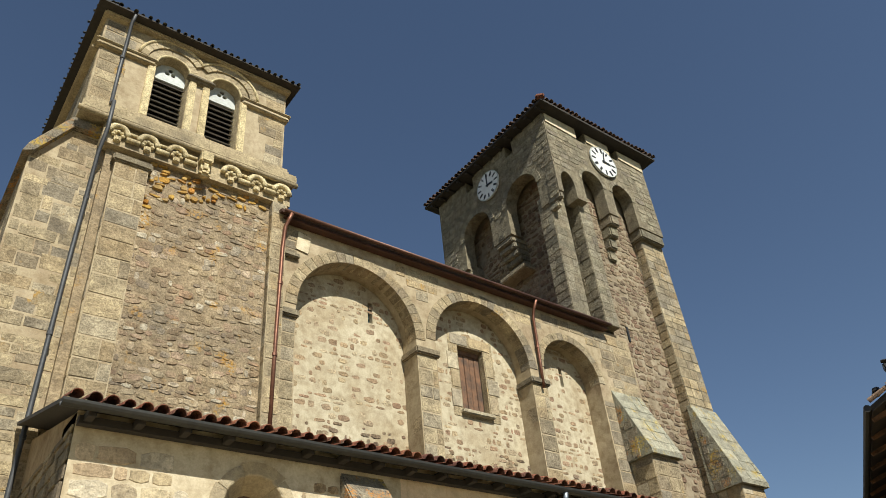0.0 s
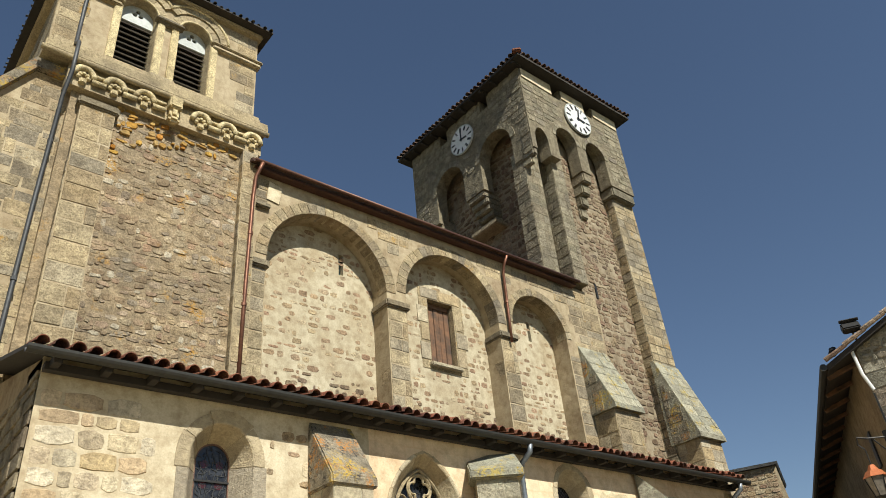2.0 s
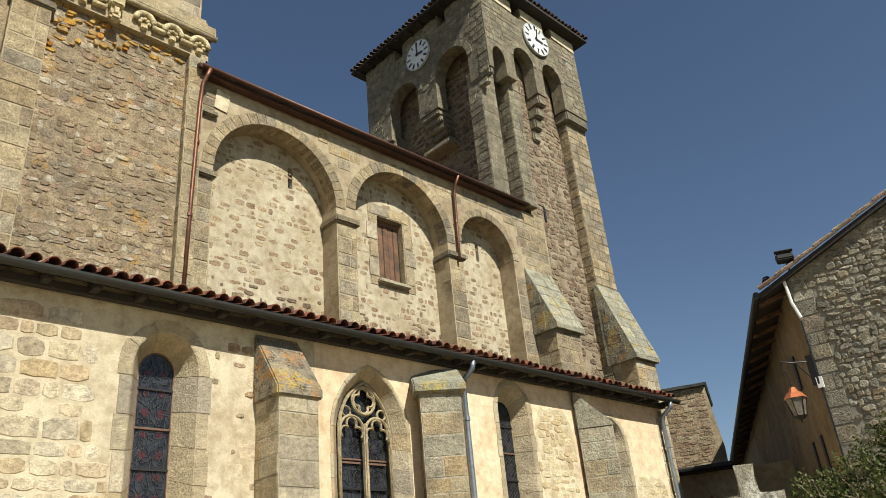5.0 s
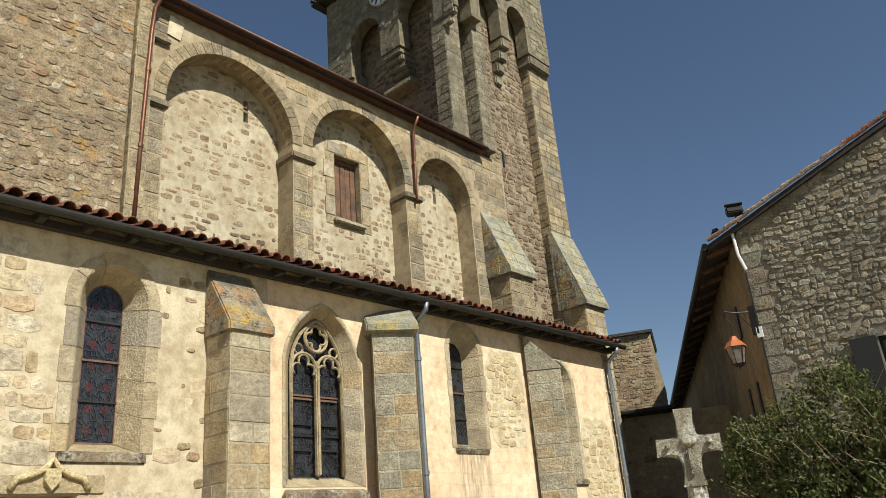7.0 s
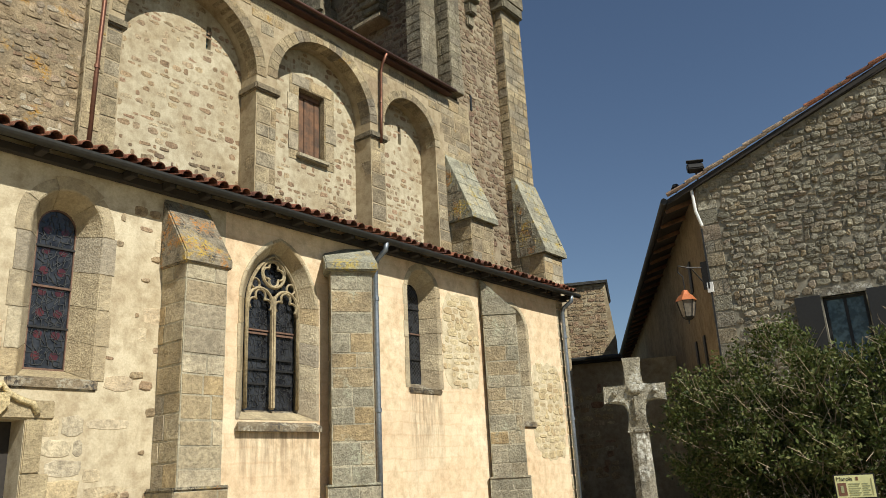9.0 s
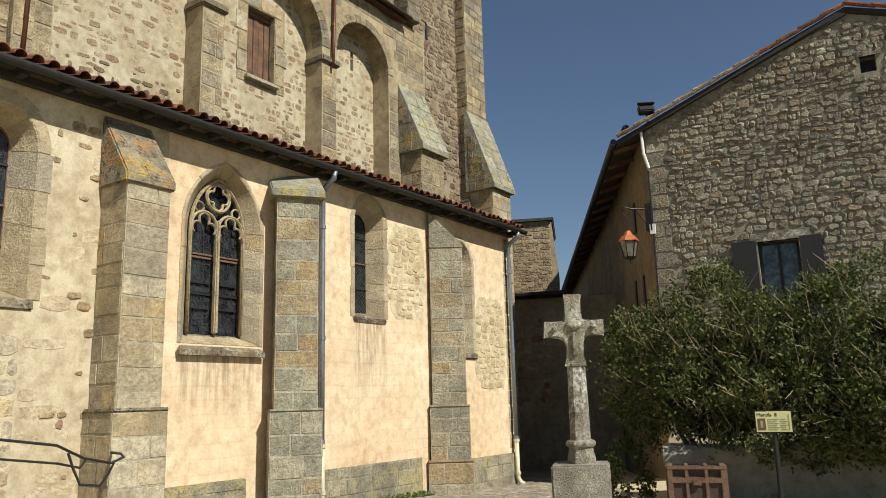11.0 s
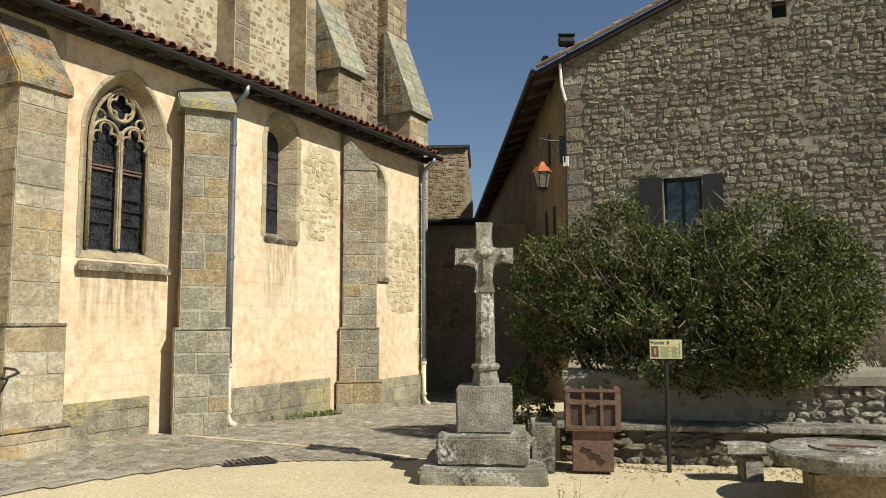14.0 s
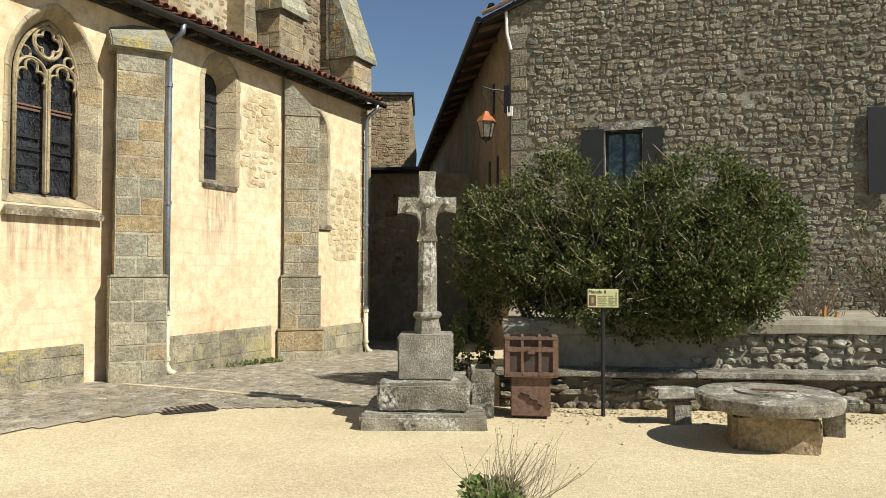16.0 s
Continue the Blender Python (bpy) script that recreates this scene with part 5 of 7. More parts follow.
        for k in range(10):
            z = 12.74 + 0.14 * k
            part("louvre", box(c - r + 0.02, c + r - 0.02, -0.06, 0.06, -0.012, 0.012, Matrix.Translation((0, 11.36, z)) @ Matrix.Rotation(radians(35), 4, "X")), SLAT, win)
        for s in (-1, 1):
            x = c + s * (r + 0.085)
            part("jamb_strip", box(x - 0.075, x + 0.075, 11.04, 11.12, 12.64, 14.10, None, 0.018), TRIM_PALE, win, "pale dressed jamb strip")
    part("pier_base", box(2.92, 3.42, 10.98, 11.12, 12.50, 12.66, None, 0.03), TRIM, belfry)
    for z0, z1, g in ((14.08, 14.13, 0.0), (14.13, 14.18, 0.05), (14.18, 14.24, 0.02)):
        part("capital", box(2.93 - g, 3.41 + g, 11.0 - g, 11.12, z0, z1, None, 0.015), ASHLAR_DARK, belfry, "worn moulded capital of the central pier")
    for x0, x1 in ((1.06, 2.25), (4.07, 5.22)):
        part("string_course", box(x0, x1, 10.96, 11.2, 14.14, 14.20, None, 0.02), TRIM, belfry)
        part("string_course", box(x0 + 0.03, x1 - 0.03, 11.0, 11.2, 14.05, 14.14, None, 0.02), TRIM, belfry)
    part("string_course", box(1.04, 1.3, 11.2, 15.4, 14.07, 14.17, None, 0.025), TRIM, belfry)
    part("eaves_course", box(1.08, 5.2, 10.96, 15.5, 14.93, 15.03, None, 0.03), TRIM, belfry)
    bm = bmesh.new()
    q = [bm.verts.new(p) for p in ((0.92, 10.78, 15.02), (5.34, 10.78, 15.02), (5.34, 15.7, 15.02), (0.92, 15.7, 15.02))]
    p = [bm.verts.new((v.co.x, v.co.y, 15.06)) for v in q]
    top = bm.verts.new((3.1, 13.2, 16.3))
    bm.faces.new(q[::-1])
    for i in range(4):
        bm.faces.new((q[i], q[(i + 1) % 4], p[(i + 1) % 4], p[i]))
        bm.faces.new((p[i], p[(i + 1) % 4], top))
    rf = part("roof", bm, TIMBER_AND_SHADE, belfry, "low tiled roof with dark eaves")
    tile_row(rf, ((0.94, 10.75, 15.055), (5.34, 10.75, 15.045)), 30, 0.04, 0.4, (0, -1, -0.4), SLATE)
    tile_row(rf, ((0.90, 10.78, 15.055), (0.90, 15.6, 15.045)), 30, 0.028, 0.4, (-1, 0, -0.4), SLATE)
    pipe_run(belfry, [(1.62, 10.80, 15.02), (1.60, 10.92, 14.88), (1.58, 10.94, 13.4), (1.58, 10.92, 12.5), (1.58, 10.64, 12.3), (1.58, 10.62, 11.6), (1.56, 10.86, 11.2), (1.53, 10.92, 9.0), (1.50, 10.92, 5.0), (1.50, 10.92, 0.0)], 0.036, ZINC, "downpipe", [((1.58, 10.93, 13.8), (0, 0, 1)), ((1.55, 10.9, 10.2), (0, 0, 1)), ((1.52, 10.92, 7.6), (0, 0, 1)), ((1.51, 10.92, 6.0), (0, 0, 1))])


belfry_tower()

# ---- clock tower ----
tower = thing("clock_tower", (13.5, 11.1, 0), "tall fortified stone clock tower with arched machicolations and two clocks", "clock tower")


def clock(plane, u, v, r, hour, minute, parent):
    face = bmesh.new()
    m = Matrix(((plane.u.x, plane.v.x, plane.n.x, 0), (plane.u.y, plane.v.y, plane.n.y, 0), (plane.u.z, plane.v.z, plane.n.z, 0), (0, 0, 0, 1)))
    c = plane.at(u, v, 0.05)
    bmesh.ops.create_cone(face, cap_ends=True, segments=40, radius1=r, radius2=r * 0.985, depth=0.06, matrix=Matrix.Translation(c) @ m)
    ob = part("clock_face", face, WHITE, parent, "round white enamel clock face with black numerals")
    rim = bmesh.new()
    add_tube(rim, [c + m.to_3x3() @ Vector((r * math.cos(math.tau * k / 40), r * math.sin(math.tau * k / 40), 0.02)) for k in range(41)], 0.022, 6)
    part("rim", rim, GREY_WHITE, ob)
    for k in range(12):
        a = math.tau * k / 12
        bm = bmesh.new()
        for s in ((-0.05, 0.0, 0.05) if k in (0, 1, 4, 5, 7, 8) else (-0.03, 0.03)):
            add_box(bm, s * r - 0.012 * r / 0.6, s * r + 0.012 * r / 0.6, 0.62 * r, 0.93 * r, 0.032, 0.04, Matrix.Translation(c) @ m @ Matrix.Rotation(a, 4, "Z"))
        part("numeral", bm, BLACK, ob)
    for a, l, w_ in ((hour, 0.5, 0.035), (minute, 0.78, 0.025)):
        bm = bmesh.new()
        add_box(bm, -w_ * r / 0.6, w_ * r / 0.6, -0.12 * r, l * r, 0.045, 0.055, Matrix.Translation(c) @ m @ Matrix.Rotation(-radians(a), 4, "Z"))
        part("hand_pointer", bm, BLACK, ob)


def parapet_outline(u0, u1, z_leg, z_top, arches, gaps, notch):
    """Outline of a parapet that stands on arches and is notched at its top. arches: u0, u1, spring, rise."""
    pts = [(u0, z_leg)]
    for a, b, zs, rise in arches:
        c, r = (a + b) / 2, (b - a) / 2
        pts.append((a, z_leg))
        pts += [(c - r * math.cos(math.pi * k / 12), zs + rise * math.sin(math.pi * k / 12)) for k in range(13)]
        pts.append((b, z_leg))
    pts.append((u1, z_leg))
    pts.append((u1, z_top))
    for a, b in reversed(gaps):
        pts += [(b, z_top), (b, notch), (a, notch), (a, z_top)]
    pts.append((u0, z_top))
    return pts


def clock_tower():
    YP, YL, YB = 10.55, 11.0, 11.06
    fp, fb = south(YP), south(YB)
    core = part("shaft_wall", box(14.1, 18.0, 11.42, 16.0, -0.5, 18.0), MORTAR_RED, tower, "reddish rubble shaft with dressed corners")
    put_stones(courses(fb, 14.97, 17.0, 5.9, 16.2, 0.15, 0.22, 0.022, [], 0.02, 401, 0.5, 0.18, 0.9, True), "rubble", RUBBLE_RED, core, 300, (16.5, 11, 10), "stone", "rubble_stone")
    put_stones(courses(west(14.1), 11.5, 15.9, 11.5, 17.0, 0.17, 0.26, 0.03, [], 0.02, 403, 0.5, 0.09, 0.95, True), "rubble", RUBBLE_RED, core, 120, (14, 12, 14), "stone", "rubble_stone")
    part("panel_wall", box(14.94, 17.98, YB, 11.42, -0.5, 18.0), MORTAR_RED, tower, "reddish rubble panel of the shaft")
    part("slit", box(15.50, 15.57, YB - 0.035, YB, 11.2, 11.65), BLACK, core)
    # pilasters of the south and west faces
    for x0, x1, y0, y1, z0, z1, sd in ((13.45, 14.06, YL, 11.5, 10.9, 15.6, 411), (14.40, 14.90, 10.80, 11.42, 11.32, 15.7, 412), (16.99, 18.0, 10.74, YB + 0.1, 5.5, 15.9, 413), (13.55, 14.15, 14.85, 15.75, 10.9, 15.4, 414)):
        pil = part("pilaster", box(x0, x1, y0, y1, z0, z1), MORTAR_TOWER, tower, "dressed stone pilaster")
        pl = courses(south(y0), x0, x1, z0, z1, 0.26, 0.42, 0.012, [], 0.012, sd, 0.4, 0.008)
        pl += courses(west(x0), y0, y1, z0, z1, 0.26, 0.34, 0.020, [], 0.014, sd + 20, 0.4, 0.010)
        put_stones(pl, "block", ASHLAR_TOWER if sd != 413 else ASHLAR, pil, 110, (x0, y0, 14), "block")
    # machicolated parapet
    s_arch = [(13.60, 14.16, 15.75, 0.50), (14.58, 15.50, 16.30, 0.56), (15.92, 16.84, 16.32, 0.56)]
    gaps = [(14.80, 15.22), (16.32, 16.74)]
    par = part("parapet", slab(fp, parapet_outline(13.41, 17.98, 15.35, 18.50, s_arch, gaps, 18.02), [], 0.42), MORTAR_TOWER, tower, "overhanging parapet carried on arches")
    w_arch = [(11.32, 12.70, 16.20, 0.70), (13.52, 14.84, 16.24, 0.70)]
    w_gaps = [(12.04, 12.37), (14.05, 14.42)]
    wp = west(13.41)
    par_w = part("parapet", slab(wp, parapet_outline(10.975, 15.95, 15.2, 18.50, w_arch, w_gaps, 18.02), [], 0.42), MORTAR_TOWER, tower, "overhanging parapet carried on arches")
    part("parapet", box(17.56, 17.98, YP + 0.43, 15.95, 15.35, 18.5), MORTAR_TOWER, tower)
    def rings(arches, s):
        return [in_loop([(c - r, 15.0), (c + r, 15.0)] + [(c + r * math.cos(math.pi * k / 12), zs + (ri + s) * math.sin(math.pi * k / 12)) for k in range(13)]) for c, r, zs, ri in [((a + b) / 2, (b - a) / 2 + s, zs, ri) for a, b, zs, ri in arches]]
    notch = lambda gs: (lambda u, v: v > 18.0 and any(a - 0.01 < u < b + 0.01 for a, b in gs))
    disc = lambda cu, cv, r: (lambda u, v: math.hypot(u - cu, v - cv) < r)
    put_stones(courses(fp, 13.43, 17.96, 15.4, 18.48, 0.21, 0.36, 0.016, [*rings(s_arch, 0.14), notch(gaps), disc(15.81, 17.5, 0.58)], 0.016, 421, 0.35, 0.006), "hewn", ASHLAR_TOWER, par, 160, (15, 10.5, 17), "block")
    put_stones(courses(wp, 10.58, 15.93, 15.25, 18.48, 0.21, 0.36, 0.016, [*rings(w_arch, 0.2), notch(w_gaps), disc(13.3, 17.52, 0.5)], 0.016, 423, 0.35, 0.006), "hewn", ASHLAR_TOWER, par_w, 160, (13, 12, 17), "block")
    for a, b, zs, ri in s_arch[1:]:
        voussoirs(fp, (a + b) / 2, zs, (b - a) / 2, (b - a) / 2 + 0.14, 0.0, math.pi, 9, 0.018, par, ASHLAR_TOWER, 0.2)
    for a, b, zs, ri in w_arch:
        voussoirs(wp, (a + b) / 2, zs, (b - a) / 2, (b - a) / 2 + 0.2, 0.0, math.pi, 13, 0.022, par_w, ASHLAR_TOWER, 0.2)
    # pale merlon faces
    for x0, x1 in ((13.46, 14.78), (15.24, 16.30), (16.76, 17.94)):
        part("merlon_render", slab(fp, [(x0, 18.12), (x1, 18.05), (x1, 18.46), (x0, 18.46)], [], 0.012, 0.034), MORTAR_PALE, par, "pale render on the merlon")
    # corbels under the legs
    for x0, x1, stop in ((13.42, 13.60, 2), (15.52, 15.90, 4), (16.88, 17.96, 1)):
        for k in range(stop):
            f = 0.42 - 0.42 / (stop + (0 if stop == 4 else 0)) * k
            y0 = YP + 0.02 + 0.13 * k
            part("corbel", box(x0 + 0.01 * k, x1 - 0.01 * k, y0, YB + 0.02, 15.35 - (0.24 if stop == 2 else 0.36) * (k + 1), 15.346 - (0.24 if stop == 2 else 0.36) * k, None, 0.04), ASHLAR_TOWER, tower, "stepped stone corbel")
    for k in range(5):
        x0 = 13.43 + 0.1 * k
        part("corbel", box(x0, 14.15, 12.76, 13.46, 15.2 - 0.2 * (k + 1), 15.196 - 0.2 * k, None, 0.03), ASHLAR_TOWER, tower, "stepped stone corbel")
    part("corbel", box(13.62, 14.15, 12.6, 13.7, 14.0, 14.16, None, 0.03), ASHLAR_PALE, tower)
    clock(fp, 15.81, 17.50, 0.58, 96, 12, tower)
    clock(wp, 13.30, 17.52, 0.52, -96, 0, tower)
    # roof
    bm = bmesh.new()
    q = [bm.verts.new(p) for p in ((13.05, 10.18, 18.52), (18.34, 10.18, 18.52), (18.34, 16.3, 18.52), (13.05, 16.3, 18.52))]
    p = [bm.verts.new((v.co.x, v.co.y, 18.60)) for v in q]
    top = bm.verts.new((15.7, 13.2, 20.3))
    bm.faces.new(q[::-1])
    for i in range(4):
        bm.faces.new((q[i], q[(i + 1) % 4], p[(i + 1) % 4], p[i]))
        bm.faces.new((p[i], p[(i + 1) % 4], top))
    rf = part("roof", bm, TIMBER_AND_SHADE, tower, "low pyramid roof of red tiles with dark eaves")
    tile_row(rf, ((13.05, 10.14, 18.63), (18.34, 10.14, 18.63)), 30, 0.075, 0.4, (0, -1, -0.45), ROOF_DARK)
    tile_row(rf, ((13.01, 10.18, 18.63), (13.01, 16.3, 18.63)), 34, 0.075, 0.4, (-1, 0, -0.45), ROOF_DARK)
    for k in range(12):
        y = 10.5 + 0.5 * k
        part("rafter_end", box(13.1, 13.45, y - 0.05, y + 0.05, 18.44, 18.52), TIMBER_AND_SHADE, rf)
    part("hip_tile", box(-0.09, 0.09, -0.14, 0.14, 0, 0.12, pose(13.06, 10.2, 18.62, 0, 0, 45), 0.03), ROOF_TILE, rf)
    part("lightning_rod", tube([(15.7, 13.2, 20.2), (15.7, 13.2, 22.2)], 0.02, 6), IRON, rf)
    sloped_buttress(tower, 16.99, 18.02, 10.73, 9.98, 9.5, 7.16, -0.6, ASHLAR_PALE, 440)


clock_tower()

# ---- stone house on the square ----
HX, HY = 13.7, 4.64
house = thing("stone_house", (HX, HY, 0), "grey rubble stone house with a gable front and dark shutters", "house")
SIDE = Vector((0.877, 0.480, 0)).normalized()


def stone_house():
    fh = Plane((HX, HY, 0), (0.13, -1, 0), (0, 0, 1), (-1, -0.13, 0))
    slope = 0.395
    ridge, wide = 3.62, 7.7
    fall = 1.43 / (wide - ridge)
    gable = [(0, -0.4), (wide, -0.4), (wide, 6.68), (ridge, 6.68 + slope * ridge), (0, 6.68)]
    w_main = [(1.80, 2.56), (2.46, 2.56), (2.46, 4.17), (1.80, 4.17)]
    w_small = [(3.74, 6.91), (3.98, 6.91), (3.98, 7.20), (3.74, 7.20)]
    w_two = [(6.50, 2.9), (7.20, 2.9), (7.20, 4.32), (6.50, 4.32)]
    wall = part("facade_wall", slab(fh, gable, [w_main, w_small, w_two], 0.5), MORTAR_GREY, house, "grey rubble front wall, raked by the sun")
    top = lambda u, v: v > 6.62 + slope * u or v > 6.62 + fall * (wide - u)
    skip = [top, in_loop(w_main, 0.16), in_loop(w_small, 0.08), in_loop(w_two, 0.14), lambda u, v: u < 0.34 and v < 6.3]
    laid = courses(fh, 0.02, wide - 0.02, 0.6, 8.1, 0.105, 0.155, 0.030, skip, 0.006, 501, 0.62, 0.20, 0.98, True)
    put_stones(laid[::2] + laid[1::6], "rubble", RUBBLE_GREY, wall, 180, fh.at(1.6, 5.3), "stone", "rubble_stone")
    put_stones(laid[3::6] + laid[5::6], "split", RUBBLE_GREY, wall, 120, fh.at(1.6, 5.3), "stone", "rubble_stone")
    quoins = courses(fh, 0.0, 0.36, 0.4, 6.3, 0.27, 0.34, 0.02, [], 0.016, 503, 0.4, 0.01)
    put_stones(quoins, "block", RUBBLE_GREY, wall, 40, fh.at(0, 4), "quoin")
    # side wall on the alley
    fs = Plane((HX, HY, 0), SIDE, (0, 0, 1), (-SIDE.y, SIDE.x, 0))
    L = 26.0
    s_win = [(4.2, 0.8), (5.1, 0.8), (5.1, 3.1), (4.2, 3.1)]
    # this wall's colour is darkened to carry the alley's shade
    part("side_wall", slab(fs, [(0.02, -0.8), (L, -0.8), (L, 6.55), (0.02, 6.55)], [s_win], 0.5), PLASTER_SHADED, house, "ochre rendered side wall, its colour darkened for the alley shade")
    for u0, u1, z0, z1 in ((1.2, 1.4, 2.5, 3.95), (2.3, 2.5, 2.5, 4.0), (1.75, 2.0, 4.95, 5.6), (6.2, 7.1, -0.7, 1.7), (9.5, 10.3, 0.8, 2.4)):
        part("shutter", slab(fs, [(u0, z0), (u1, z0), (u1, z1), (u0, z1)], [], 0.03, 0.035), SHUTTER, house, "dark closed shutter")
    # roof and eaves
    def slab_roof(name, quad, th, mat, label=""):
        bm = bmesh.new()
        a = [bm.verts.new(p) for p in quad]
        b = [bm.verts.new(Vector(p) - Vector((0, 0, th))) for p in quad]
        bm.faces.new(a)
        bm.faces.new(b[::-1])
        for i in range(4):
            bm.faces.new((a[i], b[i], b[(i + 1) % 4], a[(i + 1) % 4]))
        return part(name, bm, mat, house, label)
    e = Vector((-SIDE.y, SIDE.x, 0))
    c0 = Vector((HX, HY, 6.42)) + e * 0.53
    c1 = c0 + SIDE * (L + 0.3)
    r0 = fh.at(ridge, 6.68 + slope * ridge + 0.05, 0.06)
    r1 = r0 + SIDE * (L + 0.3)
    rf = slab_roof("roof", [c0, c1, r1, r0], 0.10, TIMBER_AND_SHADE, "tiled roof with deep dark eaves over the alley")
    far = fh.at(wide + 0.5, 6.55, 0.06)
    slab_roof("roof", [r0, r1, far + SIDE * L, far], 0.1, TIMBER_AND_SHADE)
    start = c0 - SIDE * 0.04 + Vector((0, 0, 0.05))
    for a, b, n in ((start, r0 + Vector((0, 0, 0.05)), 11), (r0 + Vector((0, 0, 0.05)), far + Vector((0, 0, 0.05)), 11)):
        for k in range(n):  # half-round tiles that overlap up the verge
            p, q = a.lerp(b, k / n), a.lerp(b, (k + 1.12) / n)
            lift = Vector((0, 0, 0.028 if b is not far else 0.0))
            part("verge_tile", tube([p + lift, q], 0.047, 8, 0.038), ROOF_TILE if (k > 6 or a is not start) else TILE_PALE, rf)
    part("verge_board", tube([fh.at(-0.1, 6.60, 0.03), fh.at(ridge, 6.62 + slope * ridge, 0.03)], 0.045, 4), TIMBER_AND_SHADE, rf)
    for k in range(24):
        p = c0 + SIDE * (0.4 + k * 1.0) - Vector((0, 0, 0.12))
        part("rafter_end", tube([p, p - e * 0.5 + Vector((0, 0, 0.16))], 0.05, 4), WOOD_DARK, rf)
    part("gutter", tube([c0 - Vector((0, 0, 0.03)) + e * 0.06, c1 - Vector((0, 0, 0.03)) + e * 0.06], 0.065, 8), GUTTER, rf)
    # windows and shutters
    for (x0, z0), (x1, z1), leafs in (((1.80, 2.56), (2.46, 4.17), (0.40, 0.34)), ((6.50, 2.9), (7.20, 4.32), (0.36, 0.30))):
        win = part("window", slab(fh, [(x0, z0), (x1, z0), (x1, z1), (x0, z1)], [[(x0 + 0.05, z0 + 0.05), ((x0 + x1) / 2 - 0.025, z0 + 0.05), ((x0 + x1) / 2 - 0.025, z1 - 0.05), (x0 + 0.05, z1 - 0.05)], [((x0 + x1) / 2 + 0.025, z0 + 0.05), (x1 - 0.05, z0 + 0.05), (x1 - 0.05, z1 - 0.05), ((x0 + x1) / 2 + 0.025, z1 - 0.05)]], 0.06, -0.14), SHUTTER, house, "dark framed casement window with open shutters")
        for a, b in ((x0 + 0.05, (x0 + x1) / 2 - 0.025), ((x0 + x1) / 2 + 0.025, x1 - 0.05)):
            part("pane", slab(fh, [(a, z0 + 0.05), (b, z0 + 0.05), (b, z1 - 0.05), (a, z1 - 0.05)], [], 0.01, -0.17), GLASS_CLEAR, win)
        for a, b in ((x0 - leafs[0] - 0.02, x0 - 0.02), (x1 + 0.02, x1 + leafs[1] + 0.02)):
            sh = part("shutter", slab(fh, [(a, z0 - 0.02), (b, z0 - 0.02), (b, z1 + 0.02), (a, z1 + 0.02)], [], 0.035, 0.085), SHUTTER, win, "dark painted wooden shutter")
        part("lintel", slab(fh, [(x0 - 0.12, z1 + 0.0), (x1 + 0.12, z1 + 0.0), (x1 + 0.16, z1 + 0.16), (x0 - 0.1, z1 + 0.15)], [], 0.12, 0.02), GRANITE, win, "stone lintel")
    small = part("window", slab(fh, w_small, [], 0.02, -0.22), SHUTTER, house, "small square attic opening")
    part("lintel", slab(fh, [(3.66, 7.20), (4.08, 7.20), (4.06, 7.33), (3.67, 7.32)], [], 0.1, 0.03), GRANITE, small)
    pipe = tube([fh.at(-0.04, 6.55, 0.10), fh.at(-0.02, 6.1, 0.10), fh.at(0.05, 5.8, 0.07)], 0.03, 8)
    part("cable_duct", pipe, WHITE, house, "white cable duct at the eaves")
    part("cable", tube([fh.at(0.03, 5.75, 0.06), fh.at(0.04, 4.6, 0.06), fh.at(0.03, 2.9, 0.06)], 0.016, 6), BLACK, house)
    part("junction_box", slab(fh, [(-0.02, 4.53), (0.08, 4.53), (0.08, 4.72), (-0.02, 4.72)], [], 0.05, 0.08), WHITE, house)
    part("outer_wall", slab(Plane(fh.at(wide, 0), SIDE, (0, 0, 1), (SIDE.y, -SIDE.x, 0)), [(0.0, -0.4), (L, -0.4), (L, 6.5), (0.0, 6.5)], [], 0.4), MORTAR_GREY, house)
    return fh


FH = stone_house()


def floodlight():
    p = FH.at(0.10, 6.93, 0.14)
    ob = thing("floodlight", p, "black floodlight bracketed at the corner of the eaves", "floodlight")
    part("housing", box(-0.15, 0.15, -0.07, 0.07, -0.08, 0.10, Matrix.Translation(p) @ Matrix.Rotation(radians(-60), 4, "Z") @ Matrix.Rotation(radians(-35), 4, "X"), 0.02), IRON, ob)
    part("bracket", tube([p - Vector((0, 0, 0.04)), FH.at(0.10, 6.70, 0.05)], 0.02, 6), IRON, ob)
    part("visor", box(-0.16, 0.16, -0.13, -0.07, 0.08, 0.1, Matrix.Translation(p) @ Matrix.Rotation(radians(-60), 4, "Z") @ Matrix.Rotation(radians(-35), 4, "X")), IRON, ob)
    q = Vector((HX, HY, 6.60)) + Vector((-SIDE.y, SIDE.x, 0)) * 0.36
    spot = thing("eaves_spotlight", q, "small dark spotlight clipped on the gutter", "floodlight")
    for k in (0, 1):
        part("lamp_head", box(-0.05, 0.05, -0.06, 0.06, 0.02, 0.14, Matrix.Translation(q + SIDE * 0.14 * k) @ Matrix.Rotation(0.6, 4, "Y"), 0.02), IRON, spot)
    part("clip", tube([q - Vector((0, 0, 0.05)), q + Vector((0, 0, 0.06))], 0.012, 6), IRON, spot)
    return ob, spot


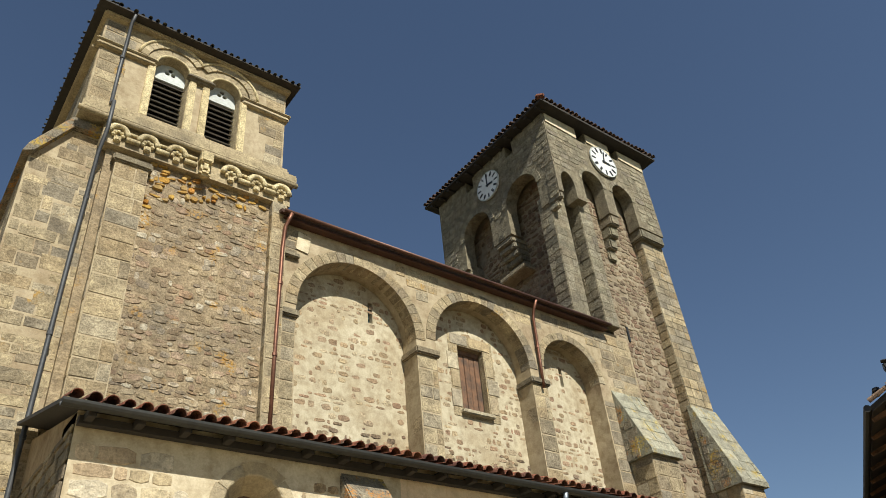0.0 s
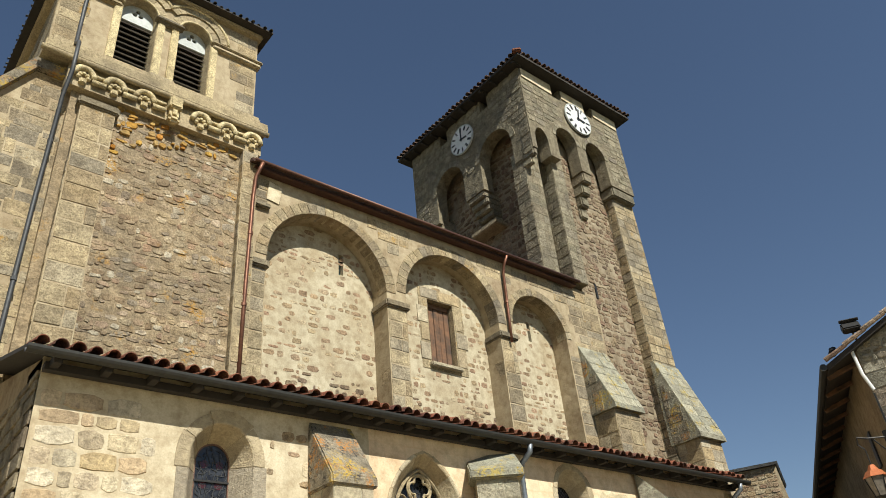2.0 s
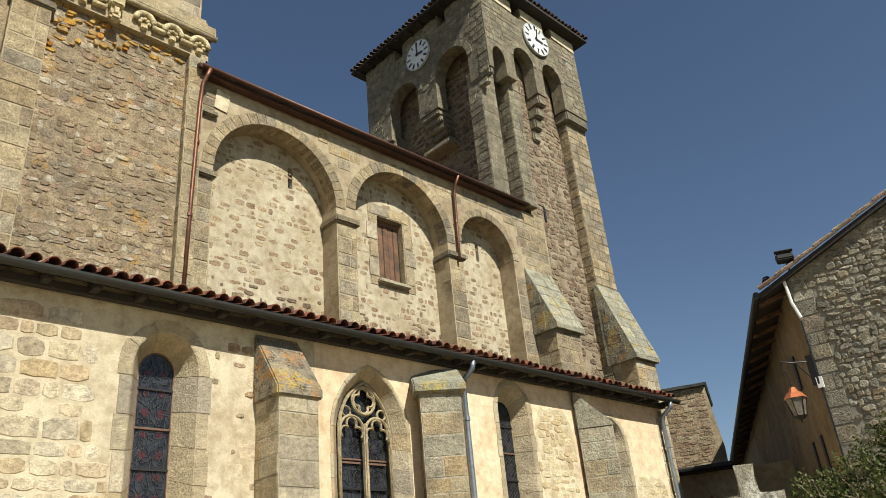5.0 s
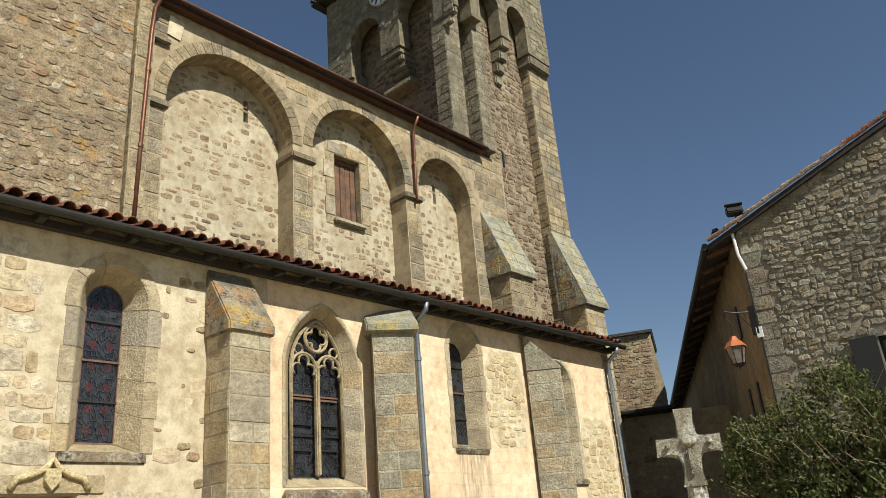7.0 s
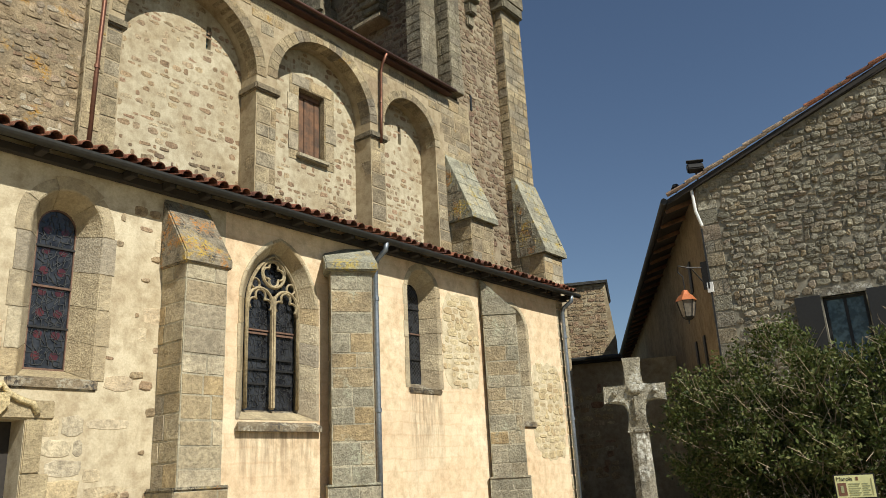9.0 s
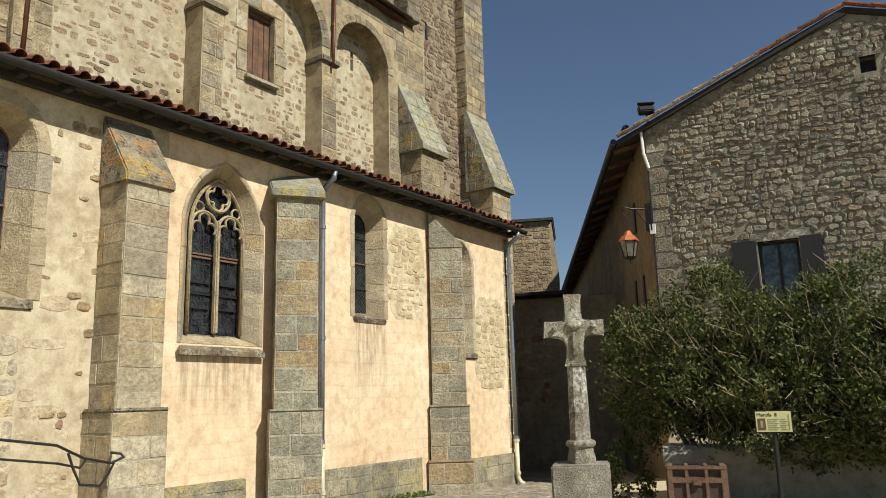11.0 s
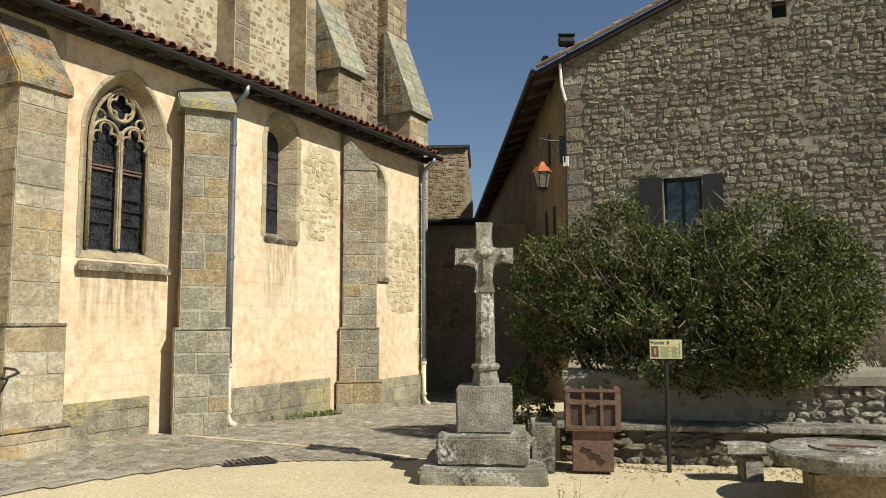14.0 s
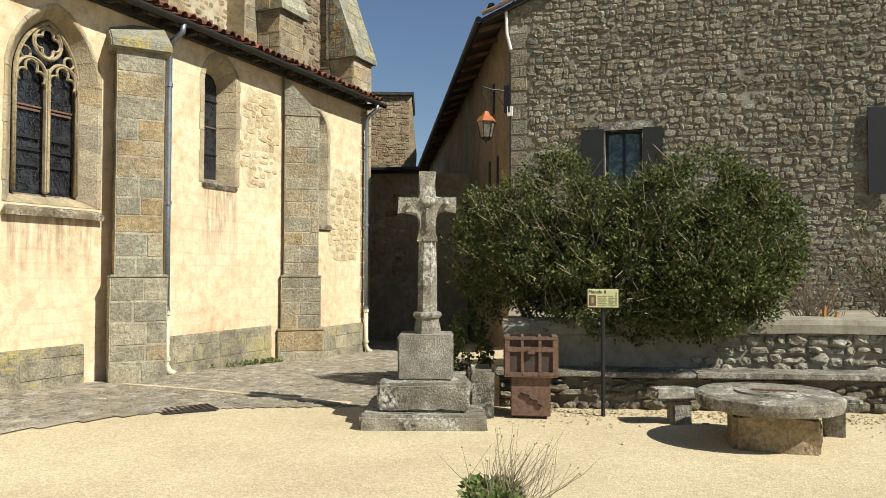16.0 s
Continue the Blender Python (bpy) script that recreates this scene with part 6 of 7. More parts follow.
def lantern():
    b = Vector((13.33, 4.97, 4.36))
    ob = thing("wall_lantern", b, "hanging lantern with a copper-red hood on an iron wall bracket", "lantern")

    def ring(z, r, n=6):
        z, r = z * 1.33, r * 1.33
        return [(b.x + r * math.cos(math.tau * k / n), b.y + r * math.sin(math.tau * k / n), b.z + z) for k in range(n)]

    def frustum(z0, r0, z1, r1):
        bm = bmesh.new()
        a, c = [bm.verts.new(p) for p in ring(z0, r0)], [bm.verts.new(p) for p in ring(z1, r1)]
        for i in range(6):
            bm.faces.new((a[i], a[(i + 1) % 6], c[(i + 1) % 6], c[i]))
        bm.faces.new(a[::-1])
        bm.faces.new(c)
        return bm
    part("hood", frustum(0.02, 0.15, 0.10, 0.09), LAMP_RED, ob, "copper-red hood")
    part("hood_top", frustum(0.10, 0.07, 0.17, 0.035), LAMP_RED, ob)
    part("lantern_glass", frustum(-0.20, 0.075, 0.02, 0.125), GLASS_LAMP, ob, "clear tapered glass")
    part("lantern_base", frustum(-0.24, 0.04, -0.20, 0.09), IRON, ob)
    part("finial", tube([b - Vector((0, 0, 0.31)), b - Vector((0, 0, 0.39))], 0.02, 6, 0.006), IRON, ob)
    for k in range(6):
        a, c = ring(-0.20, 0.08)[k], ring(0.02, 0.13)[k]
        part("frame_bar", tube([a, c], 0.008, 4), IRON, ob)
    part("hanger", tube([b + Vector((0, 0, 0.22)), b + Vector((0, 0, 0.48))], 0.01, 6), IRON, ob)
    arm = [b + Vector((0, 0, 0.48)), b + Vector((0.0, 0.08, 0.58)), b + Vector((-0.04, 0.05, 0.69)), b + Vector((0.08, -0.06, 0.66)), Vector((13.67, 4.68, 5.02))]
    part("bracket", tube(arm, 0.014, 6), IRON, ob)
    part("brace", tube([b + Vector((0.16, -0.12, 0.64)), Vector((13.67, 4.68, 4.68))], 0.012, 6), IRON, ob)
    part("wall_plate", box(13.62, 13.71, 4.60, 4.72, 4.6, 5.12), IRON, ob)
    return ob


spots = floodlight()
lamp = lantern()
for ob in (house, *spots, lamp):  # all of the house on one larger scale
    ob.location = Vector(EYE) + (ob.location - Vector(EYE)) * 1.10
    ob.scale = (1.10, 1.10, 1.10)


# ---- the end of the alley ----
def alley_end():
    ob = thing("village_house", (24.5, 13.0, -0.4), "grey stone house with a gable beyond the alley", "house")
    az = Plane((24.6, 13.8, 0), (0.42, -0.9, 0), (0, 0, 1), (-0.9, -0.42, 0))
    fr = part("gable_wall", slab(az, [(-4, -1.5), (1.55, -1.5), (1.75, 6.0), (1.55, 8.1), (-4, 8.1)], [], 0.6), MORTAR_TAN, ob, "grey rubble wall in the sun")
    put_stones(courses(az, -1.4, 1.5, 4.6, 8.05, 0.13, 0.22, 0.02, [], 0.012, 601, 0.5, 0.05, 0.97, True), "hewn", RUBBLE_NICHE, fr, 150, az.at(0.5, 7), "stone", "rubble_stone")
    part("roof", slab(az, [(-4, 8.1), (1.6, 8.1), (1.65, 8.2), (-4, 8.22)], [], 4.0, 0.15), SLATE, ob)
    p = Plane(az.at(1.56, 0), (0.8, 0.35, 0), (0, 0, 1), (0.35, -0.9, 0))
    sw = part("side_wall", slab(p, [(0, -1.5), (5.0, -1.5), (5.0, 4.0), (0, 8.1)], [], 0.4), MORTAR_TAN, ob)
    part("window", slab(p, [(0.8, 5.6), (1.1, 5.6), (1.1, 6.3), (0.8, 6.3)], [], 0.02, 0.02), SHUTTER, ob)
    # low roofed passage between church and house
    lo = thing("alley_lodge", (20.5, 11.2, -0.4), "low roofed passage closing the shaded alley", "building")
    q = Plane((19.6, 12.2, 0), (0.36, -0.93, 0), (0, 0, 1), (-0.93, -0.36, 0))
    hole = [(0.35, -0.9), (0.85, -0.9), (0.85, 0.95), (0.6, 1.15), (0.35, 0.95)]
    wl = part("wall", slab(q, [(-2.5, -1.2), (4.2, -1.2), (4.2, 4.5), (-2.5, 4.5)], [hole], 0.4), MORTAR_TAN, lo, "pale rubble wall half in shadow")
    put_stones(courses(q, -1.0, 2.2, 1.2, 3.9, 0.2, 0.3, 0.03, [], 0.03, 611, 0.5, 0.05, 0.8, True), "rubble", RUBBLE_PALE, wl, 60, q.at(0, 3), "stone", "rubble_stone")
    part("eave", slab(q, [(-2.5, 4.5), (2.6, 4.5), (2.6, 4.62), (-2.5, 4.62)], [], 3.0, 0.3), TIMBER_AND_SHADE, lo, "deep dark eaves")
    part("gutter", tube([q.at(-2.5, 4.6, 0.36), q.at(2.6, 4.6, 0.36)], 0.06, 6), GUTTER, lo)
    sky_l = part("roof_light", box(-0.3, 0.3, -0.22, 0.22, 0, 0.06, Matrix.Translation(q.at(0.75, 4.78, 0.1)) @ Matrix.Rotation(radians(-64), 4, "Z") @ Matrix.Rotation(radians(40), 4, "X")), WHITE, lo, "small white framed roof light")
    part("light_pane", box(-0.24, 0.24, -0.17, 0.17, 0.06, 0.07, Matrix.Translation(q.at(0.75, 4.78, 0.1)) @ Matrix.Rotation(radians(-64), 4, "Z") @ Matrix.Rotation(radians(40), 4, "X")), GLASS_CLEAR, sky_l)


alley_end()


# ---- terrace wall and stone bench ----
def terrace():
    wl = thing("terrace_wall", (9.3, 0, 0), "rubble terrace wall with a smooth mortared top", "wall", kind="structure")
    f = Plane((9.3, 3.25, 0), (0, -1, 0), (0, 0, 1), (-1, 0, 0))
    wl.location, wl.rotation_euler[2] = (9.83, 0.13, 0), radians(18.4)
    core = part("wall_core", slab(f, [(0.15, -0.1), (14, -0.1), (14, 1.0), (3.5, 0.99), (0.15, 0.95)], [], 0.35), MORTAR_GREY, wl, "rubble under a rough mortar coat")
    put_stones(courses(f, 2.0, 8.5, 0.36, 0.86, 0.11, 0.19, 0.05, [lambda u, v: u < 2.2 + 1.2 * (v - 0.4)], 0.008, 701, 0.5, 0.12, 0.98, True), "split", RUBBLE_TERRACE, core, 130, (9.3, 0, 0.8), "stone", "rubble_stone")
    put_stones(courses(f, 0.2, 2.4, 0.42, 0.9, 0.14, 0.24, 0.012, [], 0.02, 703, 0.5, 0.12, 0.25, True), "rubble", RUBBLE_TERRACE, core, 40, (9.3, 2, 0.8))
    cp = bmesh.new()
    prof = [(9.215, 0.85), (9.21, 0.95), (9.23, 1.01), (9.29, 1.035), (9.55, 1.04), (9.68, 1.0), (9.68, 0.82)]
    rows = []
    for k in range(90):
        y = 3.11 - 0.16 * k
        rows.append([cp.verts.new((x + 0.018 * noise.noise((y * 1.5, z * 3, 0)), y, z + 0.022 * noise.noise((y * 0.8, x, 4.0)) - (0.03 if y > 2 else 0))) for x, z in prof])
    for p, q in zip(rows, rows[1:]):
        for i in range(len(prof) - 1):
            cp.faces.new((p[i], p[i + 1], q[i + 1], q[i]))
    cp.faces.new(rows[0])
    cp.faces.new(rows[-1])
    part("coping", cp, MORTAR_GREY, wl, "smooth rounded mortar coping")
    part("terrace_soil", box(9.66, 13.4, -13.0, 3.05, -0.1, 0.93), SOIL, wl)
    st = thing("stone_bench", (8.85, 1.0, 0), "long low stone bench wall with flat granite slabs", "bench")
    fb = Plane((8.66, 3.0, 0), (0, -1, 0), (0, 0, 1), (-1, 0, 0))
    st.location, st.rotation_euler[2] = (9.25, 1.14, 0), radians(18.4)
    base = part("bench_wall", box(8.66, 9.12, -9.0, 3.0, -0.1, 0.365), MORTAR_DARK, st)
    put_stones(courses(fb, 0.0, 7.5, -0.02, 0.36, 0.12, 0.20, 0.06, [], 0.014, 711, 0.5, 0.14, 0.97, True), "split", RUBBLE_BENCH, base, 140, (8.6, 0.5, 0.2), "stone", "rubble_stone")
    y = 3.05
    rnd = random.Random(4)
    while y > -9:
        l = rnd.uniform(2.0, 3.2)
        part("slab", box(8.56, 9.10, y - l + 0.004, y, 0.368, 0.435 + rnd.uniform(-0.003, 0.003), None, 0.014), BENCH_STONE, st)
        y -= l


terrace()


# ---- wayside cross ----
def stone_cross():
    c = Vector((7.42, 3.44, 0.0))
    m = Matrix.Translation(c) @ Matrix.Rotation(radians(-67), 4, "Z")  # local x to the viewer's right, -y to the viewer
    ob = thing("stone_cross", c, "weathered granite wayside cross on a stepped base", "cross")

    def rough(x0, x1, y0, y1, z0, z1, bev, amp, cuts=3):
        bm = bmesh.new()
        add_box(bm, x0, x1, y0, y1, z0, z1, None, bev)
        bmesh.ops.subdivide_edges(bm, edges=bm.edges[:], cuts=cuts, use_grid_fill=True)
        for v in bm.verts:
            v.co += Vector(noise.noise_vector(v.co * 7.0)) * amp
        bm.transform(m)
        return bm
    part("lower_step", rough(-0.66, 0.62, -0.62, 0.62, -0.05, 0.15, 0.03, 0.014, 5), GRANITE, ob, "mossy granite bottom step")
    part("upper_step", rough(-0.50, 0.45, -0.46, 0.50, 0.15, 0.45, 0.03, 0.022, 6), GRANITE, ob, "rough granite upper step")
    part("back_slab", rough(0.45, 0.72, 0.0, 0.55, -0.05, 0.52, 0.03, 0.015, 3), GRANITE, ob)
    part("pedestal", rough(-0.30, 0.28, -0.28, 0.28, 0.45, 0.92, 0.018, 0.004, 3), GRANITE_CLEAN, ob, "squared pale granite block")

    def prism(levels, n=8):
        bm = bmesh.new()
        rings = []
        for z, r in levels:
            rings.append([bm.verts.new((r * math.cos(math.tau * (k + 0.5) / n), r * math.sin(math.tau * (k + 0.5) / n), z)) for k in range(n)])
        for a, b in zip(rings, rings[1:]):
            for k in range(n):
                bm.faces.new((a[k], a[(k + 1) % n], b[(k + 1) % n], b[k]))
        bm.faces.new(rings[0][::-1])
        bm.faces.new(rings[-1])
        bm.transform(m)
        return bm
    part("shaft_foot", prism([(0.92, 0.155), (0.98, 0.152), (1.04, 0.135), (1.08, 0.13), (1.09, 0.155), (1.115, 0.165), (1.14, 0.155), (1.15, 0.128)]), GRANITE, ob, "moulded shaft foot")
    part("shaft", prism([(1.15, 0.112), (1.5, 0.109), (1.9, 0.100), (1.905, 0.112), (1.925, 0.112), (1.93, 0.098)]), GRANITE, ob, "eight-sided granite shaft")
    # the head: arms that flare from the upright
    outline = [(-0.092, 1.92), (0.092, 1.92), (0.084, 2.08), (0.095, 2.16), (0.118, 2.205), (0.175, 2.23), (0.285, 2.225), (0.292, 2.36), (0.10, 2.385), (0.086, 2.43), (0.075, 2.64), (-0.082, 2.64), (-0.092, 2.43), (-0.105, 2.385), (-0.292, 2.36), (-0.292, 2.22), (-0.185, 2.205), (-0.126, 2.18), (-0.098, 2.13), (-0.088, 2.05)]
    head = slab(Plane((0, -0.09, 0), (1, 0, 0), (0, 0, 1), (0, -1, 0)), outline, [], 0.18)
    bmesh.ops.bevel(head, geom=[e for e in head.edges if len(e.link_faces) == 2 and e.calc_face_angle(0) > 0.9], offset=0.018, segments=2, affect="EDGES")
    for v in head.verts:
        v.co += Vector(noise.noise_vector(v.co * 9.0)) * 0.012
    head.transform(m)
    part("cross_head", head, GRANITE, ob, "lichened cross head with a worn relief")
    rel = bmesh.new()
    bmesh.ops.create_icosphere(rel, subdivisions=2, radius=0.07, matrix=m @ Matrix.Translation((0, -0.10, 2.33)) @ Matrix.Diagonal((1.2, 0.5, 0.8, 1)))
    add_box(rel, -0.035, 0.035, -0.125, -0.08, 2.0, 2.26, m, 0.02)
    part("relief", rel, GRANITE, ob, "worn carving")
    bm = bmesh.new()
    for x, z in ((0.0, 2.08), (-0.2, 2.3), (0.2, 2.31)):
        bmesh.ops.create_icosphere(bm, subdivisions=1, radius=0.03, matrix=m @ Matrix.Translation((x, -0.11, z)))
    part("boss", bm, GRANITE, ob)


stone_cross()


# ---- rusty coffer on its stand ----
def coffer():
    c = Vector((8.0, 2.46, 0.0))
    m = Matrix.Translation(c) @ Matrix.Rotation(radians(-72), 4, "Z") @ Matrix.Diagonal((0.89, 0.89, 0.955, 1))
    ob = thing("iron_coffer", c, "rust-brown metal treasure chest on a box stand", "chest")
    stand = part("stand", box(-0.245, 0.235, -0.17, 0.17, 0.03, 0.48, m, 0.01), RUST, ob, "rust-brown sheet metal stand")
    part("stand_foot", box(-0.18, 0.18, -0.12, 0.12, -0.05, 0.03, m), RUST_DARK, stand)
    bm = bmesh.new()
    for k in range(5):
        a = Vector((-0.12 + 0.05 * k, -0.185, 0.30 - 0.03 * k + 0.02 * (k % 2)))
        add_tube(bm, [m @ a, m @ (a + Vector((0.06, -0.006, -0.025)))], 0.012, 5)
    part("emblem", bm, RUST_DARK, stand, "small dark metal ornament")
    body = part("body", box(-0.30, 0.30, -0.20, 0.20, 0.49, 0.80, m), RUST_DARK, ob)
    bars = [(-0.315, -0.255), (-0.125, -0.085), (0.085, 0.125), (0.255, 0.315)]
    for a, b in bars:
        part("strap", box(a, b, -0.225, -0.20, 0.49, 0.80, m, 0.005), RUST, body)
        part("strap", box(a, b, -0.20, 0.21, 0.905, 0.925, m, 0.004), RUST, body)
        part("strap", box(a, b, -0.222, -0.19, 0.80, 0.92, m, 0.004), RUST, body)
    for z0, z1 in ((0.485, 0.53), (0.755, 0.81), (0.89, 0.925)):
        part("rail", box(-0.315, 0.315, -0.228, -0.195, z0, z1, m, 0.005), RUST, body)
    part("rail", box(-0.32, 0.32, -0.225, 0.22, 0.475, 0.492, m), RUST, body)
    for s in (-1, 1):
        part("side_plate", box(s * 0.315 - 0.012, s * 0.315 + 0.012, -0.2, 0.2, 0.49, 0.92, m), RUST, body)
    lid = part("lid", box(-0.30, 0.30, -0.19, 0.20, 0.81, 0.90, m), RUST_DARK, ob, "barred lid")
    part("clasp", box(-0.05, 0.05, -0.25, -0.22, 0.73, 0.79, m, 0.01), RUST, ob)
    for k in range(4):
        part("rivet", box(-0.29 + 0.19 * k, -0.27 + 0.19 * k, -0.236, -0.226, 0.50, 0.52, m, 0.004), RUST, body)


coffer()


# ---- information panel ----
def text_mesh(words, size, m, depth=0.002):
    cu = bpy.data.curves.new("writing", "FONT")
    cu.body, cu.size, cu.extrude = words, size, depth
    tmp = bpy.data.objects.new("writing", cu)
    scene.collection.objects.link(tmp)
    dg = bpy.context.evaluated_depsgraph_get()
    me = bpy.data.meshes.new_from_object(tmp.evaluated_get(dg))
    bpy.data.objects.remove(tmp)
    bm = bmesh.new()
    bm.from_mesh(me)
    bm.transform(m)
    return bm


def info_panel():
    c = Vector((8.34, 1.74, 0.0))
    m = Matrix.Translation(c) @ Matrix.Rotation(radians(-76), 4, "Z")
    ob = thing("information_panel", c, "small yellow-green information panel on a dark post", "sign")
    part("post", tube([c - Vector((0, 0, 0.05)), c + Vector((0, 0, 1.22))], 0.024, 8), IRON, ob)
    pn = part("panel", box(-0.178, 0.178, -0.035, -0.015, 1.18, 1.405, m, 0.004), IRON, ob, "dark framed panel")
    part("print", box(-0.165, 0.165, -0.040, -0.0352, 1.192, 1.393, m), PANEL_YELLOW, pn, "yellow-green printed sheet")
    face = m @ Matrix(((1, 0, 0, -0.155), (0, 0, -1, -0.041), (0, 1, 0, 1.345), (0, 0, 0, 1)))
    part("title", text_mesh("Marols", 0.052, face), BLACK, pn)
    part("crest", box(0.015, 0.035, -0.043, -0.0405, 1.345, 1.378, m), PANEL_DARK, pn)
    part("picture", box(-0.15, -0.075, -0.043, -0.0405, 1.21, 1.325, m), PANEL_DARK, pn)
    part("picture", box(-0.125, -0.1, -0.046, -0.0432, 1.235, 1.30, m), PANEL_BAR, pn)
    for k in range(6):
        z = 1.315 - 0.02 * k
        part("text_bar", box(-0.055, 0.03 if k % 2 else 0.045, -0.043, -0.0405, z - 0.004, z + 0.004, m), PANEL_BAR, pn)
        part("text_bar", box(0.06, 0.125 if k % 2 else 0.11, -0.043, -0.0405, z - 0.004, z + 0.004, m), PANEL_BAR, pn)
    part("text_bar", box(0.138, 0.146, -0.043, -0.0405, 1.21, 1.36, m), PANEL_BAR, pn)


info_panel()


# ---- millstone table and seats ----
def millstone_table():
    c = Vector((7.66, 0.07, 0.0))
    ob = thing("millstone_table", c, "round millstone table on a rough stone foot", "table")
    bm = bmesh.new()
    prof = [(0.0, 0.345), (0.57, 0.335), (0.625, 0.35), (0.645, 0.40), (0.65, 0.455), (0.62, 0.475), (0.0, 0.472)]
    n = 56
    rings = []
    for r, z in prof[1:-1]:
        ring = []
        for k in range(n):
            a = math.tau * k / n
            d = 1 + 0.018 * noise.noise((math.cos(a) * 2, math.sin(a) * 2, z * 8)) + (0.06 if 5.4 < a < 5.75 else 0)
            ring.append(bm.verts.new((c.x + r * d * math.cos(a), c.y + r * d * math.sin(a), z + 0.008 * noise.noise((a * 2, z * 9, 0)))))
        rings.append(ring)
    for a, b in zip(rings, rings[1:]):
        for k in range(n):
            bm.faces.new((a[k], a[(k + 1) % n], b[(k + 1) % n], b[k]))
    bm.faces.new(rings[0][::-1])
    bm.faces.new(rings[-1])
    top = part("tabletop", bm, GRANITE, ob, "worn granite millstone")
    hub = bmesh.new()
    bmesh.ops.create_cone(hub, cap_ends=True, segments=28, radius1=0.30, radius2=0.29, depth=0.02, matrix=Matrix.Translation((c.x, c.y, 0.480)))
    part("hub", hub, GRANITE, top)
    part("iron_bar", box(-0.19, 0.19, -0.03, 0.03, 0.49, 0.502, Matrix.Translation((c.x, c.y - 0.05, 0)) @ Matrix.Rotation(radians(-80), 4, "Z")), RUST, top)
    foot = bmesh.new()
    add_box(foot, -0.37, 0.37, -0.26, 0.26, -0.06, 0.34, Matrix.Translation(c + Vector((-0.12, -0.03, 0))) @ Matrix.Rotation(radians(-80), 4, "Z"), 0.04)
    bmesh.ops.subdivide_edges(foot, edges=foot.edges[:], cuts=3, use_grid_fill=True)
    for v in foot.verts:
        v.co += Vector(noise.noise_vector(v.co * 5.0)) * 0.03
    part("foot", foot, RUBBLE, ob, "rough brown stone foot")
    for x, y, a, l in ((8.27, 0.98, -62, 0.50), (8.32, -0.46, -95, 0.6)):
        s = Vector((x, y, 0.0))
        seat = thing("stone_stool", s, "low stone slab seat by the millstone table", "bench", "seats at the millstone table")
        mm = Matrix.Translation(s) @ Matrix.Rotation(radians(a), 4, "Z")
        bm = bmesh.new()
        add_box(bm, -l / 2, l / 2, -0.15, 0.15, 0.25, 0.37, mm, 0.03)
        bmesh.ops.subdivide_edges(bm, edges=bm.edges[:], cuts=2, use_grid_fill=True)
        for v in bm.verts:
            v.co += Vector(noise.noise_vector(v.co * 6.0)) * 0.012
        part("seat", bm, GRANITE, seat, "lichen-whitened granite slab")
        for k in (0.3,):
            part("leg", box(k * 0.17 - 0.10, k * 0.17 + 0.10, -0.10, 0.10, -0.04, 0.255, mm, 0.02), GRANITE, seat)


millstone_table()


# ---- plants ----
def leaves_mesh(name, sprigs, per, leaf, spread, material, parent, rnd, label=""):
    """A crown of many small leaves on sprigs, each given by a place and a direction."""
    verts, faces = [], []
    base = BASE[parent.name]
    for p, d in sprigs:
        a = d.orthogonal().normalized()
        b = d.cross(a)
        for k in range(per):
            t = rnd.uniform(-0.2, 1.0)
            q = p + d * (t * spread) + (a * rnd.uniform(-1, 1) + b * rnd.uniform(-1, 1)) * spread * 0.42
            o = (d * rnd.uniform(0.2, 1.0) + a * rnd.uniform(-1, 1) + b * rnd.uniform(-1, 1)).normalized()
            s = o.orthogonal().normalized()
            s = (s * math.cos(k) + o.cross(s) * math.sin(k)) * leaf * rnd.uniform(0.22, 0.36)
            l = o * leaf * rnd.uniform(0.7, 1.3)
            i = len(verts)
            q = q - base
            verts += [q, q + l * 0.45 + s, q + l, q + l * 0.45 - s]
            faces.append((i, i + 1, i + 2, i + 3))
    me = bpy.data.meshes.new(name)
    me.from_pydata(verts, [], faces)
    me.materials.append(material)
    ob = new(name, me)
    ob.parent = parent
    BASE[ob.name] = base
    if label:
        tagged(ob, label)
    return ob


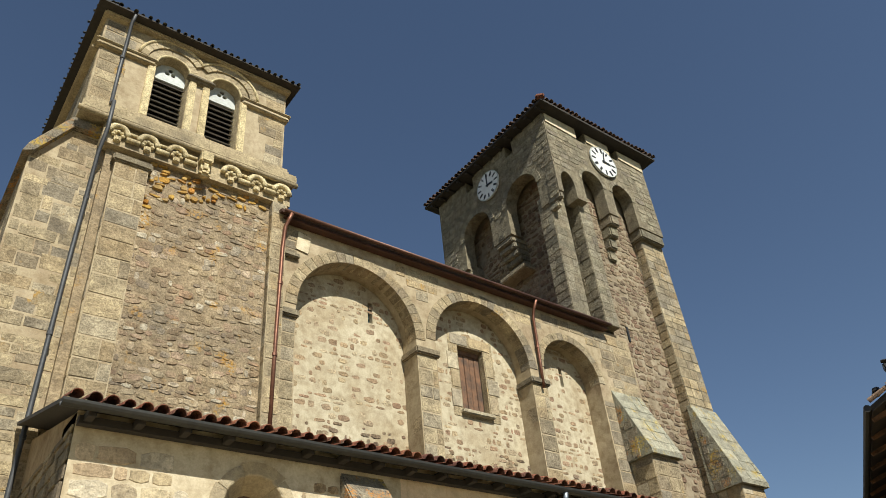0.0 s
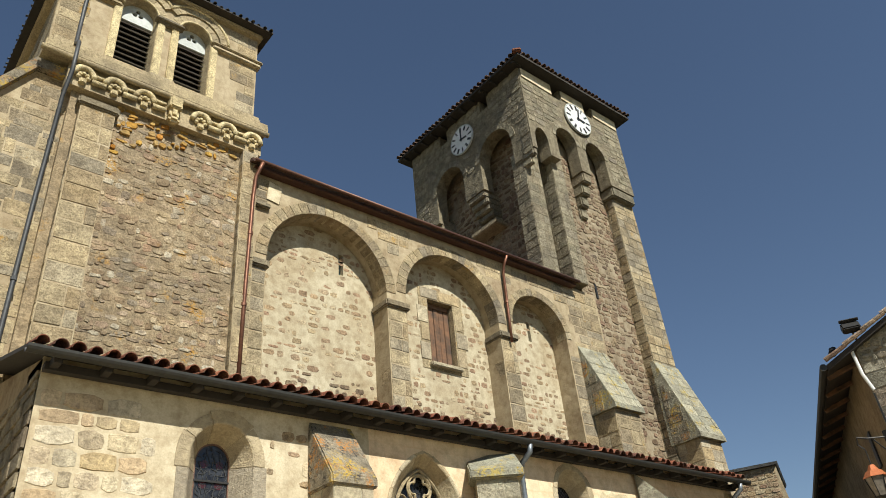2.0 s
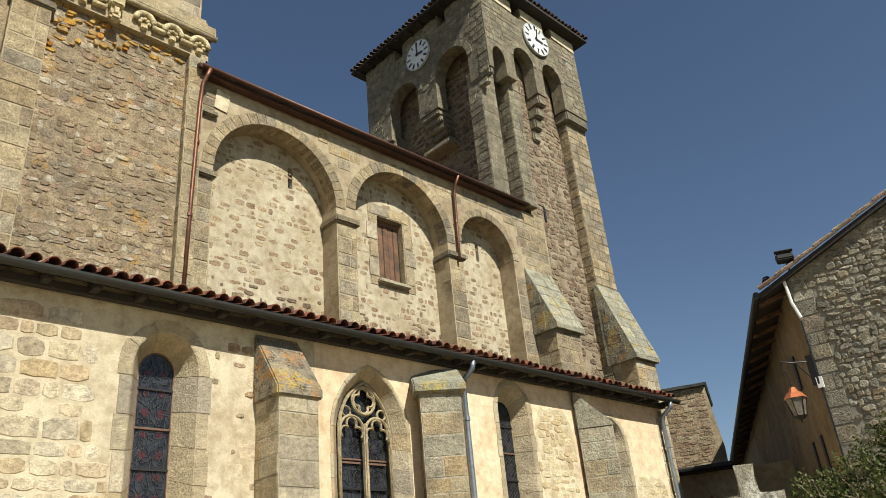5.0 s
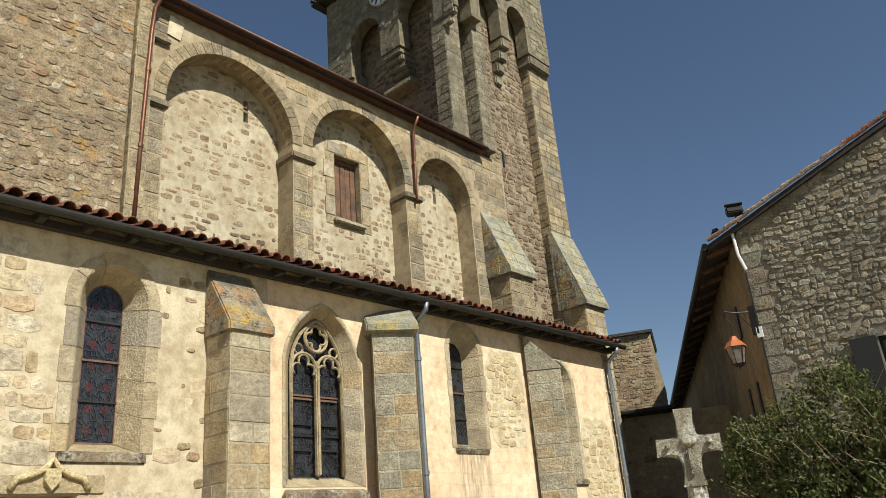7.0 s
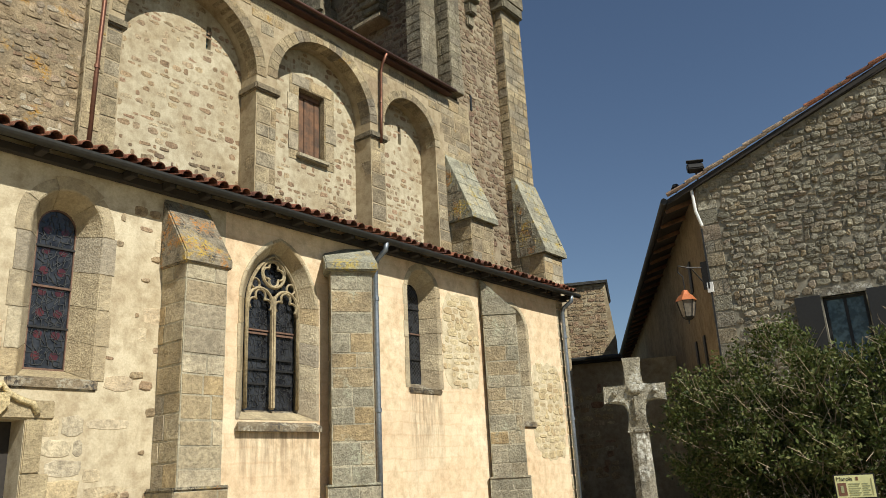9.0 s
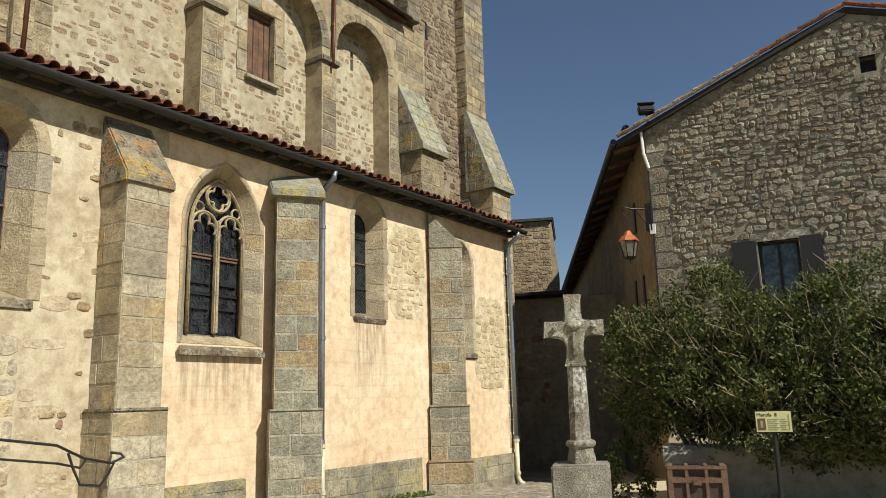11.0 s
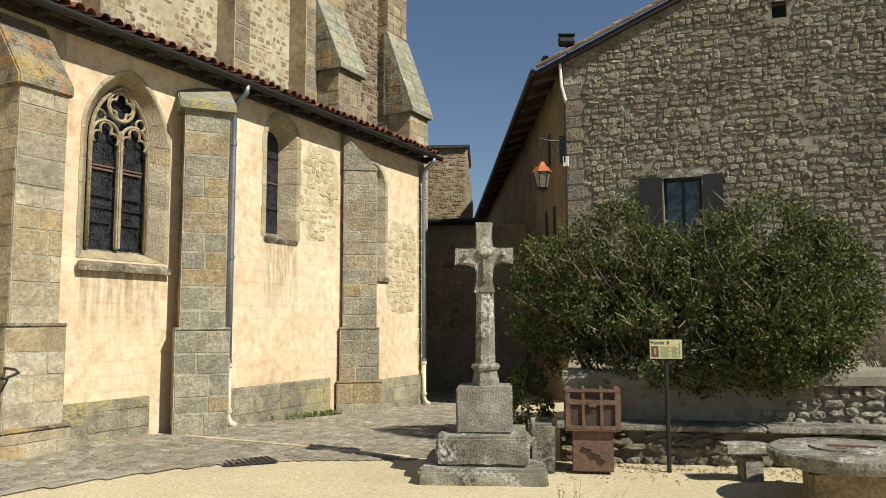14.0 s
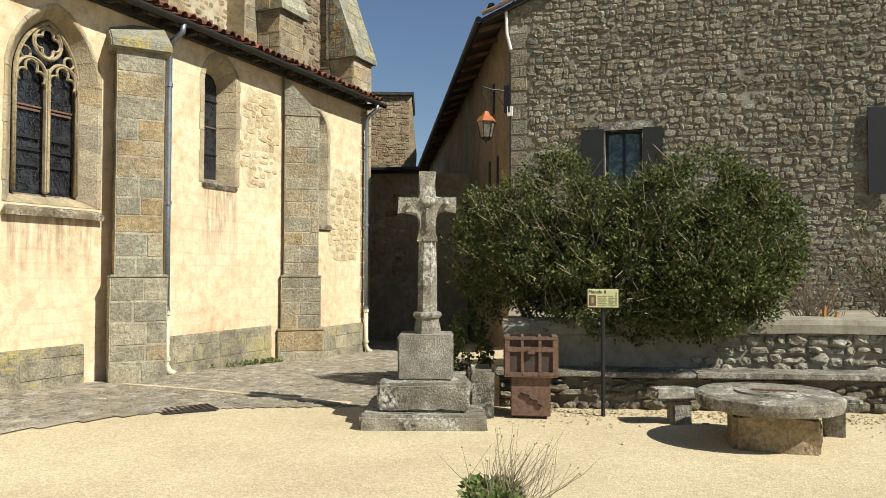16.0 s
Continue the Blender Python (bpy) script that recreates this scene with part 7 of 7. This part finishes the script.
def big_shrub():
    rnd = random.Random(77)
    base = Vector((9.62, 1.9, 0.95))
    ob = thing("shrub", base, "large leafy evergreen shrub with bare twigs overhanging the terrace wall", "shrub")
    lobes = [((9.62, 3.25, 1.85), (0.62, 0.78, 0.85)), ((9.60, 2.55, 2.06), (0.72, 0.85, 0.98)), ((9.56, 1.75, 1.80), (0.80, 0.90, 0.98)), ((9.58, 0.85, 1.98), (0.75, 0.88, 0.98)), ((9.66, 0.35, 1.90), (0.62, 0.60, 0.78)), ((9.45, 1.25, 1.35), (0.72, 1.05, 0.55)), ((9.15, 2.1, 1.50), (0.55, 1.0, 0.60)), ((9.25, 0.75, 1.45), (0.60, 0.75, 0.55))]
    sprigs = []
    for (cx, cy, cz), (rx, ry, rz) in lobes:
        for k in range(900):
            d = Vector((rnd.gauss(0, 1), rnd.gauss(0, 1), rnd.gauss(0, 1))).normalized()
            f = rnd.uniform(0.62, 1.0) ** 0.6
            f *= 1 + 0.22 * noise.noise(d * 2.3 + Vector((cx, cy, cz)))
            p = Vector((cx + d.x * rx * f, cy + d.y * ry * f, cz + d.z * rz * f))
            dens = noise.noise(p * 2.1) + 0.45 * noise.noise(p * 5.0)
            if p.z < 0.86 + 0.12 * noise.noise(p * 3) or p.x > 10.2 or dens < -0.2:
                continue
            if 1.5 < p.y < 2.2 and p.z > 2.62:
                continue
            up = (d + Vector((-0.15, 0, 0.5)) + Vector((rnd.uniform(-1, 1), rnd.uniform(-1, 1), rnd.uniform(-1, 1))) * 0.5).normalized()
            sprigs.append((p, up))
    leaves_mesh("foliage", sprigs, 19, 0.052, 0.17, LEAF, ob, rnd, "dense small dark green leaves")
    for k in range(9):
        a = base + Vector((rnd.uniform(-0.1, 0.2), rnd.uniform(-1.2, 1.2), 0.0))
        pts = [a]
        d = Vector((rnd.uniform(-0.5, 0.1), rnd.uniform(-0.6, 0.6), 1.0)).normalized()
        for j in range(5):
            d = (d + Vector((rnd.uniform(-0.2, 0.15), rnd.uniform(-0.25, 0.25), 0.05))).normalized()
            pts.append(pts[-1] + d * 0.34)
        part("stem", tube(pts, 0.032, 6, 0.008), BARK, ob)
    bm = bmesh.new()
    for k in range(1500):
        p, d = sprigs[rnd.randrange(len(sprigs))]
        if p.x > 9.5 and p.z < 2.6:
            continue
        d = (d + Vector((-0.7, rnd.uniform(-0.7, 0.7), rnd.uniform(-0.3, 0.7)))).normalized()
        q = p - d * 0.05
        l = rnd.uniform(0.16, 0.42)
        bend = Vector((rnd.uniform(-0.05, 0.05), rnd.uniform(-0.08, 0.08), rnd.uniform(-0.06, 0.08)))
        add_tube(bm, [q, q + d * l * 0.5 + bend * 0.5, q + d * l + bend * 1.6], 0.0065, 4, 0.0022)
    for k in range(70):
        y = 1.95 + rnd.gauss(0, 0.38)
        q = Vector((9.25 + rnd.uniform(-0.35, 0.25), y, 1.25 + rnd.uniform(-0.3, 0.6)))
        d = Vector((-0.2, rnd.uniform(-0.7, 0.7), 1)).normalized()
        add_tube(bm, [q, q + d * 0.3, q + d * rnd.uniform(0.5, 0.95) + Vector((0, rnd.uniform(-0.15, 0.15), 0))], 0.008, 4, 0.003)
    tagged(part("twig_growth", bm, TWIG, ob, "bare grey-brown twigs"), kind="stuff")


def dry_bushes():
    rnd = random.Random(91)
    for base, n, h, spread, green, label in ((Vector((10.45, -0.40, 0.94)), 110, 0.75, 0.55, 0, "leafless brown shrub behind the terrace wall"), (Vector((10.9, -1.45, 0.94)), 130, 1.35, 0.55, 260, "thin half-bare shrub against the house wall")):
        ob = thing("bare_shrub", base, label, "shrub")
        bm = bmesh.new()
        tips = []
        for k in range(n):
            d = Vector((rnd.uniform(-0.35, 0.25), rnd.gauss(0, spread), 1)).normalized()
            l = h * rnd.uniform(0.6, 1.15)
            a = base + Vector((rnd.uniform(-0.1, 0.1), rnd.gauss(0, 0.12), 0))
            b = a + d * l * 0.5
            c = b + (d + Vector((0, rnd.uniform(-0.25, 0.25), -0.05))).normalized() * l * 0.5
            add_tube(bm, [a, b, c], 0.006, 4, 0.0018)
            tips.append((c, d))
            tips.append((b, d))
        tagged(part("twig_growth", bm, TWIG, ob), kind="stuff")
        if green:
            leaves_mesh("foliage", [tips[rnd.randrange(len(tips))] for _ in range(green)], 5, 0.04, 0.12, LEAF, ob, rnd)
    toy = thing("garden_tool", (10.22, -0.56, 1.03), "small orange plastic garden things on the wall", "garden tool")
    part("grip", tube([(10.2, -0.53, 1.02), (10.22, -0.54, 1.17)], 0.028, 8, 0.02), ORANGE, toy)
    part("grip", tube([(10.22, -0.66, 1.02), (10.24, -0.68, 1.10)], 0.03, 8, 0.02), ORANGE, toy)


def planter():
    rnd = random.Random(17)
    c = Vector((4.02, 1.43, 0.0))
    m = Matrix.Translation(c - Vector((0, 0, 0.05))) @ Matrix.Rotation(radians(21), 4, "Z")
    ob = thing("stone_planter", c, "rough stone planter with dry stems and weeds", "planter")
    bm = bmesh.new()
    add_box(bm, -0.32, 0.34, -0.22, 0.24, -0.05, 0.33, m, 0.05)
    bmesh.ops.subdivide_edges(bm, edges=bm.edges[:], cuts=3, use_grid_fill=True)
    for v in bm.verts:
        v.co += Vector(noise.noise_vector(v.co * 5.0)) * 0.025
    part("trough", bm, GRANITE, ob, "rough granite trough", True)
    part("soil", box(-0.24, 0.26, -0.17, 0.17, 0.33, 0.385, m, 0.02), SOIL, ob)
    bm = bmesh.new()
    for k in range(85):
        a = m @ Vector((rnd.uniform(-0.2, 0.2), rnd.gauss(-0.05, 0.12), 0.37))
        d = Vector((rnd.uniform(-0.3, 0.4), rnd.gauss(-0.35, 0.45), rnd.uniform(0.5, 1.0))).normalized()
        l = rnd.uniform(0.14, 0.40)
        b = a + d * l * 0.6
        e = b + (d + Vector((rnd.uniform(-0.3, 0.3), rnd.uniform(-0.3, 0.3), 0.25))).normalized() * l * 0.5
        add_tube(bm, [a, b, e], 0.0028, 4, 0.001)
        if rnd.random() < 0.35:
            bmesh.ops.create_icosphere(bm, subdivisions=1, radius=0.006, matrix=Matrix.Translation(e))
    tagged(part("dry_stem", bm, TWIG, ob), kind="stuff")
    sp = []
    for k in range(140):
        sp.append((m @ Vector((rnd.uniform(-0.22, 0.2), rnd.uniform(-0.12, 0.16), 0.375)), Vector((rnd.uniform(-0.5, 0.5), rnd.uniform(-0.5, 0.5), 1)).normalized()))
    leaves_mesh("weed", sp, 7, 0.05, 0.06, GRASS, ob, rnd, "low green weeds")


def loose_stones():
    """Small stones and clods lying on the gravel along the bench and round the table."""
    rnd = random.Random(44)
    verts, faces = [], []
    for k in range(900):
        t = rnd.random()
        f = abs(rnd.gauss(0, 0.35))
        x, y = 8.28 + 1.45 * t - f, 3.1 - 4.6 * t - 0.3 * f
        r = rnd.uniform(0.006, 0.018) * (1.6 if rnd.random() < 0.06 else 1.0)
        i = len(verts)
        n = 5
        for z, q in ((0.0, 1.0), (0.55, 0.75)):
            verts += [(x + r * q * math.cos(math.tau * j / n + k) * rnd.uniform(0.75, 1.2), y + r * q * math.sin(math.tau * j / n + k) * rnd.uniform(0.75, 1.2), gz(x, y) + r * z + 0.006) for j in range(n)]
        faces += [(i + j, i + (j + 1) % n, i + n + (j + 1) % n, i + n + j) for j in range(n)] + [tuple(range(i + n, i + 2 * n))]
    me = bpy.data.meshes.new("loose_gravel")
    me.from_pydata(verts, [], faces)
    me.materials.append(PATCH)
    tagged(new("loose_gravel", me), "small loose stones and clods on the gravel by the bench", "gravel", kind="stuff")


def wall_weeds():
    rnd = random.Random(33)
    base = Vector((11.4, 8.35, gz(11.4, 8.35)))
    ob = thing("weed_tuft", base, "small green weeds at the foot of the church wall", "weeds")
    sp = []
    for k in range(60):
        x = rnd.gauss(11.2, 0.5)
        sp.append((Vector((x, 8.44 - abs(rnd.gauss(0, 0.05)), gz(x, 8.4) + 0.02)), Vector((rnd.uniform(-0.6, 0.6), -0.4, 1)).normalized()))
    leaves_mesh("blades", sp, 7, 0.06, 0.06, GRASS, ob, rnd)
    b2 = Vector((8.75, 3.0, 0.0))
    ob = thing("potted_bush", b2, "small dark bush in the shade beside the bench", "shrub")
    sp = []
    for k in range(160):
        d = Vector((rnd.gauss(0, 1), rnd.gauss(0, 1), rnd.gauss(0, 1))).normalized()
        sp.append((Vector((9.15 + 0.2 * d.x, 3.65 + 0.2 * d.y, 0.55 + 0.42 * d.z)), d))
    leaves_mesh("foliage", sp, 10, 0.06, 0.12, LEAF, ob, rnd)
    part("stem", tube([(9.15, 3.65, -0.05), (9.15, 3.65, 0.5)], 0.02, 6), BARK, ob)


def handrail():
    b = Vector((4.3, 7.35, 0.2))
    ob = thing("iron_handrail", b, "wrought iron handrail end with a curled bracket", "handrail")
    y = 7.35
    part("rail", tube([(2.4, 8.1, 1.55), (4.04, y, 1.26), (4.32, y, 1.12), (4.62, y, 1.05), (4.76, y, 1.10), (4.88, 7.6, 1.12), (4.99, 7.96, 1.12)], 0.014, 6), IRON, ob)
    part("lower_rail", tube([(2.4, 8.1, 1.35), (4.06, y, 1.09), (4.29, y, 1.03), (4.35, y, 1.11)], 0.012, 6), IRON, ob)
    part("scroll", tube([(4.16, y, 1.18), (4.22, y, 1.03), (4.30, y, 0.87), (4.51, y, 0.84), (4.60, y, 0.95), (4.65, y, 1.05)], 0.013, 6), IRON, ob)



big_shrub()
dry_bushes()
planter()
wall_weeds()
loose_stones()
handrail()
paved_yard()
